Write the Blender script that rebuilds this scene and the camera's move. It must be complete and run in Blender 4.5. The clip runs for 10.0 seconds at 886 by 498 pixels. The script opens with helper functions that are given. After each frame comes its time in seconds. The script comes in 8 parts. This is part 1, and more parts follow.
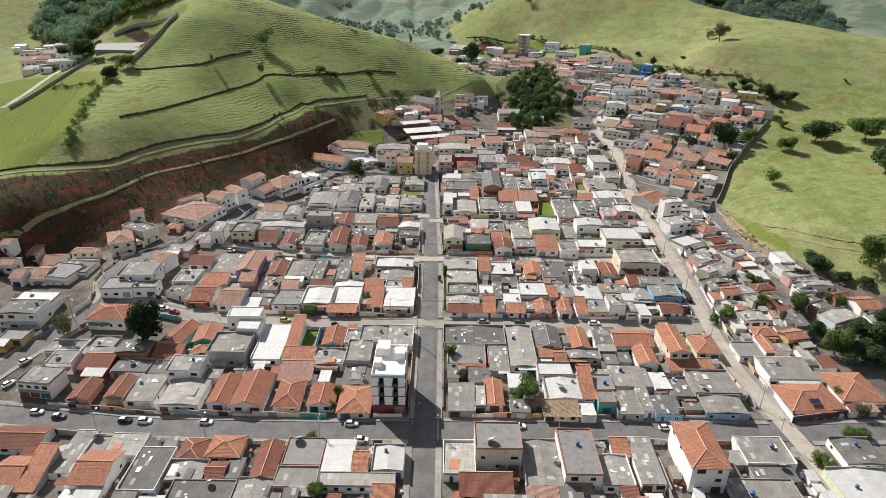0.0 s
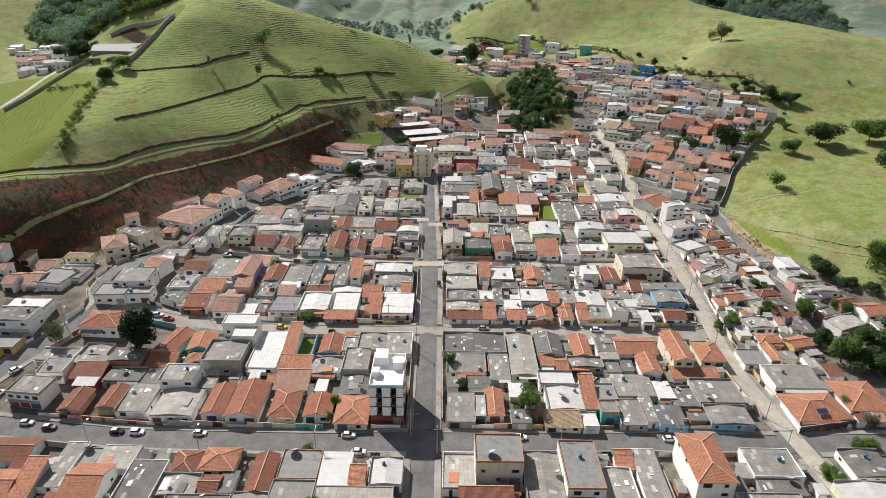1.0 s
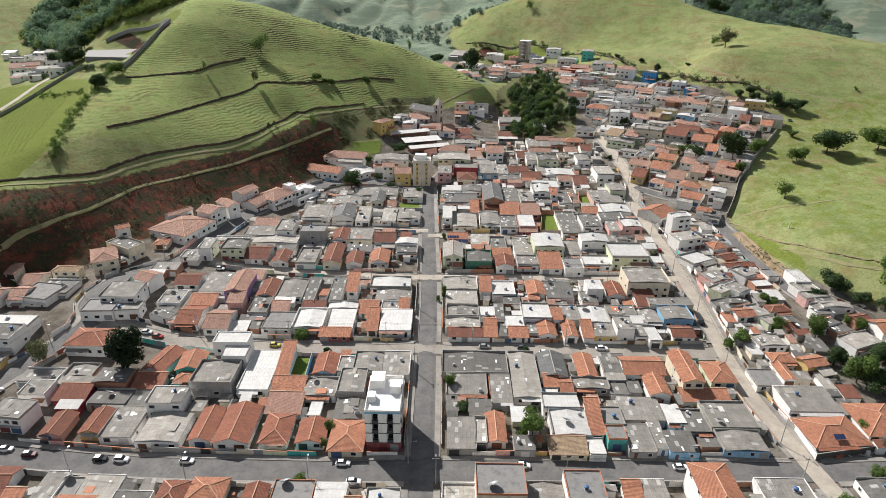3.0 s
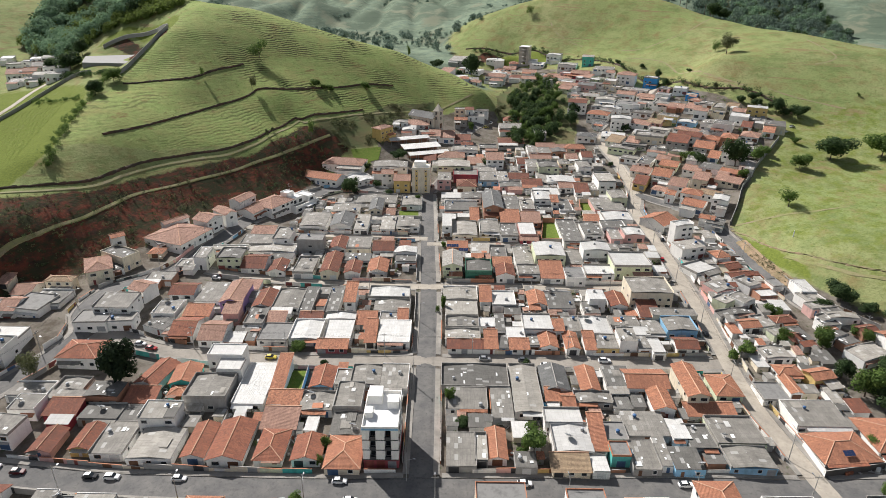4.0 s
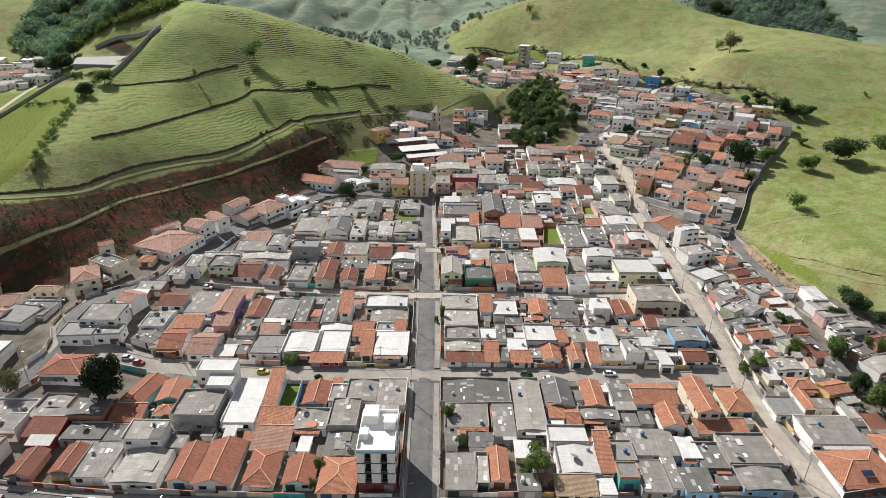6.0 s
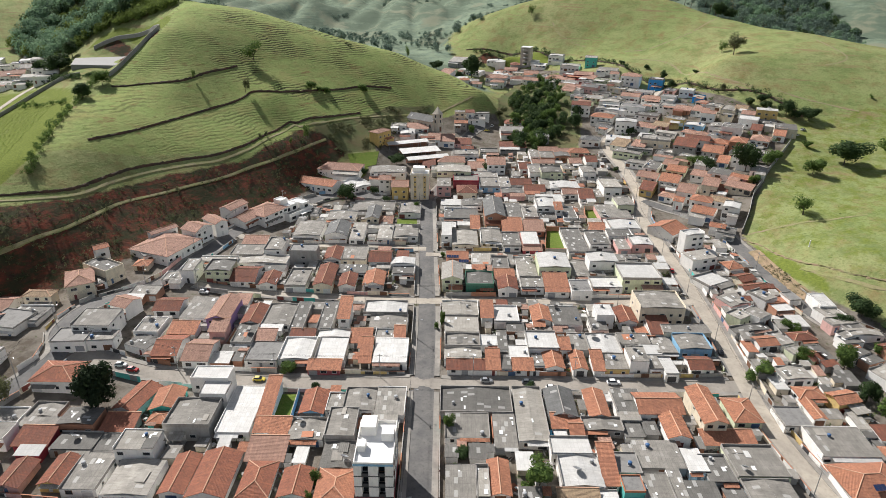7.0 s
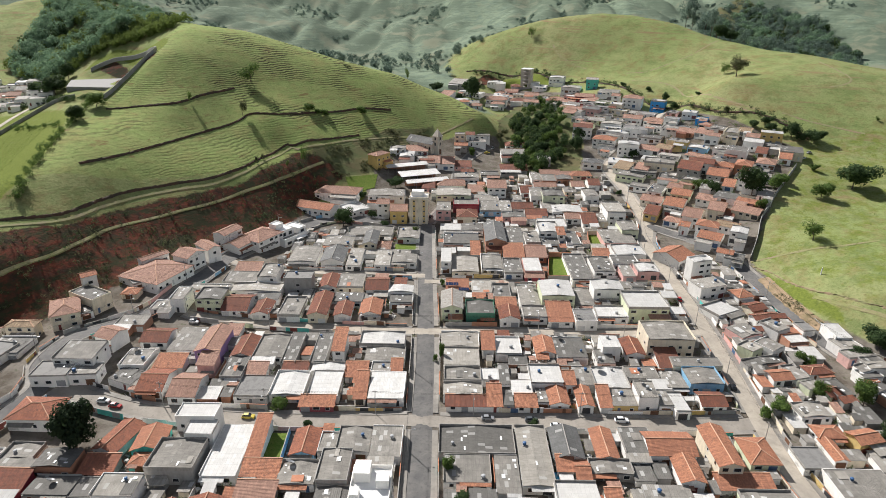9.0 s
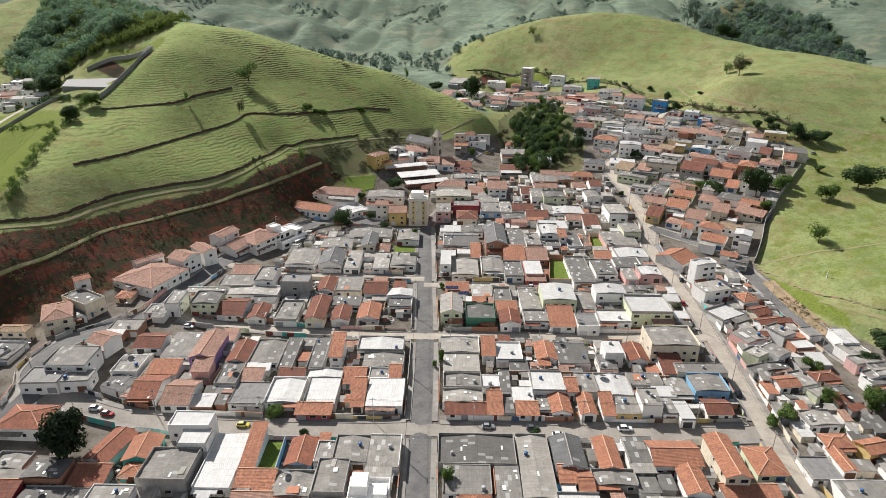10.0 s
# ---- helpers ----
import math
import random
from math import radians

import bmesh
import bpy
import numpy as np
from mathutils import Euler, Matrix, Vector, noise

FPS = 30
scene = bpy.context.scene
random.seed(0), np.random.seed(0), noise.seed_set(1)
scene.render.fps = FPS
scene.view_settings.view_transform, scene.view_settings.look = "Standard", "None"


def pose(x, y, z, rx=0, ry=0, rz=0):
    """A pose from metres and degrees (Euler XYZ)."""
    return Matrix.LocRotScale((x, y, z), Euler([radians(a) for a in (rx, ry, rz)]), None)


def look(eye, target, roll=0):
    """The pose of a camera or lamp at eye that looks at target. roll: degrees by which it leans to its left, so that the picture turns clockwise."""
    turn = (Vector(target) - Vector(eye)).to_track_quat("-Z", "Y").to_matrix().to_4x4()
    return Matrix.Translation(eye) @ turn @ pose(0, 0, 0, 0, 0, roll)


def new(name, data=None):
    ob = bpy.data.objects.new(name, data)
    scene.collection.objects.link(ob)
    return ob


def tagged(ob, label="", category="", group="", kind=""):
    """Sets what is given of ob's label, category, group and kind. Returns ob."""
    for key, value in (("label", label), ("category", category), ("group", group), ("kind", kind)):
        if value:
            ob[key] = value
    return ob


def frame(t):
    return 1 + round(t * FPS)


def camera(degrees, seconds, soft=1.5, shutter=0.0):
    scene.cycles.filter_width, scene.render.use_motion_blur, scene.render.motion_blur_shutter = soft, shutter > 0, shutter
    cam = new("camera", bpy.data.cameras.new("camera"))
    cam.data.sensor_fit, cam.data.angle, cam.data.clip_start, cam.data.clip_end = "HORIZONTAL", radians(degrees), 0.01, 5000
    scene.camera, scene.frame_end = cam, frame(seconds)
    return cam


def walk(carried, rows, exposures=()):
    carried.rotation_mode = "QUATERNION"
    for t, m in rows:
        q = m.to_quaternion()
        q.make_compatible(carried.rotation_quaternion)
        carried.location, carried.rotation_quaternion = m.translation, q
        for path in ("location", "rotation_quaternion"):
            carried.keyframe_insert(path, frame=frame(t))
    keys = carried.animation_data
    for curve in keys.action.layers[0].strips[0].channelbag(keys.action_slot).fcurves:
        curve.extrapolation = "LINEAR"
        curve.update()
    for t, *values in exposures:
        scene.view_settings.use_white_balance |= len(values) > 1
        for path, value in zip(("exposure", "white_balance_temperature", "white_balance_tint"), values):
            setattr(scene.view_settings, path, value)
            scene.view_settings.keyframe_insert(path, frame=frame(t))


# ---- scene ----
cam = camera(71.0, 10.0, soft=0.65)
PATH = [
    (0, (0.193, -3.169, 121.955), (0.186, -1.361, 121.1), 0.7),
    (0.5, (0.223, -0.884, 121.979), (0.216, 0.924, 121.124), 0.7),
    (1, (0.274, 1.415, 122.014), (0.268, 3.223, 121.159), 0.7),
    (1.5, (0.346, 3.725, 122.072), (0.338, 5.533, 121.217), 0.7),
    (2, (0.41, 5.991, 122.142), (0.403, 7.799, 121.286), 0.7),
    (2.5, (0.446, 8.211, 122.21), (0.439, 10.02, 121.357), 0.7),
    (4, (0.617, 14.875, 122.365), (0.61, 16.694, 121.533), 0.7),
    (4.5, (0.726, 17.164, 122.383), (0.719, 18.983, 121.551), 0.7),
    (5, (0.78, 19.41, 122.36), (0.772, 21.229, 121.529), 0.7),
    (5.5, (0.806, 21.531, 122.281), (0.798, 23.35, 121.45), 0.7),
    (5.7, (0.829, 22.41, 122.243), (0.824, 24.227, 121.407), 0.5),
    (7, (1.072, 28.297, 121.518), (1.063, 30.116, 120.686), 0.6),
    (7.5, (1.153, 30.557, 121.364), (1.144, 32.375, 120.531), 0.7),
    (8, (1.227, 32.841, 121.241), (1.218, 34.664, 120.42), 0.7),
    (8.5, (1.312, 35.159, 121.14), (1.302, 36.998, 120.354), 0.6),
    (9, (1.419, 37.469, 121.04), (1.408, 39.313, 120.265), 0.6),
    (9.5, (1.507, 39.787, 120.96), (1.496, 41.63, 120.184), 0.6),
    (10, (1.567, 42.133, 120.899), (1.556, 43.975, 120.121), 0.6),
]
walk(cam, [(t, look(eye, target, roll)) for t, eye, target, roll in PATH])

# ---- light ----
SUN_AZ, SUN_EL = radians(-40), radians(41)  # azimuth from the y axis, towards -x
world = bpy.data.worlds.new("sky")
scene.world = world
world.use_nodes = True
wn = world.node_tree.nodes
sky = wn.new("ShaderNodeTexSky")
sky.sky_type, sky.sun_disc = "NISHITA", False
sky.sun_elevation, sky.sun_rotation = SUN_EL, SUN_AZ
# broken white cloud over the whole sky
cloudy = wn.new("ShaderNodeMix")
cloudy.data_type = "RGBA"
cloudy.inputs[0].default_value, cloudy.inputs[7].default_value = 0.40, (4.3, 4.25, 4.15, 1)
world.node_tree.links.new(sky.outputs[0], cloudy.inputs[6])
world.node_tree.links.new(cloudy.outputs[2], wn["Background"].inputs[0])
wn["Background"].inputs[1].default_value = 0.072
sun = new("sun", bpy.data.lights.new("sun", "SUN"))
sun.data.energy, sun.data.angle, sun.data.color = 5.5, radians(0.8), (1.0, 0.962, 0.925)
sun_dir = Vector((math.sin(SUN_AZ) * math.cos(SUN_EL), math.cos(SUN_AZ) * math.cos(SUN_EL), math.sin(SUN_EL)))
sun.matrix_world = look(sun_dir * 800, (0, 0, 0))
scene.view_settings.exposure = 0.27

# ---- materials ----


class Nodes:
    """A node material under construction."""

    def __init__(self, name, rough=0.85, metal=0.0):
        self.mat = bpy.data.materials.new(name)
        self.mat.use_nodes = True
        self.tree = self.mat.node_tree
        self.bsdf = self.tree.nodes["Principled BSDF"]
        self.bsdf.inputs["Roughness"].default_value = rough
        self.bsdf.inputs["Metallic"].default_value = metal

    def put(self, kind, **inputs):
        n = self.tree.nodes.new(kind)
        for key, value in inputs.items():
            self.into(n.inputs[key.replace("_", " ")], value)
        return n

    def into(self, socket, value):
        if hasattr(value, "is_output"):
            self.tree.links.new(value, socket)
        else:
            socket.default_value = value

    def math(self, op, a, b=0.0, c=0.0):
        n = self.tree.nodes.new("ShaderNodeMath")
        n.operation = op
        for i, v in enumerate((a, b, c)):
            self.into(n.inputs[i], v)
        return n.outputs[0]

    def where(self, scale=(1, 1, 1), kind="Object"):
        if kind == "World":
            src = self.put("ShaderNodeNewGeometry").outputs["Position"]
        else:
            src = self.put("ShaderNodeTexCoord").outputs[kind]
        m = self.tree.nodes.new("ShaderNodeMapping")
        m.inputs["Scale"].default_value = scale
        self.tree.links.new(src, m.inputs["Vector"])
        return m.outputs[0]

    def noise(self, vec, scale, detail=3.0, rough=0.55):
        return self.put("ShaderNodeTexNoise", Vector=vec, Scale=scale, Detail=detail, Roughness=rough).outputs["Fac"]

    def ramp(self, fac, lo, hi):
        n = self.put("ShaderNodeMapRange", Value=fac)
        n.inputs["From Min"].default_value, n.inputs["From Max"].default_value = lo, hi
        return n.outputs[0]

    def mix(self, fac, a, b, mode="MIX"):
        n = self.tree.nodes.new("ShaderNodeMix")
        n.data_type, n.blend_type = "RGBA", mode
        self.into(n.inputs[0], fac)
        for s, v in ((n.inputs[6], a), (n.inputs[7], b)):
            self.into(s, (*v, 1) if isinstance(v, tuple) and len(v) == 3 else v)
        return n.outputs[2]

    def chance(self):
        return self.put("ShaderNodeObjectInfo").outputs["Random"]

    def bump(self, height, strength=0.5, distance=0.05):
        n = self.put("ShaderNodeBump", Height=height, Strength=strength, Distance=distance)
        self.tree.links.new(n.outputs[0], self.bsdf.inputs["Normal"])

    def done(self, colour):
        self.into(self.bsdf.inputs["Base Color"], (*colour, 1) if isinstance(colour, tuple) else colour)
        return self.mat


def times(c, f):
    return tuple(min(1.0, v * f) for v in c)


def plaster(name, colour, stain=0.35):
    """Painted render with rain streaks and blotches."""
    n = Nodes(name, 0.88)
    fine = n.noise(n.where((1, 1, 1), "World"), 2.2, 4)
    streak = n.noise(n.where((0.8, 0.8, 0.3), "World"), 0.8, 5, 0.65)
    c = n.mix(n.ramp(streak, 0.48, 0.78), colour, times(colour, 1 - stain))
    c = n.mix(n.ramp(fine, 0.55, 0.8), c, times(colour, 0.8))
    c = n.mix(n.math("MULTIPLY", n.math("POWER", n.chance(), 2.5), 0.16), c, (0.40, 0.37, 0.33))
    n.bump(fine, 0.25, 0.02)
    return n.done(c)


def clay(name, new_tile, old_tile):
    """Fired clay roof tiles, laid in courses: u along the eave, v up the slope, in metres."""
    n = Nodes(name, 0.85)
    uv = n.where((1, 1, 1), "UV")
    sep = n.put("ShaderNodeSeparateXYZ", Vector=uv)
    u, v = sep.outputs[0], sep.outputs[1]
    tile = n.put("ShaderNodeCombineXYZ", X=n.math("FLOOR", n.math("MULTIPLY", u, 4.4)), Y=n.math("FLOOR", n.math("MULTIPLY", v, 2.7)))
    pick = n.put("ShaderNodeTexWhiteNoise", Vector=tile.outputs[0])
    big = n.noise(n.where((1, 1, 1), "World"), 0.45, 5, 0.65)
    c = n.mix(n.ramp(big, 0.36, 0.68), new_tile, old_tile)
    c = n.mix(n.math("MULTIPLY", pick.outputs[0], 0.6), c, times(old_tile, 0.5))
    c = n.mix(n.ramp(n.noise(n.where((1, 1, 1), "World"), 1.3, 5, 0.75), 0.47, 0.70), c, (0.125, 0.066, 0.045))
    c = n.mix(n.math("MULTIPLY", n.ramp(n.noise(n.where((3.0, 0.4, 1), "UV"), 1.0, 4, 0.7), 0.5, 0.75), 0.6), c, times(old_tile, 0.5))
    c = n.mix(n.math("MULTIPLY", n.chance(), 0.6), c, times(old_tile, 0.7))
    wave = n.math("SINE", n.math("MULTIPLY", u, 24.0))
    step = n.math("FRACT", n.math("MULTIPLY", v, 2.7))
    course = n.put("ShaderNodeTexWhiteNoise", Vector=n.put("ShaderNodeCombineXYZ", X=n.math("FLOOR", n.math("MULTIPLY", u, 2.2)), Y=n.math("FLOOR", n.math("MULTIPLY", v, 0.35))).outputs[0]).outputs[0]
    c = n.mix(n.math("MULTIPLY", n.ramp(course, 0.55, 1.0), 0.35), c, times(new_tile, 1.12))
    # stripes up the slope, darkened in step with the rib wave
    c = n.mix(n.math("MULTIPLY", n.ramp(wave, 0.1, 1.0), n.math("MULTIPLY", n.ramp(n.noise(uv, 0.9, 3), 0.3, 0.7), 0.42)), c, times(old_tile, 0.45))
    n.bump(n.math("ADD", n.math("MULTIPLY", wave, 0.5), n.math("MULTIPLY", step, -0.6)), 0.9, 0.09)
    return n.done(c)


def sheeting(name, colour, stain, dark=0.5, rough=0.8, metal=0.0):
    """Corrugated sheets: ribs run up the slope, with overlaps and weather stains."""
    n = Nodes(name, rough, metal)
    uv = n.where((1, 1, 1), "UV")
    sep = n.put("ShaderNodeSeparateXYZ", Vector=uv)
    u, v = sep.outputs[0], sep.outputs[1]
    sheet = n.put("ShaderNodeCombineXYZ", X=n.math("FLOOR", n.math("MULTIPLY", u, 0.93)), Y=n.math("FLOOR", n.math("MULTIPLY", v, 0.48)))
    pick = n.put("ShaderNodeTexWhiteNoise", Vector=sheet.outputs[0]).outputs[0]
    big = n.noise(n.where((1, 1, 1), "World"), 0.33, 5, 0.68)
    run = n.noise(n.where((2.2, 0.35, 1), "UV"), 1.0, 4, 0.6)
    c = n.mix(n.ramp(big, 0.35, 0.7), colour, stain)
    c = n.mix(n.math("MULTIPLY", n.ramp(run, 0.45, 0.75), dark), c, times(stain, 0.55))
    c = n.mix(n.math("MULTIPLY", pick, 0.42), c, times(colour, 0.6))
    c = n.mix(n.math("MULTIPLY", n.math("GREATER_THAN", pick, 0.94), 0.6), c, (0.62, 0.61, 0.58))
    lap = n.math("LESS_THAN", n.math("FRACT", n.math("MULTIPLY", v, 0.48)), 0.035)
    lap2 = n.math("LESS_THAN", n.math("FRACT", n.math("MULTIPLY", u, 0.93)), 0.05)
    c = n.mix(n.math("MULTIPLY", n.math("MAXIMUM", lap, lap2), 0.45), c, times(stain, 0.4))
    c = n.mix(n.math("MULTIPLY", n.chance(), 0.4), c, times(stain, 0.7))
    n.bump(n.math("SINE", n.math("MULTIPLY", u, 34.0)), 0.5, 0.04)
    return n.done(c)


def plain(name, colour, rough=0.7, metal=0.0, vary=0.25):
    n = Nodes(name, rough, metal)
    c = n.mix(n.ramp(n.noise(n.where((1, 1, 1), "World"), 1.3, 4), 0.4, 0.8), colour, times(colour, 1 - vary))
    return n.done(c)


WALLS = {
    "w": ("white", plaster("white render", (0.87, 0.85, 0.81), 0.2)),
    "c": ("cream", plaster("cream render", (0.76, 0.67, 0.52))),
    "y": ("yellow", plaster("yellow render", (0.66, 0.47, 0.17))),
    "n": ("pale green", plaster("pale green render", (0.68, 0.72, 0.50))),
    "g": ("green", plaster("green render", (0.06, 0.20, 0.13))),
    "b": ("blue", plaster("blue render", (0.25, 0.48, 0.68))),
    "B": ("bright blue", plaster("bright blue render", (0.03, 0.30, 0.70))),
    "a": ("teal", plaster("teal render", (0.08, 0.50, 0.45))),
    "p": ("pink", plaster("pink render", (0.72, 0.42, 0.38))),
    "r": ("dark red", plaster("red render", (0.36, 0.04, 0.06))),
    "t": ("bare brick", plaster("bare brick wall", (0.42, 0.20, 0.12), 0.3)),
    "k": ("grey", plaster("grey cement render", (0.36, 0.35, 0.33))),
    "z": ("charcoal", plaster("charcoal render", (0.075, 0.065, 0.06))),
    "l": ("lilac", plaster("lilac render", (0.42, 0.28, 0.55))),
}
TILES = {
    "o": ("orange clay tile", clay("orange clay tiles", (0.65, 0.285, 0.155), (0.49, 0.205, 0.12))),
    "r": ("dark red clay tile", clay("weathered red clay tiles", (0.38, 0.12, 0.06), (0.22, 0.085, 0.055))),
    # the orange tile again, with the dimness of cloud shadow in its colour
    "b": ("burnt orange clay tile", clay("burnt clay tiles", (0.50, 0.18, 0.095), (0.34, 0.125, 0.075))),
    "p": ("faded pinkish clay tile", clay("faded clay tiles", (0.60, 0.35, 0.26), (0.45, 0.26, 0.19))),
    "c": ("sand-coloured tile", clay("sand tiles", (0.55, 0.40, 0.24), (0.42, 0.30, 0.19))),
    "k": ("grey fibre-cement", sheeting("grey fibre-cement gable sheets", (0.20, 0.20, 0.195), (0.11, 0.11, 0.105))),
    "w": ("whitish tile", clay("whitewashed tiles", (0.62, 0.60, 0.56), (0.48, 0.45, 0.40))),
}
SHEETS = [
    ("grey fibre-cement", sheeting("grey fibre-cement sheets", (0.37, 0.345, 0.305), (0.17, 0.158, 0.138))),
    ("dark weathered fibre-cement", sheeting("dark fibre-cement sheets", (0.215, 0.205, 0.185), (0.10, 0.094, 0.084))),
    ("pale fibre-cement", sheeting("pale fibre-cement sheets", (0.50, 0.465, 0.41), (0.27, 0.25, 0.215))),
]
WHITE_SHEET = sheeting("white painted metal sheets", (0.70, 0.69, 0.665), (0.52, 0.505, 0.47), 0.25, 0.5)
SLAB = plaster("grey roof slab", (0.215, 0.21, 0.20), 0.5)
COPING = plaster("weathered coping", (0.36, 0.34, 0.31), 0.55)
RIDGE_TILE = plain("mortared ridge tiles", (0.60, 0.36, 0.24), 0.85)
TERRACOTTA = plain("terracotta coping", (0.48, 0.20, 0.11), 0.8)
CLEAR_SHEET = plain("translucent roof sheet", (0.82, 0.82, 0.80), 0.4, 0.0, 0.15)
GLASS = plain("dark window glass", (0.03, 0.035, 0.04), 0.12, 0.0, 0.3)
ALU = plain("window frame paint", (0.55, 0.54, 0.52), 0.5)
DOOR_COLOURS = [plain("brown door wood", (0.16, 0.075, 0.04)), plain("grey steel gate", (0.30, 0.31, 0.32), 0.5), plain("white steel gate", (0.66, 0.65, 0.63), 0.5), plain("blue steel shutter", (0.07, 0.13, 0.24), 0.5), plain("red steel shutter", (0.22, 0.055, 0.045), 0.5), plain("dark steel gate", (0.045, 0.045, 0.048), 0.5)]
TANK_BLUE = plain("blue polyethylene", (0.045, 0.125, 0.28), 0.5)
TANK_GREY = plain("asbestos cement tank", (0.42, 0.43, 0.44), 0.8)
STEEL = plain("galvanised steel", (0.40, 0.41, 0.42), 0.4, 0.6)
CONCRETE = plain("cast concrete", (0.36, 0.35, 0.33), 0.85)
BLACK = plain("black rubber", (0.015, 0.015, 0.016), 0.7)


def ground_material():
    """Pasture with trampled, shade-darkened contour paths, haze-tinted far hills, town yards, raw red cuttings and
    lush plots, told apart by masks.
    """
    n = Nodes("ground", 0.95)
    n.bsdf.inputs["Specular IOR Level"].default_value = 0.05
    pos = n.where((1, 1, 1), "World")
    wide = n.noise(pos, 0.012, 4, 0.6)
    mid = n.noise(pos, 0.09, 5, 0.65)
    fine = n.noise(pos, 0.9, 4, 0.7)
    grass = n.mix(n.ramp(wide, 0.35, 0.65), (0.225, 0.278, 0.102), (0.285, 0.288, 0.138))
    grass = n.mix(n.ramp(mid, 0.48, 0.70), grass, (0.225, 0.175, 0.080))
    grass = n.mix(n.math("MULTIPLY", n.ramp(n.noise(n.where((1, 1, 2.5), "World"), 0.06, 6, 0.75), 0.48, 0.62), 0.7), grass, (0.14, 0.185, 0.066))
    grass = n.mix(n.ramp(fine, 0.5, 0.85), grass, (0.085, 0.125, 0.035))
    z = n.put("ShaderNodeSeparateXYZ", Vector=pos).outputs[2]
    worn = n.ramp(n.noise(n.where((0.022, 0.022, 0.75), "World"), 1.0, 5, 0.65), 0.55, 0.66)
    grass = n.mix(n.math("MULTIPLY", worn, n.ramp(n.noise(pos, 0.014, 3), 0.42, 0.58)), grass, (0.24, 0.17, 0.095))
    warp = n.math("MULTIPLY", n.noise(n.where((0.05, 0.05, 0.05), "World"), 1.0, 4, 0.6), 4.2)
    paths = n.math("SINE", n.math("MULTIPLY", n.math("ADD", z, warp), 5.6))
    patchy = n.ramp(n.noise(pos, 0.028, 4, 0.65), 0.43, 0.58)
    attr = {}
    for key in ("town", "soil", "lush", "dark", "tread", "dry", "steep"):
        a = n.tree.nodes.new("ShaderNodeAttribute")
        a.attribute_name = key
        attr[key] = n.ramp(n.math("ADD", a.outputs["Fac"], n.math("MULTIPLY", n.math("SUBTRACT", n.noise(pos, 0.16, 4, 0.7), 0.5), 0.7)), 0.42, 0.58)
    # contour treads in patches, strongest on the steep flank
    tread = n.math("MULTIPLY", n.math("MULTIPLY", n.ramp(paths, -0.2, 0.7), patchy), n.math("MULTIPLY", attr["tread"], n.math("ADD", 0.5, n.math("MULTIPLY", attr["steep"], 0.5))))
    # hill grass mixed lighter in colour, for the glow of backlit blades
    grass = n.mix(n.math("MULTIPLY", attr["tread"], 0.6), grass, n.mix(n.ramp(mid, 0.4, 0.7), (0.25, 0.33, 0.102), (0.305, 0.325, 0.12)))
    grass = n.mix(n.math("MULTIPLY", n.ramp(n.noise(pos, 0.5, 6, 0.8), 0.5, 0.66), 0.55), grass, (0.12, 0.145, 0.055))
    grass = n.mix(n.math("MULTIPLY", n.ramp(n.noise(n.where((1, 1, 3), "World"), 0.3, 4, 0.7), 0.62, 0.72), 0.5), grass, (0.22, 0.16, 0.085))
    grass = n.mix(n.math("MULTIPLY", n.ramp(n.noise(n.where((0.05, 0.05, 0.3), "World"), 1.0, 6, 0.75), 0.57, 0.68), n.math("MULTIPLY", attr["tread"], 0.7)), grass, (0.17, 0.095, 0.05))
    # trampled treads, with the shade below their ledges painted near-black
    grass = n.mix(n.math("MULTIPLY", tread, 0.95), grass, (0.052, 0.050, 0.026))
    lush = n.mix(n.ramp(fine, 0.35, 0.7), (0.172, 0.208, 0.044), (0.108, 0.137, 0.031))
    scrub = n.mix(n.ramp(mid, 0.35, 0.65), (0.11, 0.135, 0.06), (0.14, 0.12, 0.065))
    soil = n.mix(n.ramp(n.noise(pos, 0.22, 5, 0.7), 0.4, 0.62), (0.15, 0.047, 0.030), (0.048, 0.033, 0.025))
    soil = n.mix(n.ramp(n.noise(n.where((0.6, 0.6, 2.0), "World"), 0.14, 6, 0.78), 0.43, 0.57), soil, (0.042, 0.044, 0.024))
    yard = n.mix(n.ramp(n.noise(pos, 0.12, 4, 0.7), 0.42, 0.62), (0.19, 0.17, 0.145), (0.105, 0.088, 0.07))
    yard = n.mix(n.ramp(n.noise(pos, 0.35, 4, 0.7), 0.58, 0.75), yard, (0.055, 0.075, 0.025))
    # far ground: distance haze mixed into the colour as grey and blue
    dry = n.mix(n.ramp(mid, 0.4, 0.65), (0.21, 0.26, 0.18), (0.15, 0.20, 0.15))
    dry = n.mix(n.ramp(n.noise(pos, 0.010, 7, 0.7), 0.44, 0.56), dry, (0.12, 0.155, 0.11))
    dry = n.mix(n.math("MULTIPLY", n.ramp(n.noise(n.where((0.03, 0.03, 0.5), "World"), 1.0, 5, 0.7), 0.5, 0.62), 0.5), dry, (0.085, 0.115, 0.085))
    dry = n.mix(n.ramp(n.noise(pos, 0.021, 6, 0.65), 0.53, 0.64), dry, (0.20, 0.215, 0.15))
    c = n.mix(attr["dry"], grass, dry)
    c = n.mix(attr["lush"], c, lush)
    c = n.mix(attr["dark"], c, scrub)
    c = n.mix(attr["soil"], c, soil)
    c = n.mix(attr["town"], c, yard)
    n.bump(n.math("ADD", n.math("MULTIPLY", tread, -0.7), n.math("ADD", fine, n.math("MULTIPLY", mid, 2.0))), 0.7, 0.5)
    return n.done(c)


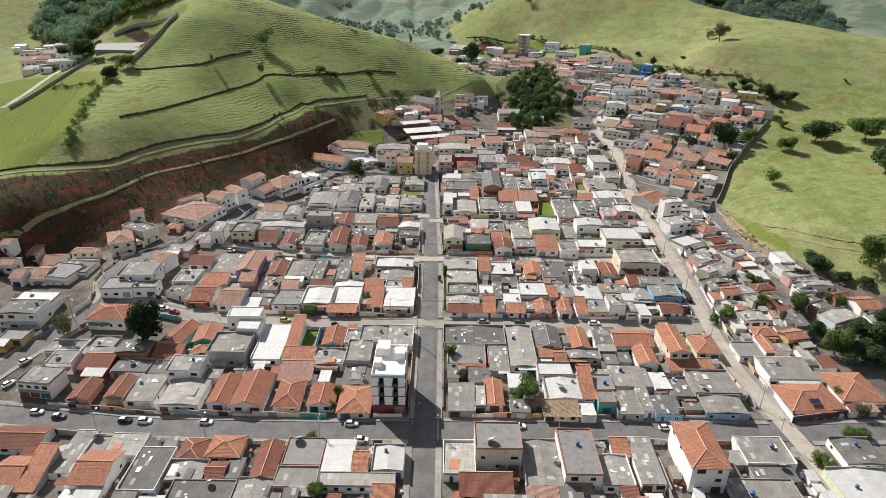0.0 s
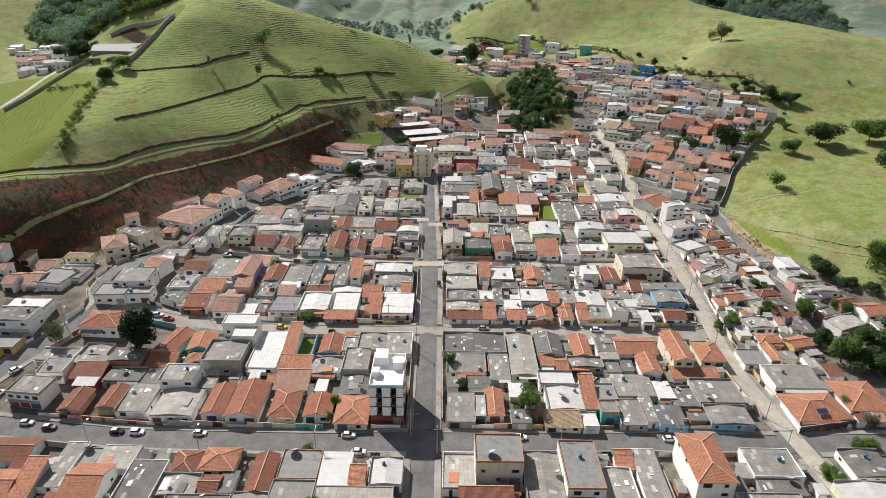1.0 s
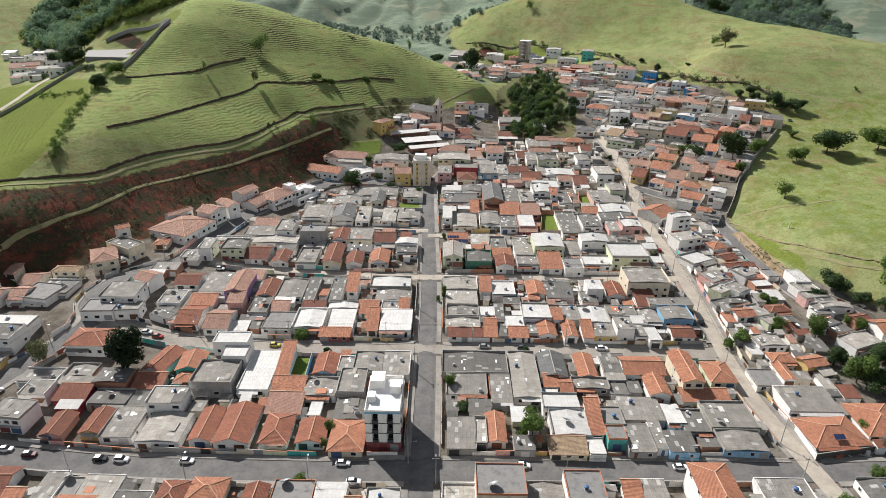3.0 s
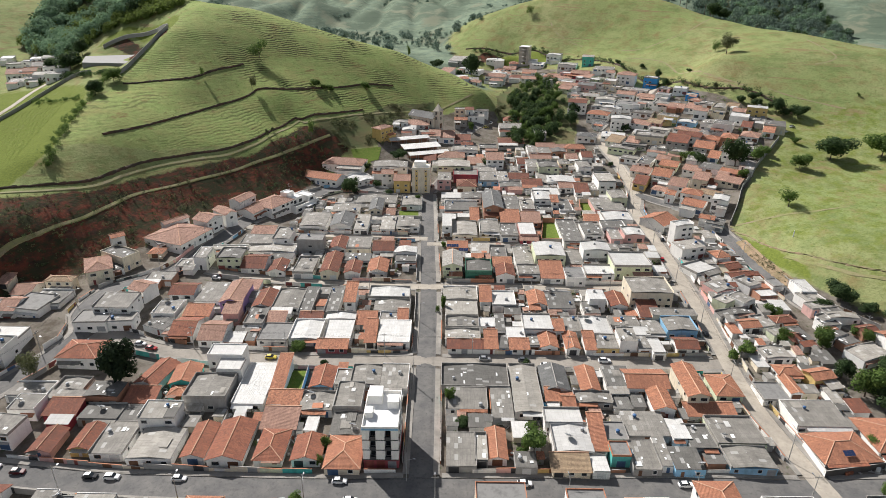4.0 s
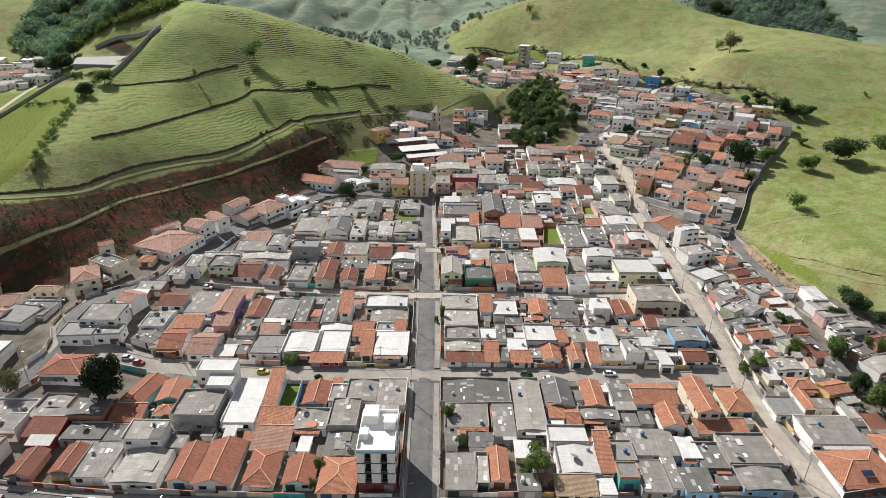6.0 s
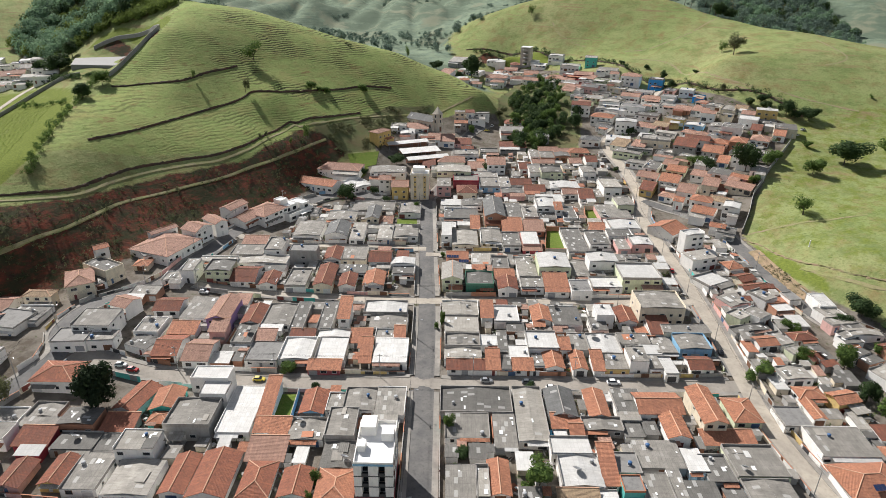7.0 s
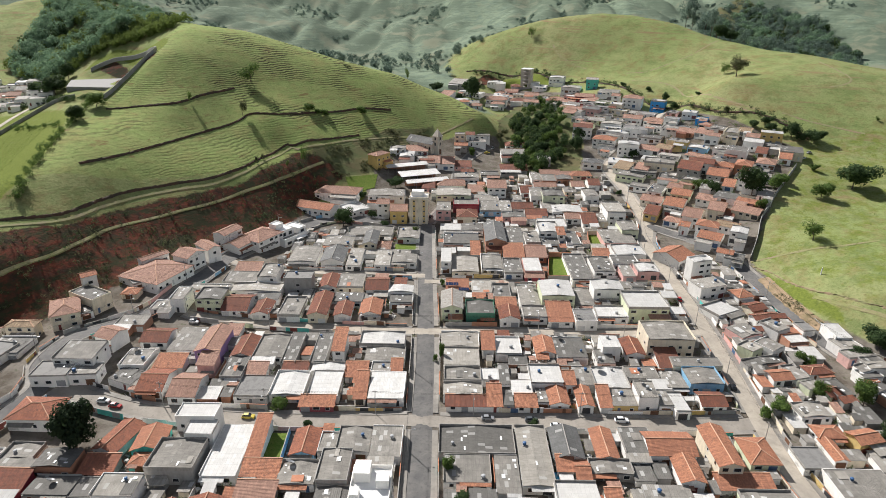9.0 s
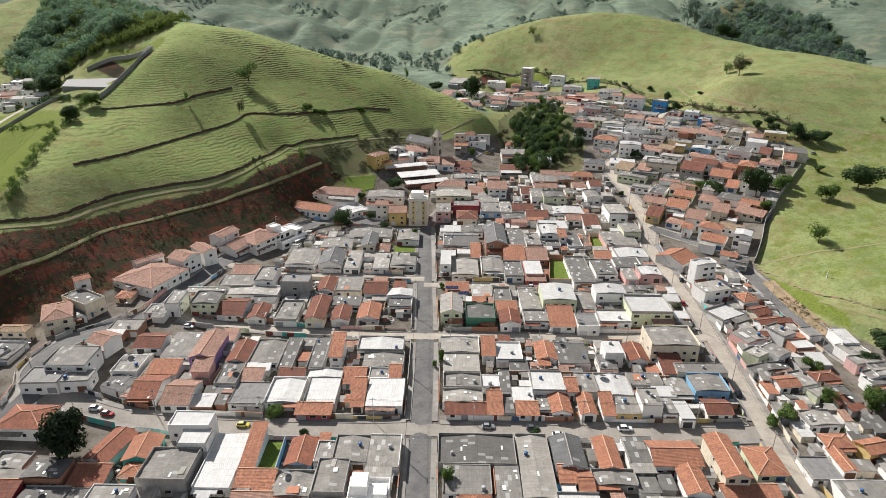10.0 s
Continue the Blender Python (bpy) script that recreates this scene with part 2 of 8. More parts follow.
def road_material(name, colour, worn):
    n = Nodes(name, 0.9)
    pos = n.where((1, 1, 1), "World")
    c = n.mix(n.ramp(n.noise(pos, 0.16, 5, 0.7), 0.38, 0.66), colour, worn)
    c = n.mix(n.ramp(n.noise(pos, 0.9, 5, 0.7), 0.52, 0.8), c, times(colour, 0.6))
    n.bump(n.noise(pos, 6.0, 3), 0.3, 0.02)
    return n.done(c)


GROUND = ground_material()
ASPHALT = road_material("asphalt", (0.102, 0.1, 0.098), (0.162, 0.154, 0.144))
DUSTY = road_material("dusty paving", (0.44, 0.39, 0.32), (0.31, 0.275, 0.23))
COBBLE = road_material("grey block paving", (0.31, 0.28, 0.24), (0.23, 0.205, 0.175))
PAVING = road_material("pavement concrete", (0.30, 0.28, 0.25), (0.20, 0.185, 0.165))
EARTH = road_material("bare earth bank", (0.055, 0.042, 0.028), (0.10, 0.05, 0.03))
TRACK = road_material("grassy track", (0.21, 0.22, 0.075), (0.27, 0.22, 0.13))


def leaf_material(name, light, dark):
    n = Nodes(name, 0.9)
    n.bsdf.inputs["Specular IOR Level"].default_value = 0.2
    g = n.put("ShaderNodeNewGeometry")
    c = n.mix(g.outputs["Random Per Island"], light, dark)
    c = n.mix(n.math("MULTIPLY", n.chance(), 0.3), c, times(dark, 0.8))
    n.done(c)
    glow = n.put("ShaderNodeBsdfTranslucent", Color=c)
    both = n.put("ShaderNodeMixShader", Fac=0.42)
    n.tree.links.new(n.bsdf.outputs[0], both.inputs[1])
    n.tree.links.new(glow.outputs[0], both.inputs[2])
    n.tree.links.new(both.outputs[0], n.tree.nodes["Material Output"].inputs[0])
    return n.mat


LEAF = leaf_material("green leaves", (0.17, 0.25, 0.06), (0.07, 0.12, 0.035))
LEAF_DARK = leaf_material("dark leaves", (0.085, 0.135, 0.048), (0.038, 0.066, 0.028))
# leaf colour darkened to carry cloud shade and backlight on one tree
LEAF_SHADED = leaf_material("deep green leaves", (0.045, 0.072, 0.032), (0.02, 0.034, 0.018))
LEAF_SCRUB = leaf_material("scrub leaves", (0.19, 0.20, 0.10), (0.085, 0.095, 0.045))
LEAF_YELLOW = leaf_material("yellow-green leaves", (0.24, 0.31, 0.075), (0.12, 0.165, 0.045))
# distant foliage: pale and bluish because haze is mixed into the leaf colours
LEAF_HAZE_BLUE = leaf_material("grey-green leaves", (0.20, 0.265, 0.205), (0.10, 0.15, 0.12))
LEAF_HAZE_FAR = leaf_material("eucalyptus leaves", (0.30, 0.43, 0.25), (0.14, 0.235, 0.15))
BARK = plain("bark", (0.13, 0.10, 0.075), 0.95)

# ---- ground ----
# the lie of the land: street levels, tracks, ridges and valley floors, joined by a smooth surface
RIDGES = []


def land(*nodes, step=14.0):
    """A line of known levels (x, y, z), resampled evenly."""
    for a, b in zip(nodes, nodes[1:]):
        n = max(1, int(math.dist(a[:2], b[:2]) / step))
        for i in range(n):
            f = i / n
            RIDGES.append([a[k] + (b[k] - a[k]) * f for k in range(3)])
    RIDGES.append(list(nodes[-1]))


# main street, the way past the church and up the valley
land((-5, 60, -1), (-5, 190, 0), (-7, 270, 1.5), (-8, 350, 2.5), (-2, 400, 6), (0, 446, 11), (16, 465, 14), (33, 490, 18), (45, 528, 19), (58, 600, 26), (60, 690, 32))
# western street and its lower end
land((-170, 170, 1), (-144, 217, 3), (-136, 230, 4), (-113, 253, 4), (-104, 296, 4), (-94, 326, 3), (-77, 364, 3), (-60, 360, 2.5))
land((-170, 140, -2), (-90, 143, -3), (-54, 142, -1), (-8, 137, 0))
land((2, 137, -0.2), (65, 140, -1.5), (105, 150, -3.5), (170, 150, -3))
land((-100, 196, 0.5), (-58, 190, -0.3), (40, 190, -0.3), (93, 195, -1))
land((-60, 250, 1.5), (50, 240, 1), (60, 290, 2.5), (50, 330, 3.5), (-50, 300, 2))
# eastern streets
land((93, 195, -1), (100, 250, 2), (108, 345, 6), (108, 390, 10), (105, 430, 15), (120, 455, 20), (137, 481, 26), (153, 497, 32), (166, 510, 36), (188, 540, 43))
land((112, 331, 5), (138, 295, 5), (141, 248, 4.5), (152, 222, 4), (180, 185, 3), (230, 150, 6))
land((139, 299, 6), (150, 312, 12), (160, 330, 16), (175, 352, 21), (192, 374, 25), (206, 392, 28), (232, 420, 30))
land((60, 400, 8), (70, 450, 14), (75, 500, 24), (88, 520, 30), (105, 560, 34), (114, 650, 41), (79, 655, 39), (40, 670, 34))
# eastern pasture
land((150, 262, 10), (162, 243, 13), (190, 215, 14), (240, 190, 18))
land((168, 302, 17), (221, 366, 23), (262, 400, 29), (330, 380, 36))
land((160, 500, 37), (185, 489, 43), (206, 503, 61), (284, 493, 66))
land((135, 560, 42), (176, 610, 52), (150, 660, 62))
land((18, 790, 57), (67, 765, 80), (94, 745, 87), (121, 730, 92.5), (153, 715, 97.5), (183, 700, 97.5), (202, 690, 95), (220, 675, 91), (239, 650, 83), (252, 620, 79), (264, 600, 75.5), (292, 560, 74), (325, 520, 68), (420, 440, 62), (620, 300, 60), step=24)
land((60, 850, 62), (130, 810, 76), (190, 775, 74), (250, 735, 60), (310, 690, 50), (360, 640, 46), (420, 590, 44), (600, 480, 44), step=40)
land((330, 800, 58), (380, 900, 84), (470, 960, 108), (620, 1000, 124), step=50)
land((460, 800, 70), (540, 850, 86), (700, 820, 96), step=50)
# western hill: foot, cut tracks, grassy face, ridge
land((-188, 215, 8), (-166, 248, 9), (-148, 266, 9), (-132, 293, 9), (-120, 312, 8), (-96, 340, 7), (-80, 378, 8), (-63, 403, 14), (-42, 417, 15))
land((-188, 215, 15), (-170, 257, 17.5), (-159, 274.5, 18.5), (-150, 305, 18), (-132.5, 324.5, 18), (-113.5, 348.5, 18), (-92, 382, 20), (-74.5, 408, 22))
land((-206, 268, 28), (-182, 279, 27.5), (-166, 290, 26), (-156, 318, 25), (-137.5, 338, 25), (-116, 360.5, 25), (-97, 407, 28.5), (-86, 412, 30), (-55, 448, 27), (-10, 480, 22))
land((-180, 320, 41), (-168, 350, 42.5), (-152, 380, 43), (-134, 420, 47), (-110, 425, 44))
land((-192, 400, 54), (-160, 405, 56), (-138, 444, 57.5), (-127, 460, 60), (-80, 480, 50), (-30, 490, 35))
land((-205, 540, 95), (-154, 550, 87), (-118, 545, 78), (-82, 537, 68.5), (-40, 540, 58), (-18, 545, 48), (4, 533, 42), (32, 503, 31))
land((-191, 300, 38), (-198, 352, 48), (-208, 388, 52), (-205, 420, 60), (-186, 448, 79), (-195, 500, 90))
land((-264, 485, 57), (-250, 491, 57), (-235, 496, 57))
land((-250, 458, 55.5), (-232, 456, 57), (-219, 456, 57.3))
# beyond the hill, western hamlet and the far valley
land((-235, 300, 28), (-240, 350, 33), (-255, 420, 44), (-270, 455, 47), (-312, 520, 48), (-339, 600, 60), step=30)
land((-260, 560, 86), (-300, 610, 80), (-414, 800, 106), (-520, 820, 106), (-700, 700, 120), step=40)
land((-300, 250, 14), (-420, 330, 30), (-600, 400, 60), step=40)
land((-190, 590, 78), (-110, 588, 56), (-72, 580, 47), (-30, 580, 38), (10, 575, 30), step=20)
land((-180, 650, 58), (-100, 650, 42), (-30, 640, 33), (20, 620, 29), step=30)
land((-260, 760, 58), (-160, 800, 44), (-62, 737, 36), (-8, 760, 38), (5, 790, 42), step=40)
land((-151, 900, 43), (-75, 880, 37), (-25, 860, 40), step=30)
# far spurs and slopes
land((-60, 905, 42), (-25, 940, 53), (22, 1000, 70), (66, 1060, 91), (124, 1130, 119), (200, 1250, 160), step=40)
land((-92, 1080, 51), (-97, 1250, 69), step=60)
land((-266, 1030, 65), (-347, 1080, 91), (-424, 1150, 114), (-560, 1300, 170), step=60)
land((-176, 1400, 126), (-39, 1400, 138), (76, 1450, 161), step=60)
land((-900, 1300, 210), (-400, 1600, 230), (0, 1700, 230), (258, 1050, 121), (491, 1100, 123), (1000, 900, 150), step=90)
land((-2500, 2600, 420), (0, 2700, 380), (2500, 2600, 400), step=300)
land((-2600, 0, 120), (-2600, 1500, 260), step=300)
land((2600, 0, 120), (2600, 1500, 260), step=300)
land((-300, 60, -2), (300, 60, 0), step=60)
land((-2000, -1800, 0), (0, -900, -4), (2000, -1800, 0), step=300)
NODES = np.array(RIDGES)
SOFT = 9.0


def _kernel(px, py):
    return np.sqrt((px[:, None] - NODES[None, :, 0]) ** 2 + (py[:, None] - NODES[None, :, 1]) ** 2 + SOFT * SOFT)


_K = _kernel(NODES[:, 0], NODES[:, 1]) - 0.05 * np.eye(len(NODES))
_A = np.vstack([np.hstack([_K, np.ones((len(NODES), 1))]), np.append(np.ones(len(NODES)), 0.0)[None]])
WEIGHTS = np.linalg.solve(_A, np.append(NODES[:, 2], 0.0))


def heights(px, py):
    """Ground level at arrays of places."""
    out = np.empty(len(px))
    for i in range(0, len(px), 20000):
        out[i:i + 20000] = _kernel(px[i:i + 20000], py[i:i + 20000]) @ WEIGHTS[:-1] + WEIGHTS[-1]
    return out


def level(x, y):
    return float(heights(np.array([float(x)]), np.array([float(y)]))[0])


def mesh_object(name, verts, faces, material, parent=None, uvs=None, smooth=False, label=""):
    """One mesh object out of plain lists."""
    me = bpy.data.meshes.new(name)
    me.from_pydata(verts, [], faces)
    if uvs is not None:
        layer = me.uv_layers.new(name="UVMap")
        layer.data.foreach_set("uv", np.asarray(uvs, dtype=np.float32).ravel())
    if smooth:
        me.polygons.foreach_set("use_smooth", [True] * len(me.polygons))
    me.materials.append(material)
    ob = new(name, me)
    if parent is not None:
        ob.parent = parent
    if label:
        tagged(ob, label)
    return ob


def inside(px, py, *corners, soft=8.0):
    """Soft mask of a polygon: 1 well inside, 0 outside, falling off over about soft metres."""
    hit = np.zeros(len(px), dtype=bool)
    near = np.full(len(px), 1e9)
    n = len(corners)
    for i in range(n):
        (ax, ay), (bx, by) = corners[i], corners[(i + 1) % n]
        cross = (ay > py) != (by > py)
        edge = ax + (py - ay) * (bx - ax) / ((by - ay) if by != ay else 1e-9)
        hit ^= cross & (px < edge)
        t = np.clip(((px - ax) * (bx - ax) + (py - ay) * (by - ay)) / ((bx - ax) ** 2 + (by - ay) ** 2 + 1e-9), 0, 1)
        near = np.minimum(near, np.hypot(px - ax - t * (bx - ax), py - ay - t * (by - ay)))
    return np.clip(0.5 + np.where(hit, near, -near) / soft, 0, 1)


def steps(lo, a, b, hi, fine, grow):
    """Coordinates: even between a and b, widening outwards."""
    mid = list(np.arange(a, b + 0.1, fine))
    left, right, s = [], [], fine
    x = a
    while x > lo:
        s *= grow
        x -= s
        left.append(x)
    x, s = b, fine
    while x < hi:
        s *= grow
        x += s
        right.append(x)
    return np.array(left[::-1] + mid + right)


GX = steps(-3200, -330, 360, 3200, 4.0, 1.12)
GY = steps(-2200, 70, 700, 3300, 4.0, 1.09)
gx, gy = [a.ravel() for a in np.meshgrid(GX, GY)]
gz = heights(gx, gy)
far = np.clip((np.hypot(gx, gy - 250) - 470) / 300, 0, 1)
rough = np.array([noise.fractal(Vector((x * 0.006, y * 0.006, 0.3)), 1.0, 2.0, 4) for x, y in zip(gx, gy)])
ridged = np.array([abs(noise.noise(Vector((x * 0.011, y * 0.008, 7.3)))) for x, y in zip(gx, gy)])
far = far * np.clip((gy - 560) / 200, 0, 1)
gully = np.array([abs(noise.noise(Vector((x * 0.019, y * 0.006, 3.1)))) for x, y in zip(gx, gy)])
gz = gz + far * (rough * 15.0 - ridged * 16.0 + np.clip(gully, 0, 0.25) * 34.0)
nx, ny = len(GX), len(GY)
quads = [(j * nx + i, j * nx + i + 1, (j + 1) * nx + i + 1, (j + 1) * nx + i) for j in range(ny - 1) for i in range(nx - 1)]
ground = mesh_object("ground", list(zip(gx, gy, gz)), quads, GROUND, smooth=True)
tagged(ground, "green pasture hills round a valley town floor", "ground", kind="structure")

TOWN = ((-210, 60), (-180, 205), (-154, 241), (-123, 283), (-103, 315), (-86, 340), (-76, 372), (-48, 384), (-44, 420), (-36, 446), (-4, 478), (40, 496), (52, 470), (70, 480), (66, 530), (46, 600), (24, 640), (58, 652), (100, 610), (158, 518), (194, 466), (218, 424), (206, 396), (180, 360), (150, 314), (141, 299), (143, 250), (158, 222), (190, 185), (300, 60))
CUT = ((-182, 197), (-170, 217), (-152, 240), (-135, 262), (-119, 289), (-105, 310), (-86, 338), (-74, 376), (-62, 404), (-76, 412), (-93, 405), (-112, 359), (-135, 335), (-154, 315), (-164, 288), (-180, 276), (-206, 262))
LUSH = ((-204, 371), (-223, 362), (-251, 360), (-258, 350), (-208, 273), (-197, 271), (-190, 304))
ROADSIDE = ((140, 293), (141, 277), (142, 259), (147, 246), (154, 235), (152, 249), (149, 263), (146, 279))
FIELD = ((-240, 262), (-190, 296), (-198, 340), (-208, 385), (-232, 420), (-262, 440), (-300, 450), (-330, 430), (-330, 262))
VERGE = ((-271, 512), (-268, 526), (-252, 532), (-205, 507), (-189, 480), (-187, 456), (-206, 485), (-247, 522), (-260, 518))
FARMYARD = ((14, 668), (40, 704), (62, 690), (40, 664))
PADDOCK = ((44, 655), (62, 690), (110, 650), (112, 626), (70, 640))
PIT = ((-261, 512), (-248, 519), (-206, 482), (-187, 452), (-199, 430), (-216, 446), (-236, 498))
PLOT = ((-58, 375), (-40, 378), (-36, 400), (-54, 404))
WOOD_W = ((-300, 512), (-290, 535), (-262, 547), (-226, 543), (-206, 545), (-250, 640), (-330, 800), (-424, 780), (-385, 640), (-365, 565))
WOOD_E = ((318, 700), (290, 800), (330, 900), (400, 960), (460, 870), (438, 730), (392, 640))
GLADE = ((38, 425), (86, 425), (97, 470), (99, 600), (70, 612), (42, 545))
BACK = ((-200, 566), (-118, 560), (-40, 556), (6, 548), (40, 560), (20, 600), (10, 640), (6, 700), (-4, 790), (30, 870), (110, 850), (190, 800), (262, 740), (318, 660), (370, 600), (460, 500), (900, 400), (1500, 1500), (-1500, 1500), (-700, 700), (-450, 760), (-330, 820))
GROVE = ((47, 486), (46, 428), (60, 424), (80, 452), (90, 496), (92, 550), (82, 586), (64, 566), (51, 532))
SCARP = ((-74, 398), (-40, 416), (-30, 446), (-4, 476), (-10, 490), (-40, 470), (-62, 440), (-84, 412))
MEADOW = ((142, 300), (206, 396), (222, 430), (300, 440), (420, 380), (420, 200), (170, 215))
STEEP = ((-152, 440), (-170, 500), (-130, 540), (-80, 538), (0, 532), (24, 505), (-30, 484), (-70, 452), (-100, 432), (-128, 436))
HILL = ((-200, 300), (-110, 370), (-80, 420), (40, 500), (10, 560), (-200, 560))
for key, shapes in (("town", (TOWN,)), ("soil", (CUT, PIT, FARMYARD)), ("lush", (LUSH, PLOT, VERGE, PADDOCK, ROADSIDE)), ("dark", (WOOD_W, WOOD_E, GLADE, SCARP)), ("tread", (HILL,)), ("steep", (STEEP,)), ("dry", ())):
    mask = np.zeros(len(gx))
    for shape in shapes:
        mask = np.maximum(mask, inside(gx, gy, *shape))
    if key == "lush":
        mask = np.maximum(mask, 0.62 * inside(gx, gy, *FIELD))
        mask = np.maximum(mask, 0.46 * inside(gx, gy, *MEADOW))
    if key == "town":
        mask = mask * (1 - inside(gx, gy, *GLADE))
    # haze tint sets in with distance and behind the ridges
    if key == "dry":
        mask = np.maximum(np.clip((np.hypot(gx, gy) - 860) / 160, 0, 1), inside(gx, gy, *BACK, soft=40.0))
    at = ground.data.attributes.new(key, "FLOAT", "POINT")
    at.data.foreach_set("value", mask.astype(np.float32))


def smooth_line(nodes, step=3.0):
    """A polyline rounded off and resampled."""
    p = [Vector(q) for q in nodes]
    out = []
    for i in range(len(p) - 1):
        a, b = p[max(0, i - 1)], p[i]
        c, d = p[i + 1], p[min(len(p) - 1, i + 2)]
        n = max(2, int((c - b).length / step))
        for k in range(n):
            t = k / n
            out.append(0.5 * ((2 * b) + (c - a) * t + (2 * a - 5 * b + 4 * c - d) * t * t + (3 * b - a - 3 * c + d) * t ** 3))
    out.append(p[-1])
    return out


def ribbon(name, nodes, profile, material, label, category, kind="structure", wobble=0.0, step=3.0):
    """A strip along a line, draped on the ground. profile: (sideways, height) pairs from left to right."""
    line = smooth_line(nodes, step)
    verts, faces = [], []
    rows = []
    for i, q in enumerate(line):
        d = (line[min(i + 1, len(line) - 1)] - line[max(i - 1, 0)]).normalized()
        side = Vector((d.y, -d.x))
        rows.append([(q + side * s, h) for s, h in profile])
    flat = [(v, h) for r in rows for v, h in r]
    zs = heights(np.array([v.x for v, h in flat]), np.array([v.y for v, h in flat]))
    for k, ((v, h), z) in enumerate(zip(flat, zs)):
        w = wobble * (noise.noise(Vector((v.x * 0.6, v.y * 0.6, k % len(profile)))))
        verts.append((v.x + w, v.y + w, z + h * (1 + w * 0.8)))
    m = len(profile)
    for i in range(len(rows) - 1):
        for k in range(m - 1):
            a = i * m + k
            faces.append((a, a + 1, a + m + 1, a + m))
    ob = mesh_object(name, verts, [f[::-1] for f in faces], material, smooth=False)
    return tagged(ob, label, category, kind=kind)


MAIN = ((-4.6, 55), (-4.9, 130), (-5.3, 190), (-5.7, 232), (-7.6, 283), (-9.2, 330), (-9.8, 352))
UP_CHURCH = ((-9.8, 352), (-2, 372), (6, 398), (8, 430), (14, 455), (30, 482))
CROSS_1 = ((-190, 146), (-140, 142), (-98, 138), (-50, 134.3), (-5, 134.2), (50, 136.4), (92, 138.4), (140, 140), (230, 138))
CROSS_2 = ((-123, 203), (-92, 193.4), (-57, 190.7), (-5, 190.8), (21, 190.8), (72, 191.4), (98, 193))
CROSS_3 = ((-100, 250), (-84, 246.5), (-28, 242.1), (25, 242.5), (68, 242), (101, 243))
CROSS_4W = ((-100, 300), (-70, 292), (-34, 290), (-8, 290))
CROSS_4E = ((-8, 284), (29, 284.2), (54, 284.1), (100, 284))
EAST = ((106, 80), (104, 120), (101, 150), (98, 175), (98.8, 200), (100.6, 232), (101.2, 277), (100.4, 320), (107, 346), (108, 390), (105, 428), (118, 452), (137, 481), (153, 497), (166, 510))
OUTER = ((107, 346), (129, 321.5), (135.5, 297), (138, 253), (141.5, 231), (150.5, 216), (170, 190), (215, 150))
WEST = ((-165, 120), (-150, 145), (-141, 168), (-128, 199), (-134, 214), (-131, 230), (-113, 248), (-107, 275), (-95, 316), (-75, 351), (-58, 361), (-38, 356), (-10, 347))


STREETS = [(MAIN, 3.2), (CROSS_1, 3.6), (CROSS_2, 2.7), (CROSS_3, 2.1), (CROSS_4W, 2.1), (CROSS_4E, 1.9), (EAST, 2.8), (OUTER, 2.7), (WEST, 3.2), (UP_CHURCH, 2.7)]
PAVE = [1.7, 1.7, 1.7, 1.2, 1.2, 1.2, 1.6, 1.2, 1.7, 1.2]
LINES = [np.array([[q.x, q.y] for q in smooth_line(s, 2.0)]) for s, _ in STREETS]


def on_street(x, y, gap=0.0, but=-1):
    for k, line in enumerate(LINES):
        if k != but and np.min(np.hypot(line[:, 0] - x, line[:, 1] - y)) < STREETS[k][1] + PAVE[k] + gap:
            return True
    return False


def street(k, name, material=ASPHALT):
    """Carriageway of street k and its pavements, which stop where another street crosses."""
    nodes, w = STREETS[k]
    walk_ = PAVE[k]
    n = 4
    lift = 0.10 + 0.012 * k
    ribbon("road", nodes, [(-w + 2 * w * i / n, lift + 0.05 * math.sin(math.pi * i / n)) for i in range(n + 1)], material, name + " with worn patches", "road")
    line = LINES[k]
    for s in (-1, 1):
        prof = [(s * w, 0.02), (s * w, 0.28), (s * (w + 0.15), 0.29), (s * (w + walk_), 0.27), (s * (w + walk_), -0.3)]
        run = []
        for i in range(len(line)):
            a, b = line[max(0, i - 1)], line[min(len(line) - 1, i + 1)]
            d = (b - a) / max(1e-6, np.hypot(*(b - a)))
            p = line[i] + np.array([d[1], -d[0]]) * s * (w + walk_ / 2)
            free = all(q == k or np.min(np.hypot(LINES[q][:, 0] - p[0], LINES[q][:, 1] - p[1])) > STREETS[q][1] + 0.7 for q in range(len(LINES)))
            if free:
                run.append(tuple(line[i]))
            if (not free or i == len(line) - 1) and run:
                if len(run) > 2:
                    ribbon("pavement", run, prof if s > 0 else prof[::-1], PAVING, "narrow concrete pavement with a raised kerb", "pavement")
                run = []


street(0, "grey asphalt street")
street(1, "grey asphalt street")
for k in (3, 4, 5, 6):
    street(k, "dusty paved street", DUSTY)
street(2, "grey paved street", COBBLE)
for k in (7, 8, 9):
    street(k, "grey asphalt street")
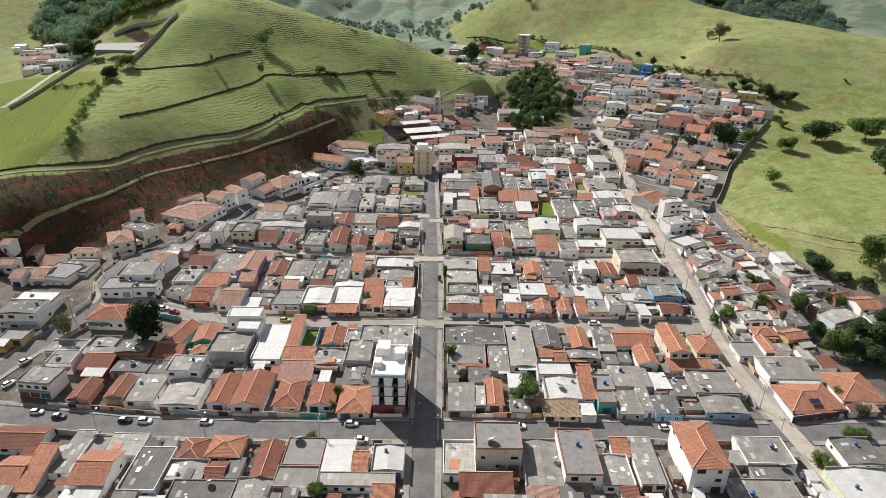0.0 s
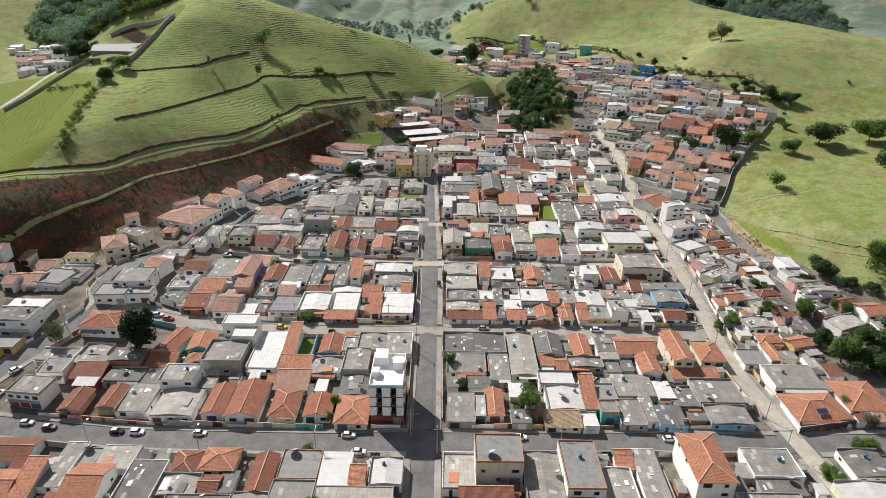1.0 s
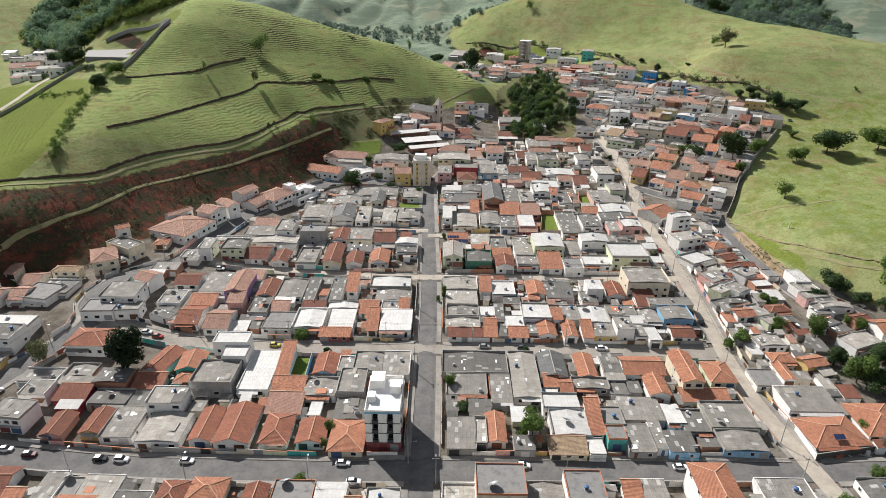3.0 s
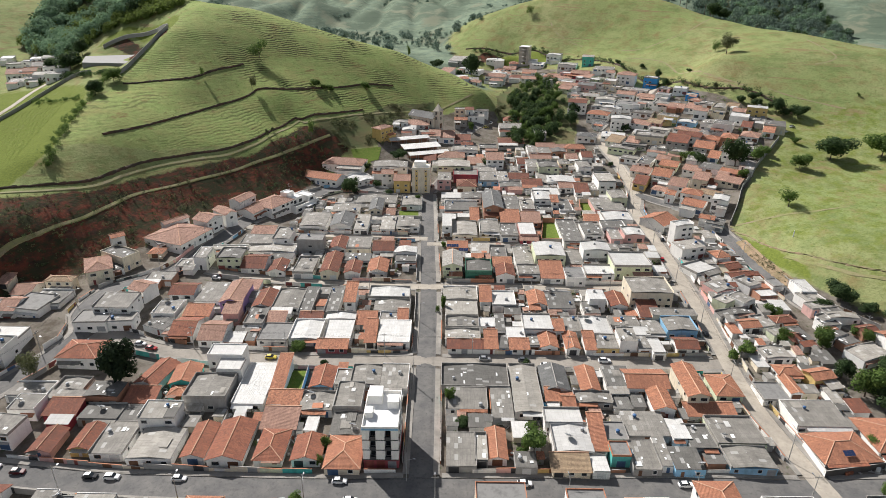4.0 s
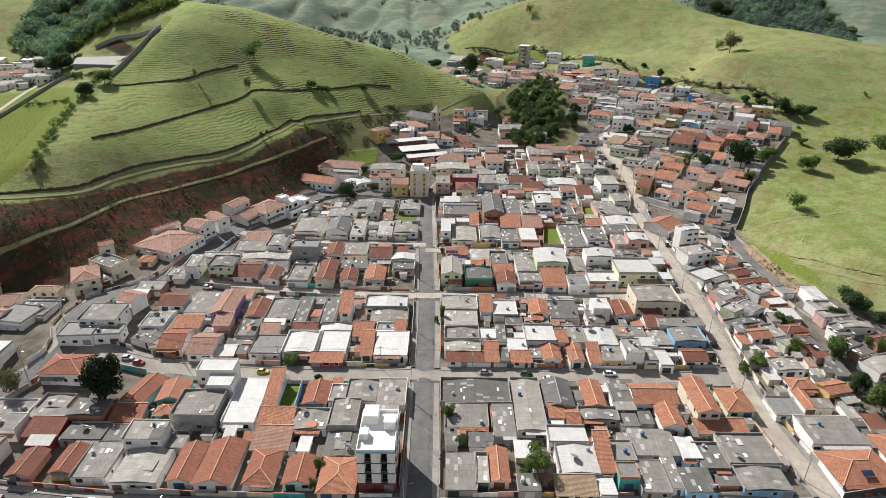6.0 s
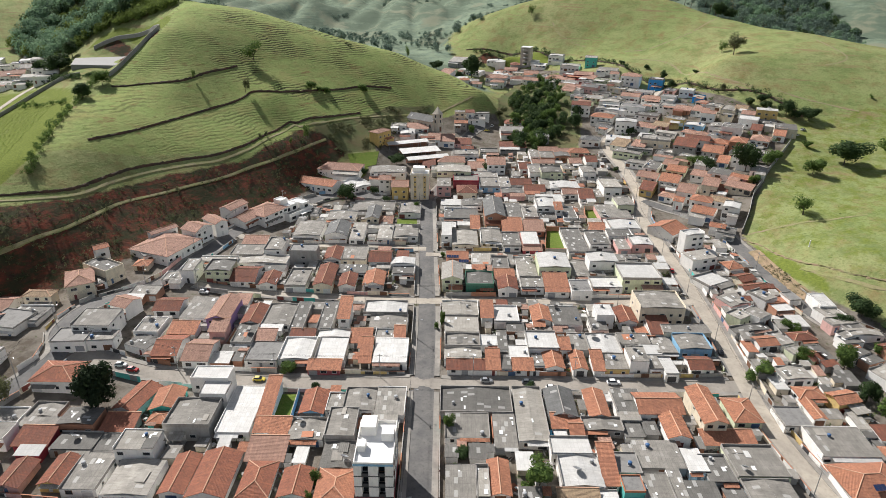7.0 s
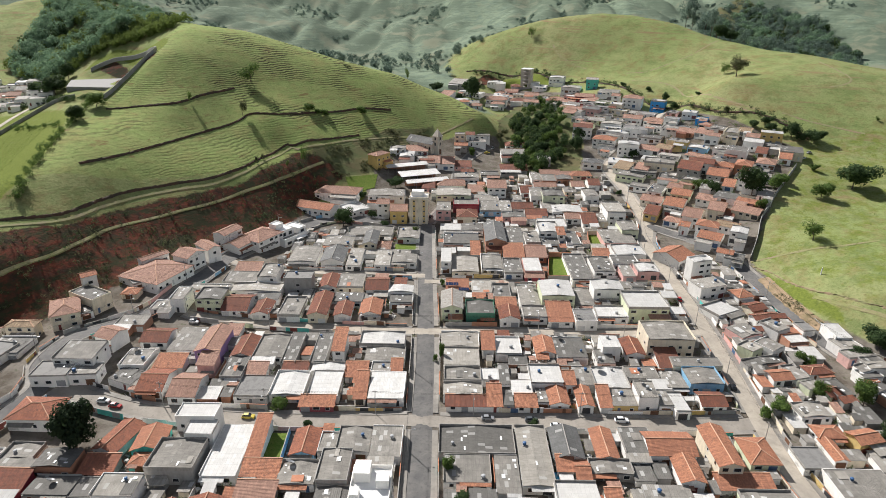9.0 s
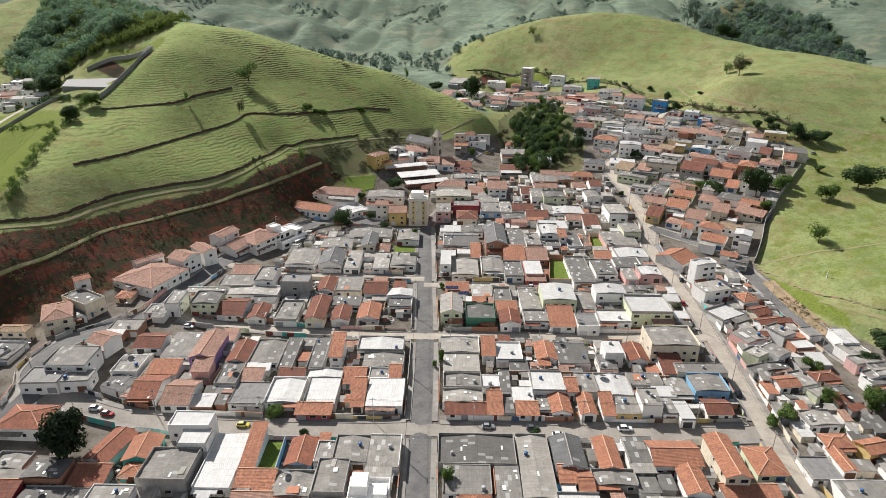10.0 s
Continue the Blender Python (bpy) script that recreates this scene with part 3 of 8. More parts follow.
# cut tracks and earth banks on the western hill
TRACK_LOW = ((-188, 215), (-170, 257), (-159, 274.5), (-150, 305), (-132.5, 324.5), (-113.5, 348.5), (-92, 382), (-74.5, 408))
TRACK_UP = ((-206, 268), (-182, 279), (-166, 290), (-156, 318), (-137.5, 338), (-116, 360.5), (-97, 407), (-86, 412), (-55, 448), (-10, 480), (20, 498))
for nodes in (TRACK_LOW, TRACK_UP):
    ribbon("track", nodes, [(-0.8, 0.0), (-0.6, 0.25), (0.6, 0.3), (1.0, -0.4)], TRACK, "pale grassy track cut along the hillside", "track", wobble=0.4)
BANKS = [
    ((-208, 272), (-184, 282), (-168, 293), (-158, 321), (-139.5, 341), (-118, 363.5), (-100, 408), (-89, 415), (-58, 451)),
    ((-176, 328), (-160, 356), (-143, 390), (-127, 419), (-122, 427), (-109, 432), (-98, 442), (-86, 455), (-73, 467), (-59, 480), (-40, 490)),
    ((-197, 399), (-182, 403), (-161, 406), (-151, 426), (-138, 449)),
]
for nodes in BANKS:
    ribbon("earth_bank", nodes, [(-0.7, -0.2), (-0.4, 0.75), (0.0, 0.6), (0.35, 0.1), (0.6, -0.3)], EARTH, "dark eroded earth bank on the grassy hillside", "bank", wobble=0.8, step=1.2)
FOOT = [(-0.75, -0.05), (-0.58, 0.09), (0.58, 0.09), (0.75, -0.05)]
REDDISH = road_material("worn reddish earth", (0.26, 0.19, 0.11), (0.22, 0.235, 0.10))
ribbon("path", ((141, 299), (155, 296), (165, 294), (176, 292), (193, 294)), FOOT, TRACK, "narrow worn cattle path across the pasture", "path", wobble=0.5, step=2.0)
ribbon("path", ((162, 619), (180, 613), (203, 610), (220, 612), (245, 628)), FOOT, REDDISH, "narrow worn cattle path across the pasture", "path", wobble=0.5, step=2.0)
ribbon("path", ((284, 533), (284, 506), (284, 488), (275, 482), (266, 481)), FOOT, REDDISH, "narrow worn cattle path across the pasture", "path", wobble=0.5, step=2.0)
ribbon("path", ((160, 593), (186, 566), (191, 509), (198, 486), (212, 468)), FOOT, REDDISH, "narrow worn cattle path across the pasture", "path", wobble=0.5, step=2.0)
ribbon("path", ((226, 460), (236, 451), (250, 441), (265, 430)), FOOT, REDDISH, "narrow worn cattle path across the pasture", "path", wobble=0.5, step=2.0)
ribbon("path", ((106, 706), (111, 686), (120, 671), (133, 654)), FOOT, TRACK, "narrow worn cattle path across the pasture", "path", wobble=0.5, step=2.0)
ribbon("path", ((200, 479), (212, 461), (226, 451)), FOOT, REDDISH, "narrow worn cattle path across the pasture", "path", wobble=0.5, step=2.0)
ribbon("earth_bank", ((20, 712), (46, 706), (78, 684), (112, 636), (133, 612), (150, 568), (160, 538), (176, 513), (190, 478), (214, 460), (232, 432)), [(-0.7, -0.2), (-0.4, 0.9), (0.2, 0.6), (0.7, -0.3)], EARTH, "earth bank with a fence between town and pasture", "bank", wobble=0.8, step=1.5)
ribbon("road", ((-277, 381), (-276, 396), (-276, 411), (-278, 439), (-276, 460)), [(-2.0, 0.05), (-1.9, 0.2), (1.9, 0.2), (2.0, 0.05)], DUSTY, "narrow pale lane beside the hamlet", "road")
ribbon("earth_bank", ((140, 296), (144, 287), (146, 276), (150, 263), (155, 255), (161, 246), (171, 237), (198, 222), (235, 208)), [(-0.5, -0.2), (-0.25, 0.42), (0.1, 0.35), (0.45, -0.3)], REDDISH, "low eroded earth bank beside the pasture", "bank", wobble=0.7, step=1.2)
ribbon("track", ((148, 260), (153, 251), (158, 244), (163, 238), (170, 233), (196, 218), (235, 200)), [(-0.9, 0.0), (-0.7, 0.16), (0.7, 0.16), (0.9, 0.0)], TRACK, "pale foot track along the pasture edge", "track", wobble=0.4)
SANDY = road_material("sandy roadside earth", (0.34, 0.24, 0.15), (0.19, 0.15, 0.075))
ribbon("verge", ((140, 284), (140, 269), (141, 254), (143, 243), (146, 230), (149, 216)), [(-2.6, -0.1), (-2.2, 0.35), (-0.8, 0.5), (0.8, 0.9), (2.0, 0.4), (2.6, -0.2)], SANDY, "bare sandy bank beside the street", "bank", wobble=0.7, step=1.5)

# ---- houses ----


class Shape:
    """Collects solids into one mesh."""

    def __init__(self):
        self.v, self.f, self.uv = [], [], []

    def faces(self, pts, faces, uvs=None):
        n = len(self.v)
        self.v += [tuple(p) for p in pts]
        for k, f in enumerate(faces):
            self.f.append(tuple(i + n for i in f))
            if uvs is not None and uvs[k] is not None:
                self.uv += uvs[k]
            else:
                a = Vector(pts[f[0]])
                e = Vector(pts[f[1]]) - a
                e = e.normalized() if e.length > 1e-6 else Vector((1, 0, 0))
                for i in f:
                    q = Vector(pts[i]) - a
                    along = q.dot(e)
                    self.uv.append((along, (q - along * e).length))
        return self

    def box(self, x0, y0, z0, x1, y1, z1):
        p = [(x, y, z) for z in (z0, z1) for y in (y0, y1) for x in (x0, x1)]
        return self.faces(p, [(0, 2, 3, 1), (4, 5, 7, 6), (0, 1, 5, 4), (2, 6, 7, 3), (0, 4, 6, 2), (1, 3, 7, 5)])

    def slab(self, pts, thick=0.12):
        """A sloping plate whose top is the polygon pts; its first edge is the eave."""
        n = len(pts)
        top = [Vector(p) for p in pts]
        low = [p - Vector((0, 0, thick)) for p in top]
        fs = [tuple(range(n)), tuple(range(2 * n - 1, n - 1, -1))] + [(i, i + n, (i + 1) % n + n, (i + 1) % n) for i in range(n)]
        return self.faces(top + low, fs)

    def strip(self, run, t, z0, z1):
        """An upright wall along a run of corners, mitred; t thick, its outer face 1 cm outside the run."""
        closed = run[0] == run[-1]
        pts = [Vector(q) for q in (run[:-1] if closed else run)]
        n = len(pts)
        v = []
        for i, q in enumerate(pts):
            prev = (q - pts[i - 1]).normalized() if closed or i > 0 else None
            nxt = (pts[(i + 1) % n] - q).normalized() if closed or i < n - 1 else None
            na = Vector((prev.y, -prev.x)) if prev else None
            nb = Vector((nxt.y, -nxt.x)) if nxt else None
            m = na if nb is None else (nb if na is None else na + nb)
            for off in (-0.01, t):
                r = q + m * off
                v += [(r.x, r.y, z0), (r.x, r.y, z1)]
        f = []
        for i in range(n if closed else n - 1):
            a, b = 4 * i, 4 * ((i + 1) % n)
            f += [(a, a + 1, b + 1, b), (a + 2, b + 2, b + 3, a + 3), (a + 1, a + 3, b + 3, b + 1), (a, b, b + 2, a + 2)]
        if not closed:
            e = 4 * (n - 1)
            f += [(0, 2, 3, 1), (e, e + 1, e + 3, e + 2)]
        return self.faces(v, f)

    def rod(self, a, b, r, sides=6):
        a, b = Vector(a), Vector(b)
        d = (b - a).normalized()
        s = d.orthogonal().normalized()
        t = d.cross(s)
        pts = [c + (s * math.cos(k * 2 * math.pi / sides) + t * math.sin(k * 2 * math.pi / sides)) * q for c, q in ((a, r), (b, r)) for k in range(sides)]
        fs = [(k, (k + 1) % sides, (k + 1) % sides + sides, k + sides) for k in range(sides)] + [tuple(range(sides))[::-1], tuple(range(sides, 2 * sides))]
        return self.faces(pts, fs)

    def lathe(self, rings, sides=12, at=(0, 0, 0)):
        pts = [(at[0] + r * math.cos(k * 2 * math.pi / sides), at[1] + r * math.sin(k * 2 * math.pi / sides), at[2] + z) for r, z in rings for k in range(sides)]
        fs = [(i * sides + k, i * sides + (k + 1) % sides, (i + 1) * sides + (k + 1) % sides, (i + 1) * sides + k) for i in range(len(rings) - 1) for k in range(sides)]
        fs += [tuple(range(sides))[::-1], tuple(range((len(rings) - 1) * sides, len(rings) * sides))]
        return self.faces(pts, fs)

    def ob(self, name, material, parent=None, label="", smooth=False):
        return mesh_object(name, self.v, self.f, material, parent, self.uv, smooth, label)


def shared(name, shape, material):
    me = bpy.data.meshes.new(name)
    me.from_pydata(shape.v, [], shape.f)
    layer = me.uv_layers.new(name="UVMap")
    layer.data.foreach_set("uv", np.asarray(shape.uv, dtype=np.float32).ravel())
    me.materials.append(material)
    return me


def ring(w, h, t, d, glazed=False):
    """A window frame as one piece; glazed: with the pane set back inside it."""
    o = [(-w, -h), (w, -h), (w, h), (-w, h)]
    i = [(-w + t, -h + t), (w - t, -h + t), (w - t, h - t), (-w + t, h - t)]
    v = [(x, 0.0, z) for x, z in o] + [(x, -d, z) for x, z in o] + [(x, -d, z) for x, z in i] + [(x, -d * 0.25 if glazed else 0.0, z) for x, z in i]
    f = []
    for k in range(4):
        n = (k + 1) % 4
        f += [(k, n, n + 4, k + 4), (k + 4, n + 4, n + 8, k + 8), (k + 8, n + 8, n + 12, k + 12)]
        if not glazed:
            f.append((k + 12, n + 12, n, k))
    if glazed:
        f += [(12, 13, 14, 15)]
    return Shape().faces(v, f)


FRAMES = [shared("window_frame", ring(0.5, 0.5, 0.07, 0.10), m) for m in (ALU, plain("white window paint", (0.75, 0.74, 0.72)), plain("brown window wood", (0.14, 0.07, 0.04)))]
PLAIN_WINDOW = shared("window", ring(0.5, 0.5, 0.07, 0.10, True), ALU)
PLAIN_WINDOW.materials.append(GLASS)
PLAIN_WINDOW.polygons[len(PLAIN_WINDOW.polygons) - 1].material_index = 1
PANE = shared("pane", Shape().box(-0.45, -0.03, -0.45, 0.45, 0.02, 0.45), GLASS)
DOORS = [shared("door", Shape().box(-0.5, -0.07, -0.5, 0.5, 0.03, 0.5).box(-0.4, -0.09, -0.42, -0.05, -0.07, 0.42).box(0.05, -0.09, -0.42, 0.4, -0.07, 0.42), m) for m in DOOR_COLOURS]
PATCHES = [shared("roof_patch", Shape().box(-0.5, -0.5, 0, 0.5, 0.5, 0.05), k) for k in (SHEETS[0][1], SHEETS[1][1], SHEETS[2][1], WHITE_SHEET, TERRACOTTA)]
SKYLIGHT = shared("skylight", Shape().box(-0.5, -0.5, 0, 0.5, 0.5, 0.05), CLEAR_SHEET)


def put_window(parent, m, w, h, rng):
    if parent.location.y > 205:
        win = new("window", PLAIN_WINDOW)
        win.parent, win.matrix_basis = parent, m @ Matrix.Diagonal((w, 1, h, 1))
        return win
    win = new("window", FRAMES[rng.choice((0, 0, 1, 2))])
    win.parent, win.matrix_basis = parent, m @ Matrix.Diagonal((w, 1, h, 1))
    pane = new("pane", PANE)
    pane.parent = win
    return win


def put_door(parent, m, w, h, rng, pick=None):
    d = new("door", DOORS[pick if pick is not None else rng.choice((0, 0, 0, 1, 1, 2, 2, 3, 4, 5, 5, 5))])
    d.parent, d.matrix_basis = parent, m @ Matrix.Diagonal((w, 1, h, 1))
    return d


def tile_roof(kind, w, d, h, rise):
    """Roof plates over a w by d body, eaves at h: plates, ridge caps and the gable outline."""
    o = 0.45
    X, Y = w / 2 + o, d / 2 + o
    s, caps = Shape(), Shape()
    low = h - 0.12
    if kind == "gy":
        top = h + rise
        s.slab([(-X, Y, low), (-X, -Y, low), (0, -Y, top), (0, Y, top)]).slab([(X, -Y, low), (X, Y, low), (0, Y, top), (0, -Y, top)])
        caps.rod((0, -Y, top + 0.02), (0, Y, top + 0.02), 0.16)
    elif kind == "gx":
        top = h + rise
        s.slab([(-X, -Y, low), (X, -Y, low), (X, 0, top), (-X, 0, top)]).slab([(X, Y, low), (-X, Y, low), (-X, 0, top), (X, 0, top)])
        caps.rod((-X, 0, top + 0.02), (X, 0, top + 0.02), 0.16)
    elif kind == "h":
        top = h + rise
        if w >= d:
            a, b = Vector((-X + Y, 0, top)), Vector((X - Y, 0, top))
        else:
            a, b = Vector((0, -Y + X, top)), Vector((0, Y - X, top))
        c = [Vector((-X, -Y, low)), Vector((X, -Y, low)), Vector((X, Y, low)), Vector((-X, Y, low))]
        if w >= d:
            s.slab([c[0], c[1], b, a]).slab([c[2], c[3], a, b]).slab([c[1], c[2], b]).slab([c[3], c[0], a])
            hips = ((c[0], a), (c[3], a), (c[1], b), (c[2], b), (a, b))
        else:
            s.slab([c[0], c[1], a]).slab([c[1], c[2], b, a]).slab([c[2], c[3], b]).slab([c[3], c[0], a, b])
            hips = ((c[0], a), (c[1], a), (c[2], b), (c[3], b), (a, b))
        for p, q in hips:
            if (p - q).length > 0.2:
                caps.rod(p, q, 0.15)
    else:
        top = h + min(rise * 1.3, 0.28 * d)
        s.slab([(-X, -Y, low), (X, -Y, low), (X, Y, top), (-X, Y, top)])
        caps.box(-X, Y - 0.15, top - 0.1, X, Y + 0.1, top + 0.12)
    return s, caps, top


def body(kind, w, d, h, rise, base):
    """Outer walls, with gables where the roof has them."""
    x, y = w / 2, d / 2
    s = Shape()
    if kind == "gy":
        t = h + rise * (x / (x + 0.45)) - 0.14
        p = [(-x, -y, base), (x, -y, base), (x, -y, h - 0.15), (0, -y, t), (-x, -y, h - 0.15)]
        q = [(a, y, c) for a, b, c in p]
        s.faces(p + q, [(0, 1, 2, 3, 4), (9, 8, 7, 6, 5), (0, 5, 6, 1), (1, 6, 7, 2), (2, 7, 8, 3), (3, 8, 9, 4), (4, 9, 5, 0)])
    elif kind == "gx":
        t = h + rise * (y / (y + 0.45)) - 0.14
        p = [(-x, -y, base), (-x, -y, h - 0.15), (-x, 0, t), (-x, y, h - 0.15), (-x, y, base)]
        q = [(x, b, c) for a, b, c in p]
        s.faces(p + q, [(4, 3, 2, 1, 0), (5, 6, 7, 8, 9), (0, 1, 6, 5), (1, 2, 7, 6), (2, 3, 8, 7), (3, 4, 9, 8), (4, 0, 5, 9)])
    elif kind == "m":
        t = h + min(rise * 1.3, 0.28 * d) - 0.2
        p = [(-x, -y, base), (-x, -y, h - 0.2), (-x, y, t), (-x, y, base)]
        q = [(x, b, c) for a, b, c in p]
        s.faces(p + q, [(3, 2, 1, 0), (4, 5, 6, 7), (0, 1, 5, 4), (1, 2, 6, 5), (2, 3, 7, 6), (3, 0, 4, 7)])
    else:
        s.box(-x, -y, base, x, y, h - 0.16)
    return s


def openings(root, w, d, h, rng, doors=True):
    floors = max(1, int((h - 0.2) / 2.75))
    for k in range(floors):
        z = 1.55 + 2.85 * k
        if z + 0.6 > h:
            break
        n = max(1, int(w / 3.2))
        door_at = rng.randrange(n) if k == 0 and doors else -1
        for i in range(n):
            x = (i + 0.5) * w / n - w / 2
            if i == door_at:
                wide = rng.choice((0.9, 2.4, 2.8)) if w / n > 2.9 else 0.9
                put_door(root, Matrix.Translation((x, -d / 2, 1.08)), wide, 2.1, rng)
            elif rng.random() < 0.85:
                put_window(root, Matrix.Translation((x, -d / 2, z)), rng.choice((1.2, 1.5, 1.8, 2.2)), rng.choice((1.1, 1.2, 1.3)), rng)
        if rng.random() < (0.75 if floors > 1 else 0.45):
            m = max(1, int(d / 4.5))
            for i in range(m):
                y = (i + 0.5) * d / m - d / 2
                for s in (-1, 1):
                    if rng.random() < 0.32:
                        put_window(root, Matrix.Translation((s * w / 2, y, z)) @ pose(0, 0, 0, 0, 0, 90 * s), rng.choice((0.8, 1.1, 1.3)), 1.0, rng)


HOUSES = []
PLAN = []
SIZES = {1: "single-storey", 2: "two-storey", 3: "three-storey", 4: "four-storey", 5: "five-storey", 6: "six-storey"}


def tank(x, y, z, rng):
    blue = rng.random() < 0.6
    t = new("water_tank")
    t.location = (x, y, z)
    r = rng.uniform(0.42, 0.66)
    Shape().box(-r, -r, 0, r, r, 0.18).ob("base", CONCRETE, t)
    Shape().lathe([(r * 0.8, 0.18), (r, 0.25 + r), (r * 1.02, 0.3 + r)], 12).ob("tank", TANK_BLUE if blue else TANK_GREY, t, smooth=True)
    Shape().lathe([(r * 1.05, 0.3 + r), (r * 1.0, 0.38 + r), (r * 0.3, 0.5 + r)], 12).ob("lid", TANK_BLUE if blue else TANK_GREY, t, smooth=True)
    return tagged(t, ("blue plastic" if blue else "grey fibre-cement") + " rooftop water tank with a lid", "water tank", "rooftop water tanks")


def dish(x, y, z, rng):
    t = new("satellite_dish")
    t.matrix_basis = pose(x, y, z, 0, 0, rng.uniform(-40, 40))
    r = rng.uniform(0.9, 1.45)
    Shape().rod((0, 0, 0), (0, 0, 1.0), 0.05).ob("mast", STEEL, t)
    b = Shape().lathe([(0.08, 0), (r * 0.5, 0.1), (r * 0.8, 0.25), (r, 0.42), (r * 0.97, 0.44), (r * 0.78, 0.29), (r * 0.48, 0.14), (0.06, 0.05)], 16).ob("reflector", STEEL, t, smooth=True)
    b.matrix_basis = pose(0, 0, 1.0, -35, 0, 0)
    f = Shape().rod((0, 0, 0), (0, 0, 0.8), 0.03).ob("feed_arm", STEEL, t)
    f.matrix_basis = pose(0, 0, 1.05, -35, 0, 0)
    return tagged(t, "grey mesh satellite dish on a short steel mast", "satellite dish", "satellite dishes")


def annex(root, w, d, h, base, wmat, rng):
    """A lower front room or veranda under its own sloping roof."""
    aw, ad, ah = w * rng.uniform(0.45, 0.8), rng.uniform(2.2, 4.0), rng.uniform(2.5, min(2.9, h - 0.3))
    x0 = rng.choice((-w / 2, w / 2 - aw))
    Shape().slab([(x0 - 0.3, -d / 2 - ad - 0.4, ah), (x0 + aw + 0.3, -d / 2 - ad - 0.4, ah), (x0 + aw + 0.3, -d / 2 - 0.02, ah + 0.6), (x0 - 0.3, -d / 2 - 0.02, ah + 0.6)]).ob("veranda_roof", rng.choice((TILES["o"][1], TILES["p"][1], TILES["r"][1], SHEETS[0][1], SHEETS[2][1], WHITE_SHEET)), root)
    s = Shape()
    if rng.random() < 0.5:
        s.box(x0, -d / 2 - ad, base, x0 + aw, -d / 2 - 0.02, ah - 0.14)
    else:
        s.box(x0, -d / 2 - ad, base, x0 + aw, -d / 2 - 0.02, 0.1).box(x0, -d / 2 - ad, 0.1, x0 + aw, -d / 2 - ad + 0.12, 1.0)
        for px in (x0 + 0.12, x0 + aw / 2, x0 + aw - 0.12):
            s.box(px - 0.12, -d / 2 - ad, 1.0, px + 0.12, -d / 2 - ad + 0.24, ah - 0.13)
    s.ob("veranda", wmat, root)


def awning(root, w, d, rng):
    """A sloping porch roof held on brackets along part of the front."""
    cw, cd, z = w * rng.uniform(0.45, 0.92), rng.uniform(1.0, 1.7), rng.uniform(2.2, 2.4)
    x0 = rng.choice((-w / 2 + 0.1, w / 2 - cw - 0.1))
    s = Shape().slab([(x0, -d / 2 - cd, z), (x0 + cw, -d / 2 - cd, z), (x0 + cw, -d / 2 - 0.01, z + 0.35), (x0, -d / 2 - 0.01, z + 0.35)], 0.1)
    for px in (x0 + 0.1, x0 + cw - 0.2):
        s.slab([(px, -d / 2 - cd * 0.8, z - 0.06), (px + 0.08, -d / 2 - cd * 0.8, z - 0.06), (px + 0.08, -d / 2 - 0.01, z + 0.15), (px, -d / 2 - 0.01, z + 0.15)], 0.14)
    s.ob("porch_roof", rng.choice((TILES["o"][1], TILES["b"][1], TILES["p"][1], SHEETS[0][1], SHEETS[2][1], WHITE_SHEET, TERRACOTTA)), root)


def taken(px, py, x, y):
    """Whether a place lies inside a planned building other than the one at x, y."""
    return any(abs(px - q[0]) < q[2] / 2 + 0.3 and abs(py - q[1]) < q[3] / 2 + 0.3 and (q[0], q[1]) != (x, y) for q in PLAN)


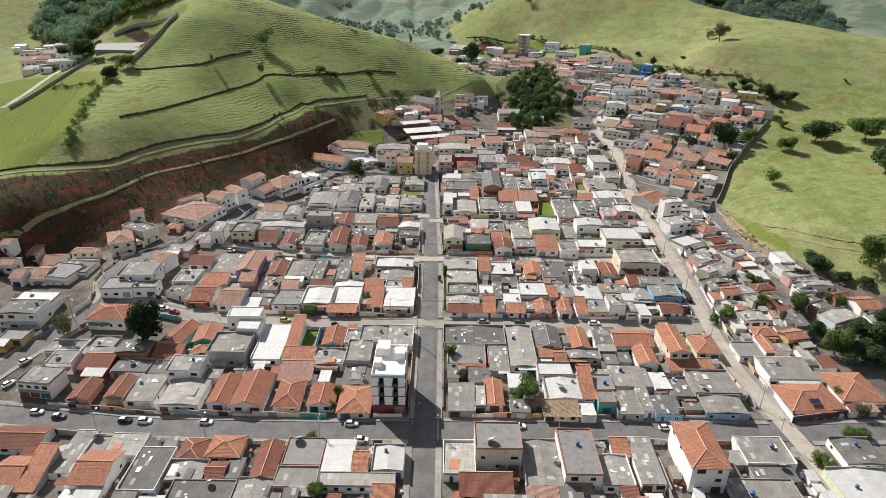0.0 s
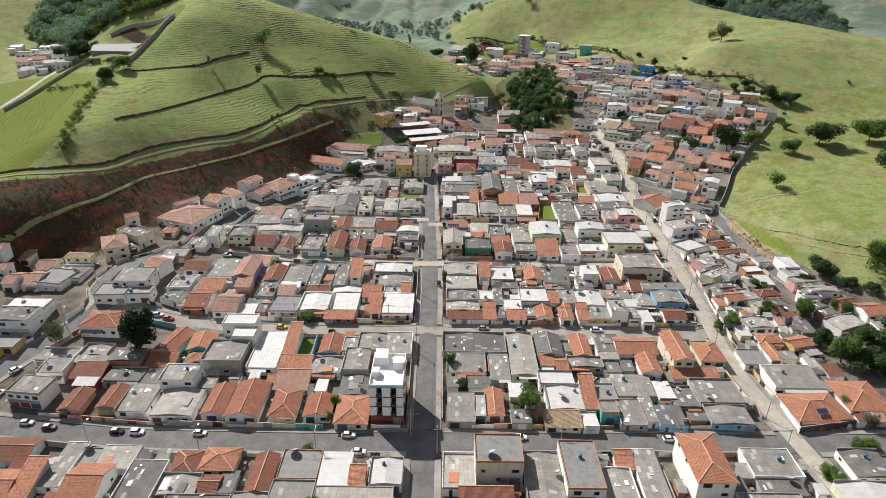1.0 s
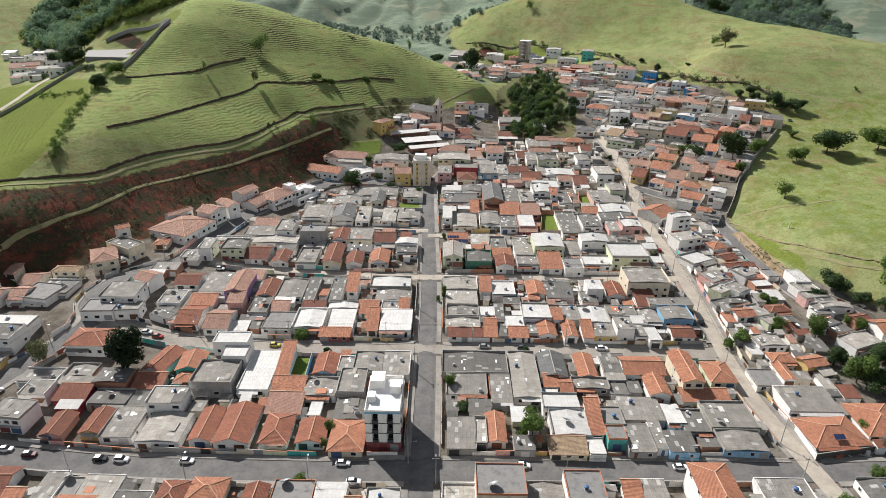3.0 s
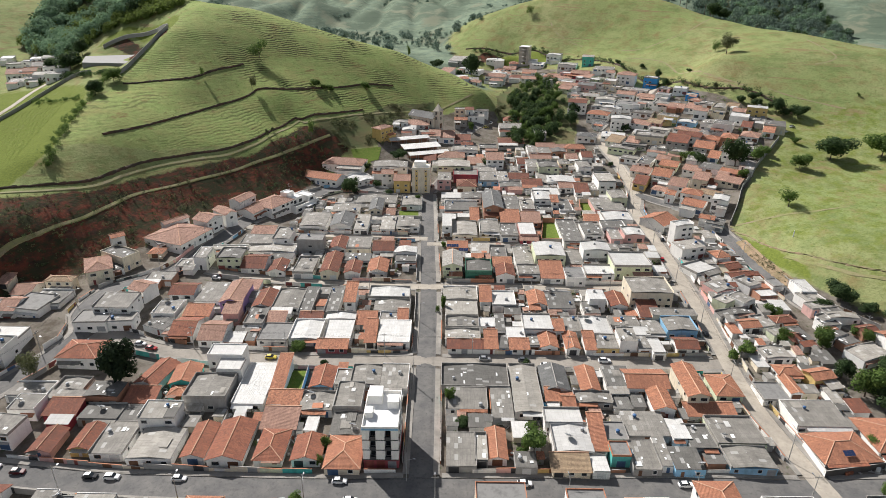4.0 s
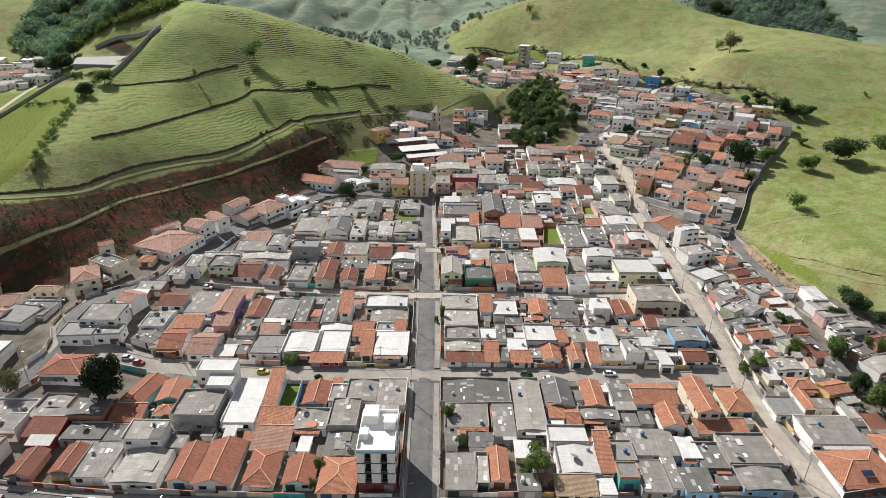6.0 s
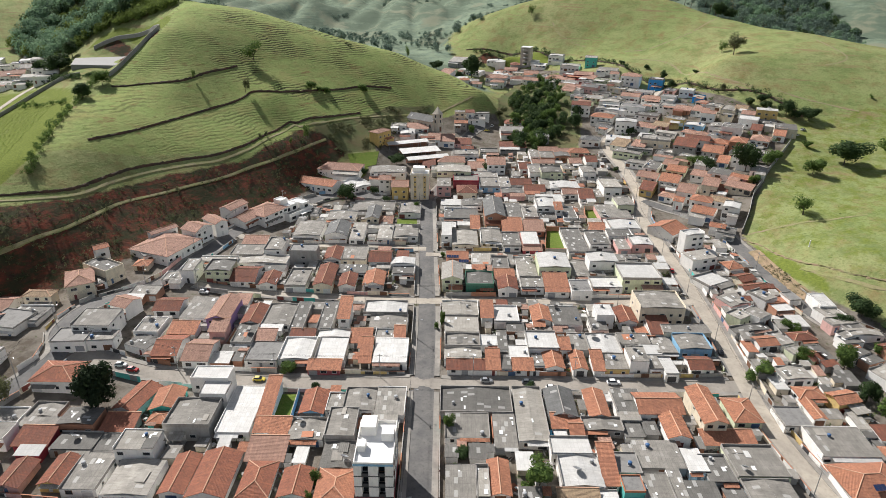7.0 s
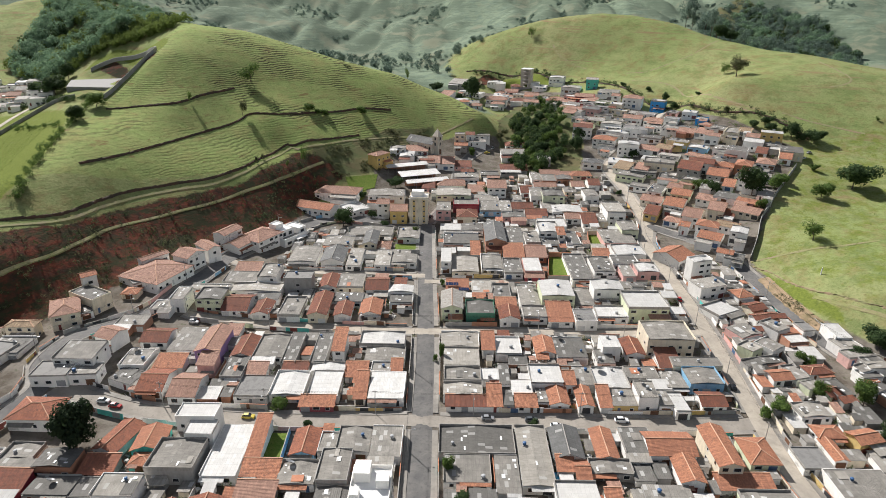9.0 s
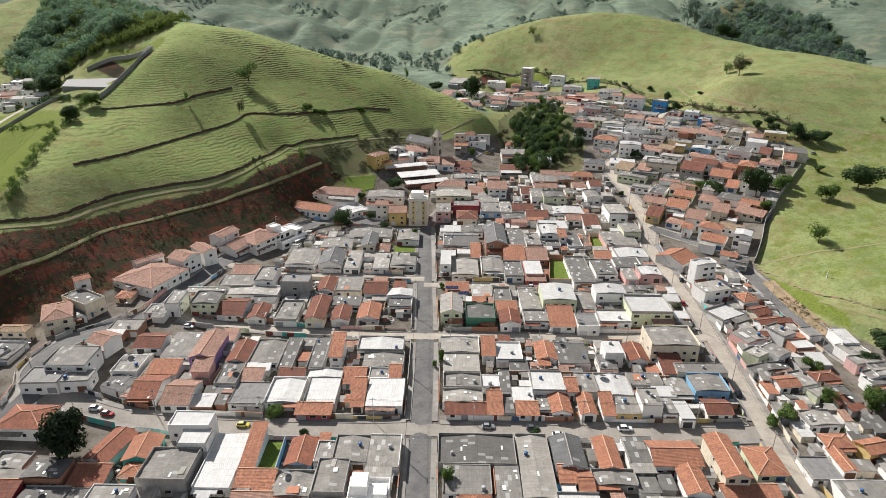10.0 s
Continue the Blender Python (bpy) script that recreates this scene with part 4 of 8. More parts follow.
def house(x, y, w, d, rot, h, roof, wall, cover="", seed=None, plain_front=False):
    """One building: body, roof, openings. h: eaves over the ground."""
    rng = random.Random(int(x * 31 + y * 17) if seed is None else seed)
    if y > 330 and x > 20:
        w, d, h = w * 1.1, d * 1.1, max(2.8, h * 0.82)
    zs = [level(x + a * w / 2, y + b * d / 2) for a in (-1, 0, 1) for b in (-1, 0, 1)]
    z0 = zs[4]
    base = min(zs) - z0 - 0.6
    hut = wall == "k" and roof in "sm" and h < 3.4
    root = new("shed" if hut else ("hillside_house" if y > 330 else "house"))
    root.matrix_basis = pose(x, y, z0, 0, 0, rot)
    wname, wmat = WALLS[wall]
    if roof in ("gy", "gx", "h", "m"):
        rise = 0.36 * (min(w, d) / 2 if roof == "h" else (w / 2 if roof == "gy" else d / 2))
        rise = min(rise, 2.6)
        rname, rmat = TILES[cover or "o"]
        s, caps, top = tile_roof(roof, w, d, h, rise)
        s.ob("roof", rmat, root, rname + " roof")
        caps.ob("ridge", RIDGE_TILE if (cover or "o") != "k" else COPING, root)
        body(roof, w, d, h, rise, base).ob("wall", wmat, root, wname + " painted walls")
        shape = {"gy": "gabled", "gx": "gabled", "h": "hipped", "m": "single-pitch"}[roof]
        label = f"{wname} {SIZES[max(1, min(6, int((h - 0.2) / 2.75)))]} house with {shape} {rname} roof"
    else:
        k = rng.random()
        white = roof == "w"
        rname, rmat = ("white metal sheet", WHITE_SHEET) if white else (("bare concrete slab", SLAB) if roof == "f" else SHEETS[{"d": 1, "g": 0, "l": 2}.get(cover, 0 if k < 0.5 else (1 if k < 0.68 else 2))])
        body("box", w, d, h, 0, base).ob("wall", wmat, root, wname + " painted walls")
        X, Y = w / 2 - 0.02, d / 2 - 0.02
        s = Shape()
        slope = 0.0 if roof == "f" else min(0.5, 0.05 * d)
        if roof != "f" and w > 7.5 and rng.random() < 0.45:
            m = min(0.6, 0.06 * w)
            s.slab([(-X, Y, h), (-X, -Y, h), (0, -Y, h + m), (0, Y, h + m)]).slab([(X, -Y, h), (X, Y, h), (0, Y, h + m), (0, -Y, h + m)])
            slope, zf = m, (lambda px, py: h + m * (1 - abs(px) / X))
        else:
            up = rng.random() < 0.7
            za, zb = (h, h + slope) if up else (h + slope, h)
            s.slab([(-X, -Y, za), (X, -Y, za), (X, Y, zb), (-X, Y, zb)])
            zf = lambda px, py: za + (zb - za) * (py + Y) / (2 * Y)
        s.ob("roof", rmat, root, rname + " roof")
        lip = h + slope + (0.35 if roof == "f" else rng.choice((0.1, 0.18, 0.3)))
        a, b, c, e = (-w / 2, -d / 2), (-w / 2, d / 2), (w / 2, d / 2), (w / 2, -d / 2)
        run = (a, b, c, e, a) if roof == "f" else rng.choice(((a, b, c, e, a), (a, b, c, e), (b, c, e), (a, b, c), (b, c), ()))
        p = Shape()
        if run:
            p.strip(run, 0.14, h - 0.3, lip)
            p.ob("parapet", TERRACOTTA if cover == "t" else (wmat if rng.random() < 0.3 else COPING), root)
        if roof == "s":
            for _ in range(rng.choice((0, 0, 1, 1, 2, 4))):
                px, py = rng.uniform(-X + 0.8, X - 0.8), rng.uniform(-Y + 1.2, Y - 1.2)
                sk = new("skylight", SKYLIGHT)
                sk.parent = root
                sk.matrix_basis = Matrix.Translation((px, py, zf(px, py) + 0.07)) @ Matrix.Diagonal((rng.choice((0.5, 0.5, 1.0)), rng.choice((0.5, 0.9, 1.6)), 1, 1))
            for _ in range(rng.choice((0, 0, 0, 1, 2)) if y < 300 else 0):
                if w < 5 or d < 6:
                    break
                a, c = rng.uniform(0.55, 1.6), rng.uniform(0.9, 2.2)
                px, py = rng.uniform(-X + a, X - a), rng.uniform(-Y + c, Y - c)
                pt = new("roof_patch", PATCHES[rng.randrange(len(PATCHES))])
                pt.parent = root
                tilt = math.degrees(math.atan2(zf(px, py + 1) - zf(px, py), 1))
                pt.matrix_basis = Matrix.Translation((px, py, zf(px, py) + 0.06)) @ pose(0, 0, 0, tilt, 0, rng.uniform(-3, 3)) @ Matrix.Diagonal((2 * a, 2 * c, 1, 1))
        if w > 5 and d > 5 and rng.random() < 0.36:
            px, py = rng.uniform(-X * 0.7, X * 0.7), rng.uniform(-Y * 0.7, Y * 0.7)
            q = root.matrix_basis @ Vector((px, py, zf(px, py) - 0.05))
            tank(q.x, q.y, q.z, rng)
        if w > 5 and d > 5 and rng.random() < (0.26 if y < 200 else 0.12):
            px, py = rng.uniform(-X * 0.8, X * 0.8), rng.uniform(-Y * 0.8, Y * 0.8)
            q = root.matrix_basis @ Vector((px, py, zf(px, py) - 0.05))
            dish(q.x, q.y, q.z, rng)
        label = f"{wname} {SIZES[max(1, min(6, int((h - 0.2) / 2.75)))]} house with flat {rname} roof"
    front = root.matrix_basis @ Vector((0, -d / 2 - 3.0, 0))
    if w > 6.5 and h < 8 and rng.random() < (0.6 if y > 330 else 0.35) and not on_street(front.x, front.y, 0.6) and not taken(front.x, front.y, x, y):
        annex(root, w, d, h, base, wmat, rng)
    elif w > 4.5 and 135 < y < 330 and rng.random() < 0.62 and not on_street(front.x, front.y + 1.9, -0.2) and not taken(front.x, front.y + 1.9, x, y):
        awning(root, w, d, rng)
    if not plain_front:
        openings(root, w, d, h, rng)
    HOUSES.append((x, y, w, d))
    if hut:
        label = label.replace("single-storey house", "low outbuilding")
        return tagged(root, label, "shed", "backyard sheds")
    return tagged(root, label, "house", "hillside houses" if y > 330 else "town houses")


def plot(x, y, w, d, rot, h, roof, wall, cover=""):
    """Notes one building; low ones keep their roofs on the same line of sight."""
    low = 0.0
    if h <= 3.85:
        low = h - max(2.5, h - 0.5)
    elif h < 5:
        low = 0.6
    PLAN.append([x + low * x / 118, y + low * (y - 20) / 118, w, d + 0.4 * low, rot, h - low, roof, wall, cover])


plot(-116.8, 128.7, 14.4, 6.3, 0, 3.1, "gx", "w", "r")
plot(-110.7, 116.2, 7.1, 8.1, 0, 3.1, "gx", "a", "o")
plot(-104.5, 116.5, 4.6, 11.1, 0, 2.7, "m", "k", "o")
plot(-98.9, 124.3, 5.9, 13.6, 0, 2.9, "s", "w", "")
plot(-94.7, 127.1, 6.1, 6.2, 0, 2.7, "f", "w", "")
plot(-88.7, 116.3, 8.8, 9.3, 0, 4.6, "gx", "w", "o")
plot(-86.8, 126.8, 8.8, 5.6, 0, 2.7, "s", "w", "")
plot(-76.2, 116.9, 7.7, 11.8, 0, 3.1, "s", "w", "d")
plot(-66.9, 123.8, 6.4, 6.5, 0, 2.9, "h", "c", "r")
plot(-66.0, 117.0, 8.4, 6.1, 0, 2.7, "s", "k", "l")
plot(-57.9, 125.1, 8.8, 6.8, 0, 3.5, "h", "c", "o")
plot(-58.0, 116.3, 4.7, 4.0, 0, 2.9, "gx", "k", "r")
plot(-59.2, 110.0, 13.9, 6.2, 0, 2.7, "s", "k", "")
plot(-45.6, 119.9, 5.5, 10.7, 0, 3.1, "gy", "w", "r")
plot(-36.0, 122.2, 8.8, 8.4, 0, 3.1, "f", "k", "t")
plot(-36.5, 115.0, 9.0, 5.7, 0, 2.7, "s", "k", "")
plot(-27.0, 120.5, 8.0, 9.2, 0, 3.1, "w", "w", "")
plot(-21.2, 118.4, 3.5, 4.0, 0, 2.7, "m", "t", "o")
plot(-21.6, 113.5, 17.6, 4.0, 0, 2.9, "s", "w", "")
plot(-13.3, 120.6, 7.2, 8.8, 0, 3.3, "w", "w", "")
plot(-14.2, 108.6, 5.0, 4.2, 0, 2.9, "m", "w", "o")
plot(-47.3, 109.1, 7.5, 7.6, 0, 2.7, "s", "k", "")
plot(14.9, 125.0, 12.2, 10.0, 0, 7.4, "f", "c", "t")
plot(4.8, 121.9, 8.1, 10.8, 0, 3.1, "s", "w", "l")
plot(11.3, 111.8, 12.9, 4.0, 0, 2.7, "m", "k", "r")
plot(25.8, 119.8, 7.9, 13.4, 0, 3.1, "s", "w", "")
plot(35.9, 121.5, 8.2, 13.6, 0, 5.8, "f", "w", "t")
plot(44.2, 118.5, 7.2, 8.9, 0, 3.1, "s", "w", "")
plot(48.3, 125.7, 4.3, 4.0, 0, 2.9, "m", "w", "o")
plot(53.8, 122.0, 4.4, 14.0, 0, 3.1, "s", "w", "")
plot(67.6, 122.4, 9.3, 14.9, 0, 8.6, "h", "w", "o")
plot(87.5, 126.5, 10.8, 9.4, 0, 3.5, "s", "w", "g")
plot(87.0, 119.7, 9.1, 4.0, 0, 2.7, "s", "k", "d")
plot(81.2, 110.8, 14.1, 6.7, 0, 3.1, "s", "w", "")
plot(113.8, 129.2, 9.8, 8.7, 0, 3.1, "s", "w", "")
plot(107.9, 115.7, 14.4, 10.4, 0, 3.5, "w", "n", "")
plot(-124.3, 152.6, 10.8, 8.0, -6, 5.2, "s", "w", "g")
plot(-122.0, 163.0, 7.0, 5.5, 0, 4.6, "s", "w", "g")
plot(-111.9, 162.0, 9.4, 4.8, 0, 3.1, "m", "r", "r")
plot(-109.5, 149.2, 6.1, 7.4, 0, 3.1, "gy", "p", "r")
plot(-99.0, 150.7, 5.8, 8.0, 0, 3.3, "gy", "y", "r")
plot(-91.4, 151.1, 7.5, 10.6, 0, 3.1, "s", "w", "g")
plot(-78.3, 147.9, 9.9, 9.0, 0, 3.5, "s", "w", "l")
plot(-81.4, 158.0, 8.1, 5.6, 0, 5.8, "s", "w", "")
plot(-99.9, 160.2, 9.7, 5.2, 0, 3.1, "s", "k", "d")
plot(-91.2, 167.7, 8.9, 4.0, 0, 3.1, "m", "k", "b")
plot(-114.0, 167.5, 10.8, 4.0, 0, 3.5, "s", "k", "g")
plot(-90.5, 160.5, 7.2, 4.4, 0, 2.7, "s", "k", "d")
plot(-57.5, 148.4, 9.4, 13.3, 0, 3.5, "gy", "w", "b")
plot(-66.5, 148.7, 6.0, 11.2, 0, 3.5, "gy", "w", "b")
plot(-46.0, 147.0, 7.5, 9.9, 0, 3.1, "h", "w", "b")
plot(-46.2, 157.0, 9.9, 6.3, 0, 3.1, "m", "k", "p")
plot(-47.3, 167.2, 9.6, 4.2, 0, 3.1, "m", "w", "o")
plot(-35.8, 145.6, 7.6, 7.2, 0, 3.1, "gy", "w", "b")
plot(-25.7, 143.6, 9.2, 10.7, 0, 3.3, "h", "c", "o")
plot(-26.2, 155.5, 7.8, 7.5, 0, 3.1, "s", "k", "d")
plot(-27.8, 166.3, 6.5, 10.9, 0, 4.6, "s", "k", "g")
plot(-37.0, 164.6, 10.0, 6.6, 0, 3.1, "s", "w", "g")
plot(6.3, 146.6, 6.9, 11.3, 0, 2.9, "s", "k", "g")
plot(11.1, 147.3, 3.5, 10.7, 0, 2.7, "s", "k", "l")
plot(15.4, 147.9, 5.1, 10.3, 0, 3.1, "gy", "w", "o")
plot(23.0, 142.1, 5.8, 4.0, 0, 2.6, "s", "k", "d")
plot(36.1, 150.9, 10.0, 11.0, 0, 3.8, "w", "w", "")
plot(35.3, 159.1, 10.9, 6.2, 0, 4.6, "w", "w", "")
plot(34.7, 141.2, 10.0, 4.0, 0, 2.78, "m", "c", "c")
plot(44.0, 152.3, 3.6, 10.1, 0, 3.5, "m", "w", "o")
plot(42.5, 142.0, 4.5, 6.1, 0, 3.1, "w", "w", "")
plot(48.9, 146.1, 4.9, 5.3, 0, 4.6, "f", "a", "t")
plot(50.1, 153.5, 5.3, 5.6, 0, 3.5, "f", "k", "")
plot(59.3, 158.0, 10.8, 7.0, 0, 3.1, "s", "k", "g")
plot(55.1, 145.9, 7.7, 10.8, 0, 2.9, "s", "k", "")
plot(61.0, 146.6, 3.5, 9.6, 0, 3.1, "s", "w", "")
plot(66.4, 144.5, 8.1, 8.1, 0, 3.5, "s", "b", "d")
plot(84.8, 156.7, 11.5, 8.7, 0, 3.5, "s", "n", "g")
plot(84.4, 146.5, 12.8, 7.8, 0, 3.1, "s", "b", "g")
plot(72.8, 154.3, 6.1, 8.9, 0, 3.1, "s", "k", "d")
plot(68.3, 155.9, 5.4, 7.2, 0, 3.1, "w", "w", "")
plot(112.9, 152.2, 16.3, 11.7, 5, 3.3, "h", "w", "o")
plot(112.7, 166.0, 13.8, 9.8, 0, 3.5, "s", "w", "g")
plot(129.4, 157.0, 12.9, 12.1, 0, 3.3, "h", "w", "o")
plot(-177.7, 225.0, 3.6, 4.0, 0, 4.6, "gx", "w", "p")
plot(-172.2, 230.8, 4.3, 4.0, 0, 3.1, "m", "c", "p")
plot(-174.0, 216.7, 7.1, 4.0, 0, 4.6, "gx", "w", "p")
plot(-166.5, 212.7, 4.4, 7.2, 0, 4.6, "gx", "w", "p")
plot(-159.8, 215.4, 6.0, 10.2, 0, 4.6, "gx", "w", "p")
plot(-152.8, 216.5, 12.5, 11.4, -9, 4.6, "f", "w", "")
plot(-164.3, 230.1, 7.2, 8.1, 0, 3.5, "gx", "w", "p")
plot(-149.5, 193.9, 11.5, 4.3, 0, 4.6, "w", "w", "")
plot(-149.8, 186.3, 11.7, 6.0, 0, 5.8, "s", "w", "d")
plot(-146.0, 174.7, 7.3, 5.3, 0, 2.7, "f", "y", "")
plot(148.5, 215.5, 11.0, 4.1, -3, 3.5, "s", "w", "l")
plot(141.8, 212.7, 7.5, 4.6, 9, 3.5, "s", "w", "d")
plot(141.0, 206.2, 7.9, 4.0, 25, 3.5, "s", "w", "d")
plot(143.6, 202.7, 7.2, 4.0, 21, 3.1, "s", "t", "d")
plot(146.7, 195.6, 13.3, 7.8, 19, 3.5, "s", "w", "l")
plot(158.7, 201.6, 8.6, 8.3, 6, 3.5, "gx", "w", "o")
plot(152.5, 207.5, 6.3, 4.0, 16, 3.5, "gx", "t", "r")
plot(160.2, 192.7, 7.8, 5.3, 0, 3.1, "s", "w", "")
plot(-118.9, 187.8, 13.0, 9.4, 0, 4.8, "h", "w", "b")
plot(-114.4, 171.7, 9.3, 4.0, 0, 3.1, "s", "w", "g")
plot(-103.3, 168.7, 9.4, 4.0, 0, 4.6, "s", "t", "d")
plot(-91.1, 178.9, 7.1, 12.4, -13, 3.3, "gy", "w", "b")
plot(-81.5, 178.1, 7.9, 9.4, 5, 3.5, "gy", "a", "o")
plot(-80.8, 170.9, 5.7, 4.0, 0, 3.18, "h", "a", "o")
plot(-70.9, 170.0, 10.5, 8.8, 0, 5.0, "s", "k", "g")
plot(-70.0, 185.1, 11.4, 6.3, 0, 7.4, "w", "w", "")
plot(-67.5, 179.3, 7.4, 5.8, 0, 6.6, "w", "w", "")
plot(-58.5, 173.4, 8.3, 17.1, 0, 3.5, "w", "w", "")
plot(-50.7, 176.4, 3.6, 15.3, 0, 3.3, "m", "w", "o")
plot(-37.5, 176.9, 6.7, 8.3, 0, 3.5, "gy", "b", "b")
plot(-30.7, 176.9, 3.5, 6.3, 0, 2.9, "s", "w", "g")
plot(-24.5, 177.4, 8.2, 8.5, 0, 3.5, "s", "w", "g")
plot(-15.0, 177.1, 7.0, 9.2, 0, 3.5, "s", "w", "g")
plot(10.0, 178.7, 20.2, 8.9, 0, 3.1, "s", "k", "d")
plot(7.7, 167.6, 10.2, 7.4, 0, 3.1, "s", "w", "g")
plot(18.3, 166.2, 4.1, 11.8, 0, 3.1, "s", "k", "g")
plot(26.7, 172.5, 7.8, 21.8, 0, 3.3, "s", "w", "l")
plot(35.8, 177.8, 8.0, 10.9, 0, 3.5, "gy", "w", "k")
plot(38.6, 168.2, 3.5, 5.6, 0, 3.1, "gx", "w", "o")
plot(34.3, 170.5, 4.3, 4.0, 0, 3.1, "m", "w", "o")
plot(46.6, 178.0, 5.7, 10.4, 0, 3.5, "gy", "w", "o")
plot(56.9, 179.1, 7.5, 8.4, 0, 3.5, "s", "w", "d")
plot(46.1, 170.2, 9.8, 4.0, 0, 3.1, "s", "k", "g")
plot(64.7, 178.2, 12.9, 9.0, 0, 4.6, "gx", "w", "o")
plot(66.7, 168.4, 6.2, 9.0, 0, 4.6, "gy", "w", "o")
plot(78.5, 176.1, 6.5, 15.0, 0, 5.8, "gy", "c", "o")
plot(90.0, 177.8, 8.1, 10.5, 0, 3.5, "h", "n", "o")
plot(81.3, 166.5, 14.7, 4.0, 0, 2.7, "m", "w", "o")
plot(104.0, 176.3, 7.2, 8.7, 0, 2.9, "f", "w", "")
plot(112.2, 179.1, 3.5, 7.1, 0, 3.5, "gy", "w", "o")
plot(114.7, 186.1, 7.7, 4.0, 0, 3.5, "h", "w", "o")
plot(114.6, 196.0, 9.9, 6.6, 5, 3.5, "s", "w", "l")
plot(123.4, 183.5, 7.6, 5.3, 13, 4.6, "gx", "y", "o")
plot(113.0, 213.5, 7.0, 5.5, 9, 3.5, "gx", "w", "o")
plot(119.2, 215.4, 5.7, 8.1, 16, 3.1, "s", "w", "g")
plot(127.3, 216.6, 8.3, 4.7, 8, 3.5, "h", "w", "r")
plot(121.4, 208.4, 5.9, 4.0, 17, 3.5, "s", "n", "l")
plot(125.3, 205.4, 4.6, 4.9, 21, 3.5, "gx", "n", "r")
plot(128.6, 206.9, 6.9, 8.3, 13, 3.1, "s", "k", "d")
plot(143.3, 215.6, 7.6, 4.0, 12, 3.5, "s", "w", "g")
plot(-59.6, 203.0, 9.8, 8.9, 0, 3.1, "f", "w", "")
plot(-48.7, 204.1, 9.7, 12.0, 0, 3.3, "w", "w", "")
plot(-36.4, 203.7, 8.1, 11.7, 0, 3.3, "w", "w", "")
plot(-37.9, 195.8, 10.4, 4.0, 0, 2.86, "m", "r", "o")
plot(-37.9, 213.4, 10.3, 4.5, 0, 3.3, "w", "w", "")
plot(-48.5, 212.9, 8.2, 4.0, 0, 3.1, "m", "w", "r")
plot(-27.9, 211.6, 7.1, 4.6, 0, 3.1, "m", "w", "o")
plot(-25.1, 203.0, 3.5, 10.0, 0, 3.1, "m", "w", "o")
plot(-16.9, 203.9, 9.0, 11.8, 0, 3.5, "w", "w", "")
plot(-14.7, 213.7, 3.5, 4.0, 0, 3.3, "m", "w", "o")
plot(-19.5, 213.2, 5.0, 4.5, 0, 3.1, "s", "w", "g")
plot(-19.3, 221.4, 11.5, 7.9, 0, 3.1, "s", "w", "g")
plot(-50.9, 223.3, 3.8, 17.4, 0, 3.5, "s", "k", "d")
plot(-41.7, 223.7, 5.3, 17.4, 0, 3.5, "s", "k", "d")
plot(-35.3, 224.7, 3.9, 9.3, 0, 5.8, "m", "w", "o")
plot(-21.0, 230.0, 13.7, 7.0, 0, 3.5, "w", "w", "")
plot(-59.1, 225.1, 9.2, 11.3, 0, 3.1, "s", "w", "g")
plot(-68.4, 224.2, 6.9, 10.8, 0, 3.5, "gy", "w", "r")
plot(-79.4, 224.4, 7.9, 14.2, 0, 5.8, "gy", "l", "p")
plot(-77.5, 213.5, 5.5, 5.3, 0, 5.2, "m", "p", "p")
plot(-67.6, 212.1, 5.8, 9.7, 0, 3.5, "s", "w", "d")
plot(-60.9, 210.8, 6.4, 4.0, 0, 3.1, "m", "w", "p")
plot(-120.1, 213.3, 13.1, 8.8, 0, 5.8, "s", "w", "g")
plot(-124.5, 205.6, 11.4, 8.4, 4, 4.6, "f", "w", "")
plot(-114.4, 206.1, 8.8, 6.2, 5, 4.6, "s", "w", "g")
plot(-91.1, 203.7, 8.0, 9.9, 0, 3.5, "gx", "w", "b")
plot(-80.0, 201.0, 8.4, 11.0, 0, 3.8, "gx", "w", "p")
plot(-101.3, 205.7, 9.4, 6.8, -21, 3.1, "s", "w", "d")
plot(-102.1, 213.9, 8.6, 7.8, 0, 3.3, "s", "w", "g")
plot(-90.5, 213.7, 9.3, 4.0, 0, 3.1, "m", "w", "o")
plot(-100.8, 228.4, 9.3, 7.3, 0, 3.5, "gx", "w", "r")
plot(-89.8, 227.2, 7.2, 11.8, 0, 3.3, "s", "w", "g")
plot(-116.0, 226.1, 7.2, 7.6, -20, 5.2, "gx", "w", "p")
plot(-114.1, 237.2, 9.3, 6.6, 0, 3.5, "s", "t", "g")
plot(-150.1, 220.5, 11.1, 9.0, 0, 3.5, "s", "w", "")
plot(-80.4, 255.0, 9.8, 12.9, 0, 3.5, "gx", "w", "r")
plot(-70.0, 251.4, 6.5, 9.1, 0, 3.5, "gy", "w", "r")
plot(-58.8, 252.6, 8.6, 13.5, 0, 3.3, "s", "w", "g")
plot(-47.7, 253.5, 7.0, 16.6, 0, 4.6, "gy", "c", "r")
plot(-38.4, 251.8, 6.2, 8.7, 0, 3.5, "gy", "w", "r")
plot(-27.9, 253.5, 8.0, 9.8, 0, 3.5, "gy", "w", "o")
plot(-16.8, 268.1, 9.9, 6.1, 0, 4.6, "w", "w", "")
plot(-16.6, 262.2, 9.3, 6.8, 0, 3.5, "s", "w", "d")
plot(-61.0, 273.1, 10.5, 4.0, 0, 7.4, "f", "k", "")
plot(-48.1, 275.9, 7.3, 10.0, 0, 3.5, "gy", "w", "r")
plot(-39.1, 276.1, 9.2, 9.6, 0, 3.5, "s", "c", "g")
plot(-37.7, 261.6, 10.8, 6.8, 0, 3.1, "s", "w", "d")
plot(-27.1, 272.0, 9.1, 9.2, 0, 4.6, "gx", "w", "r")
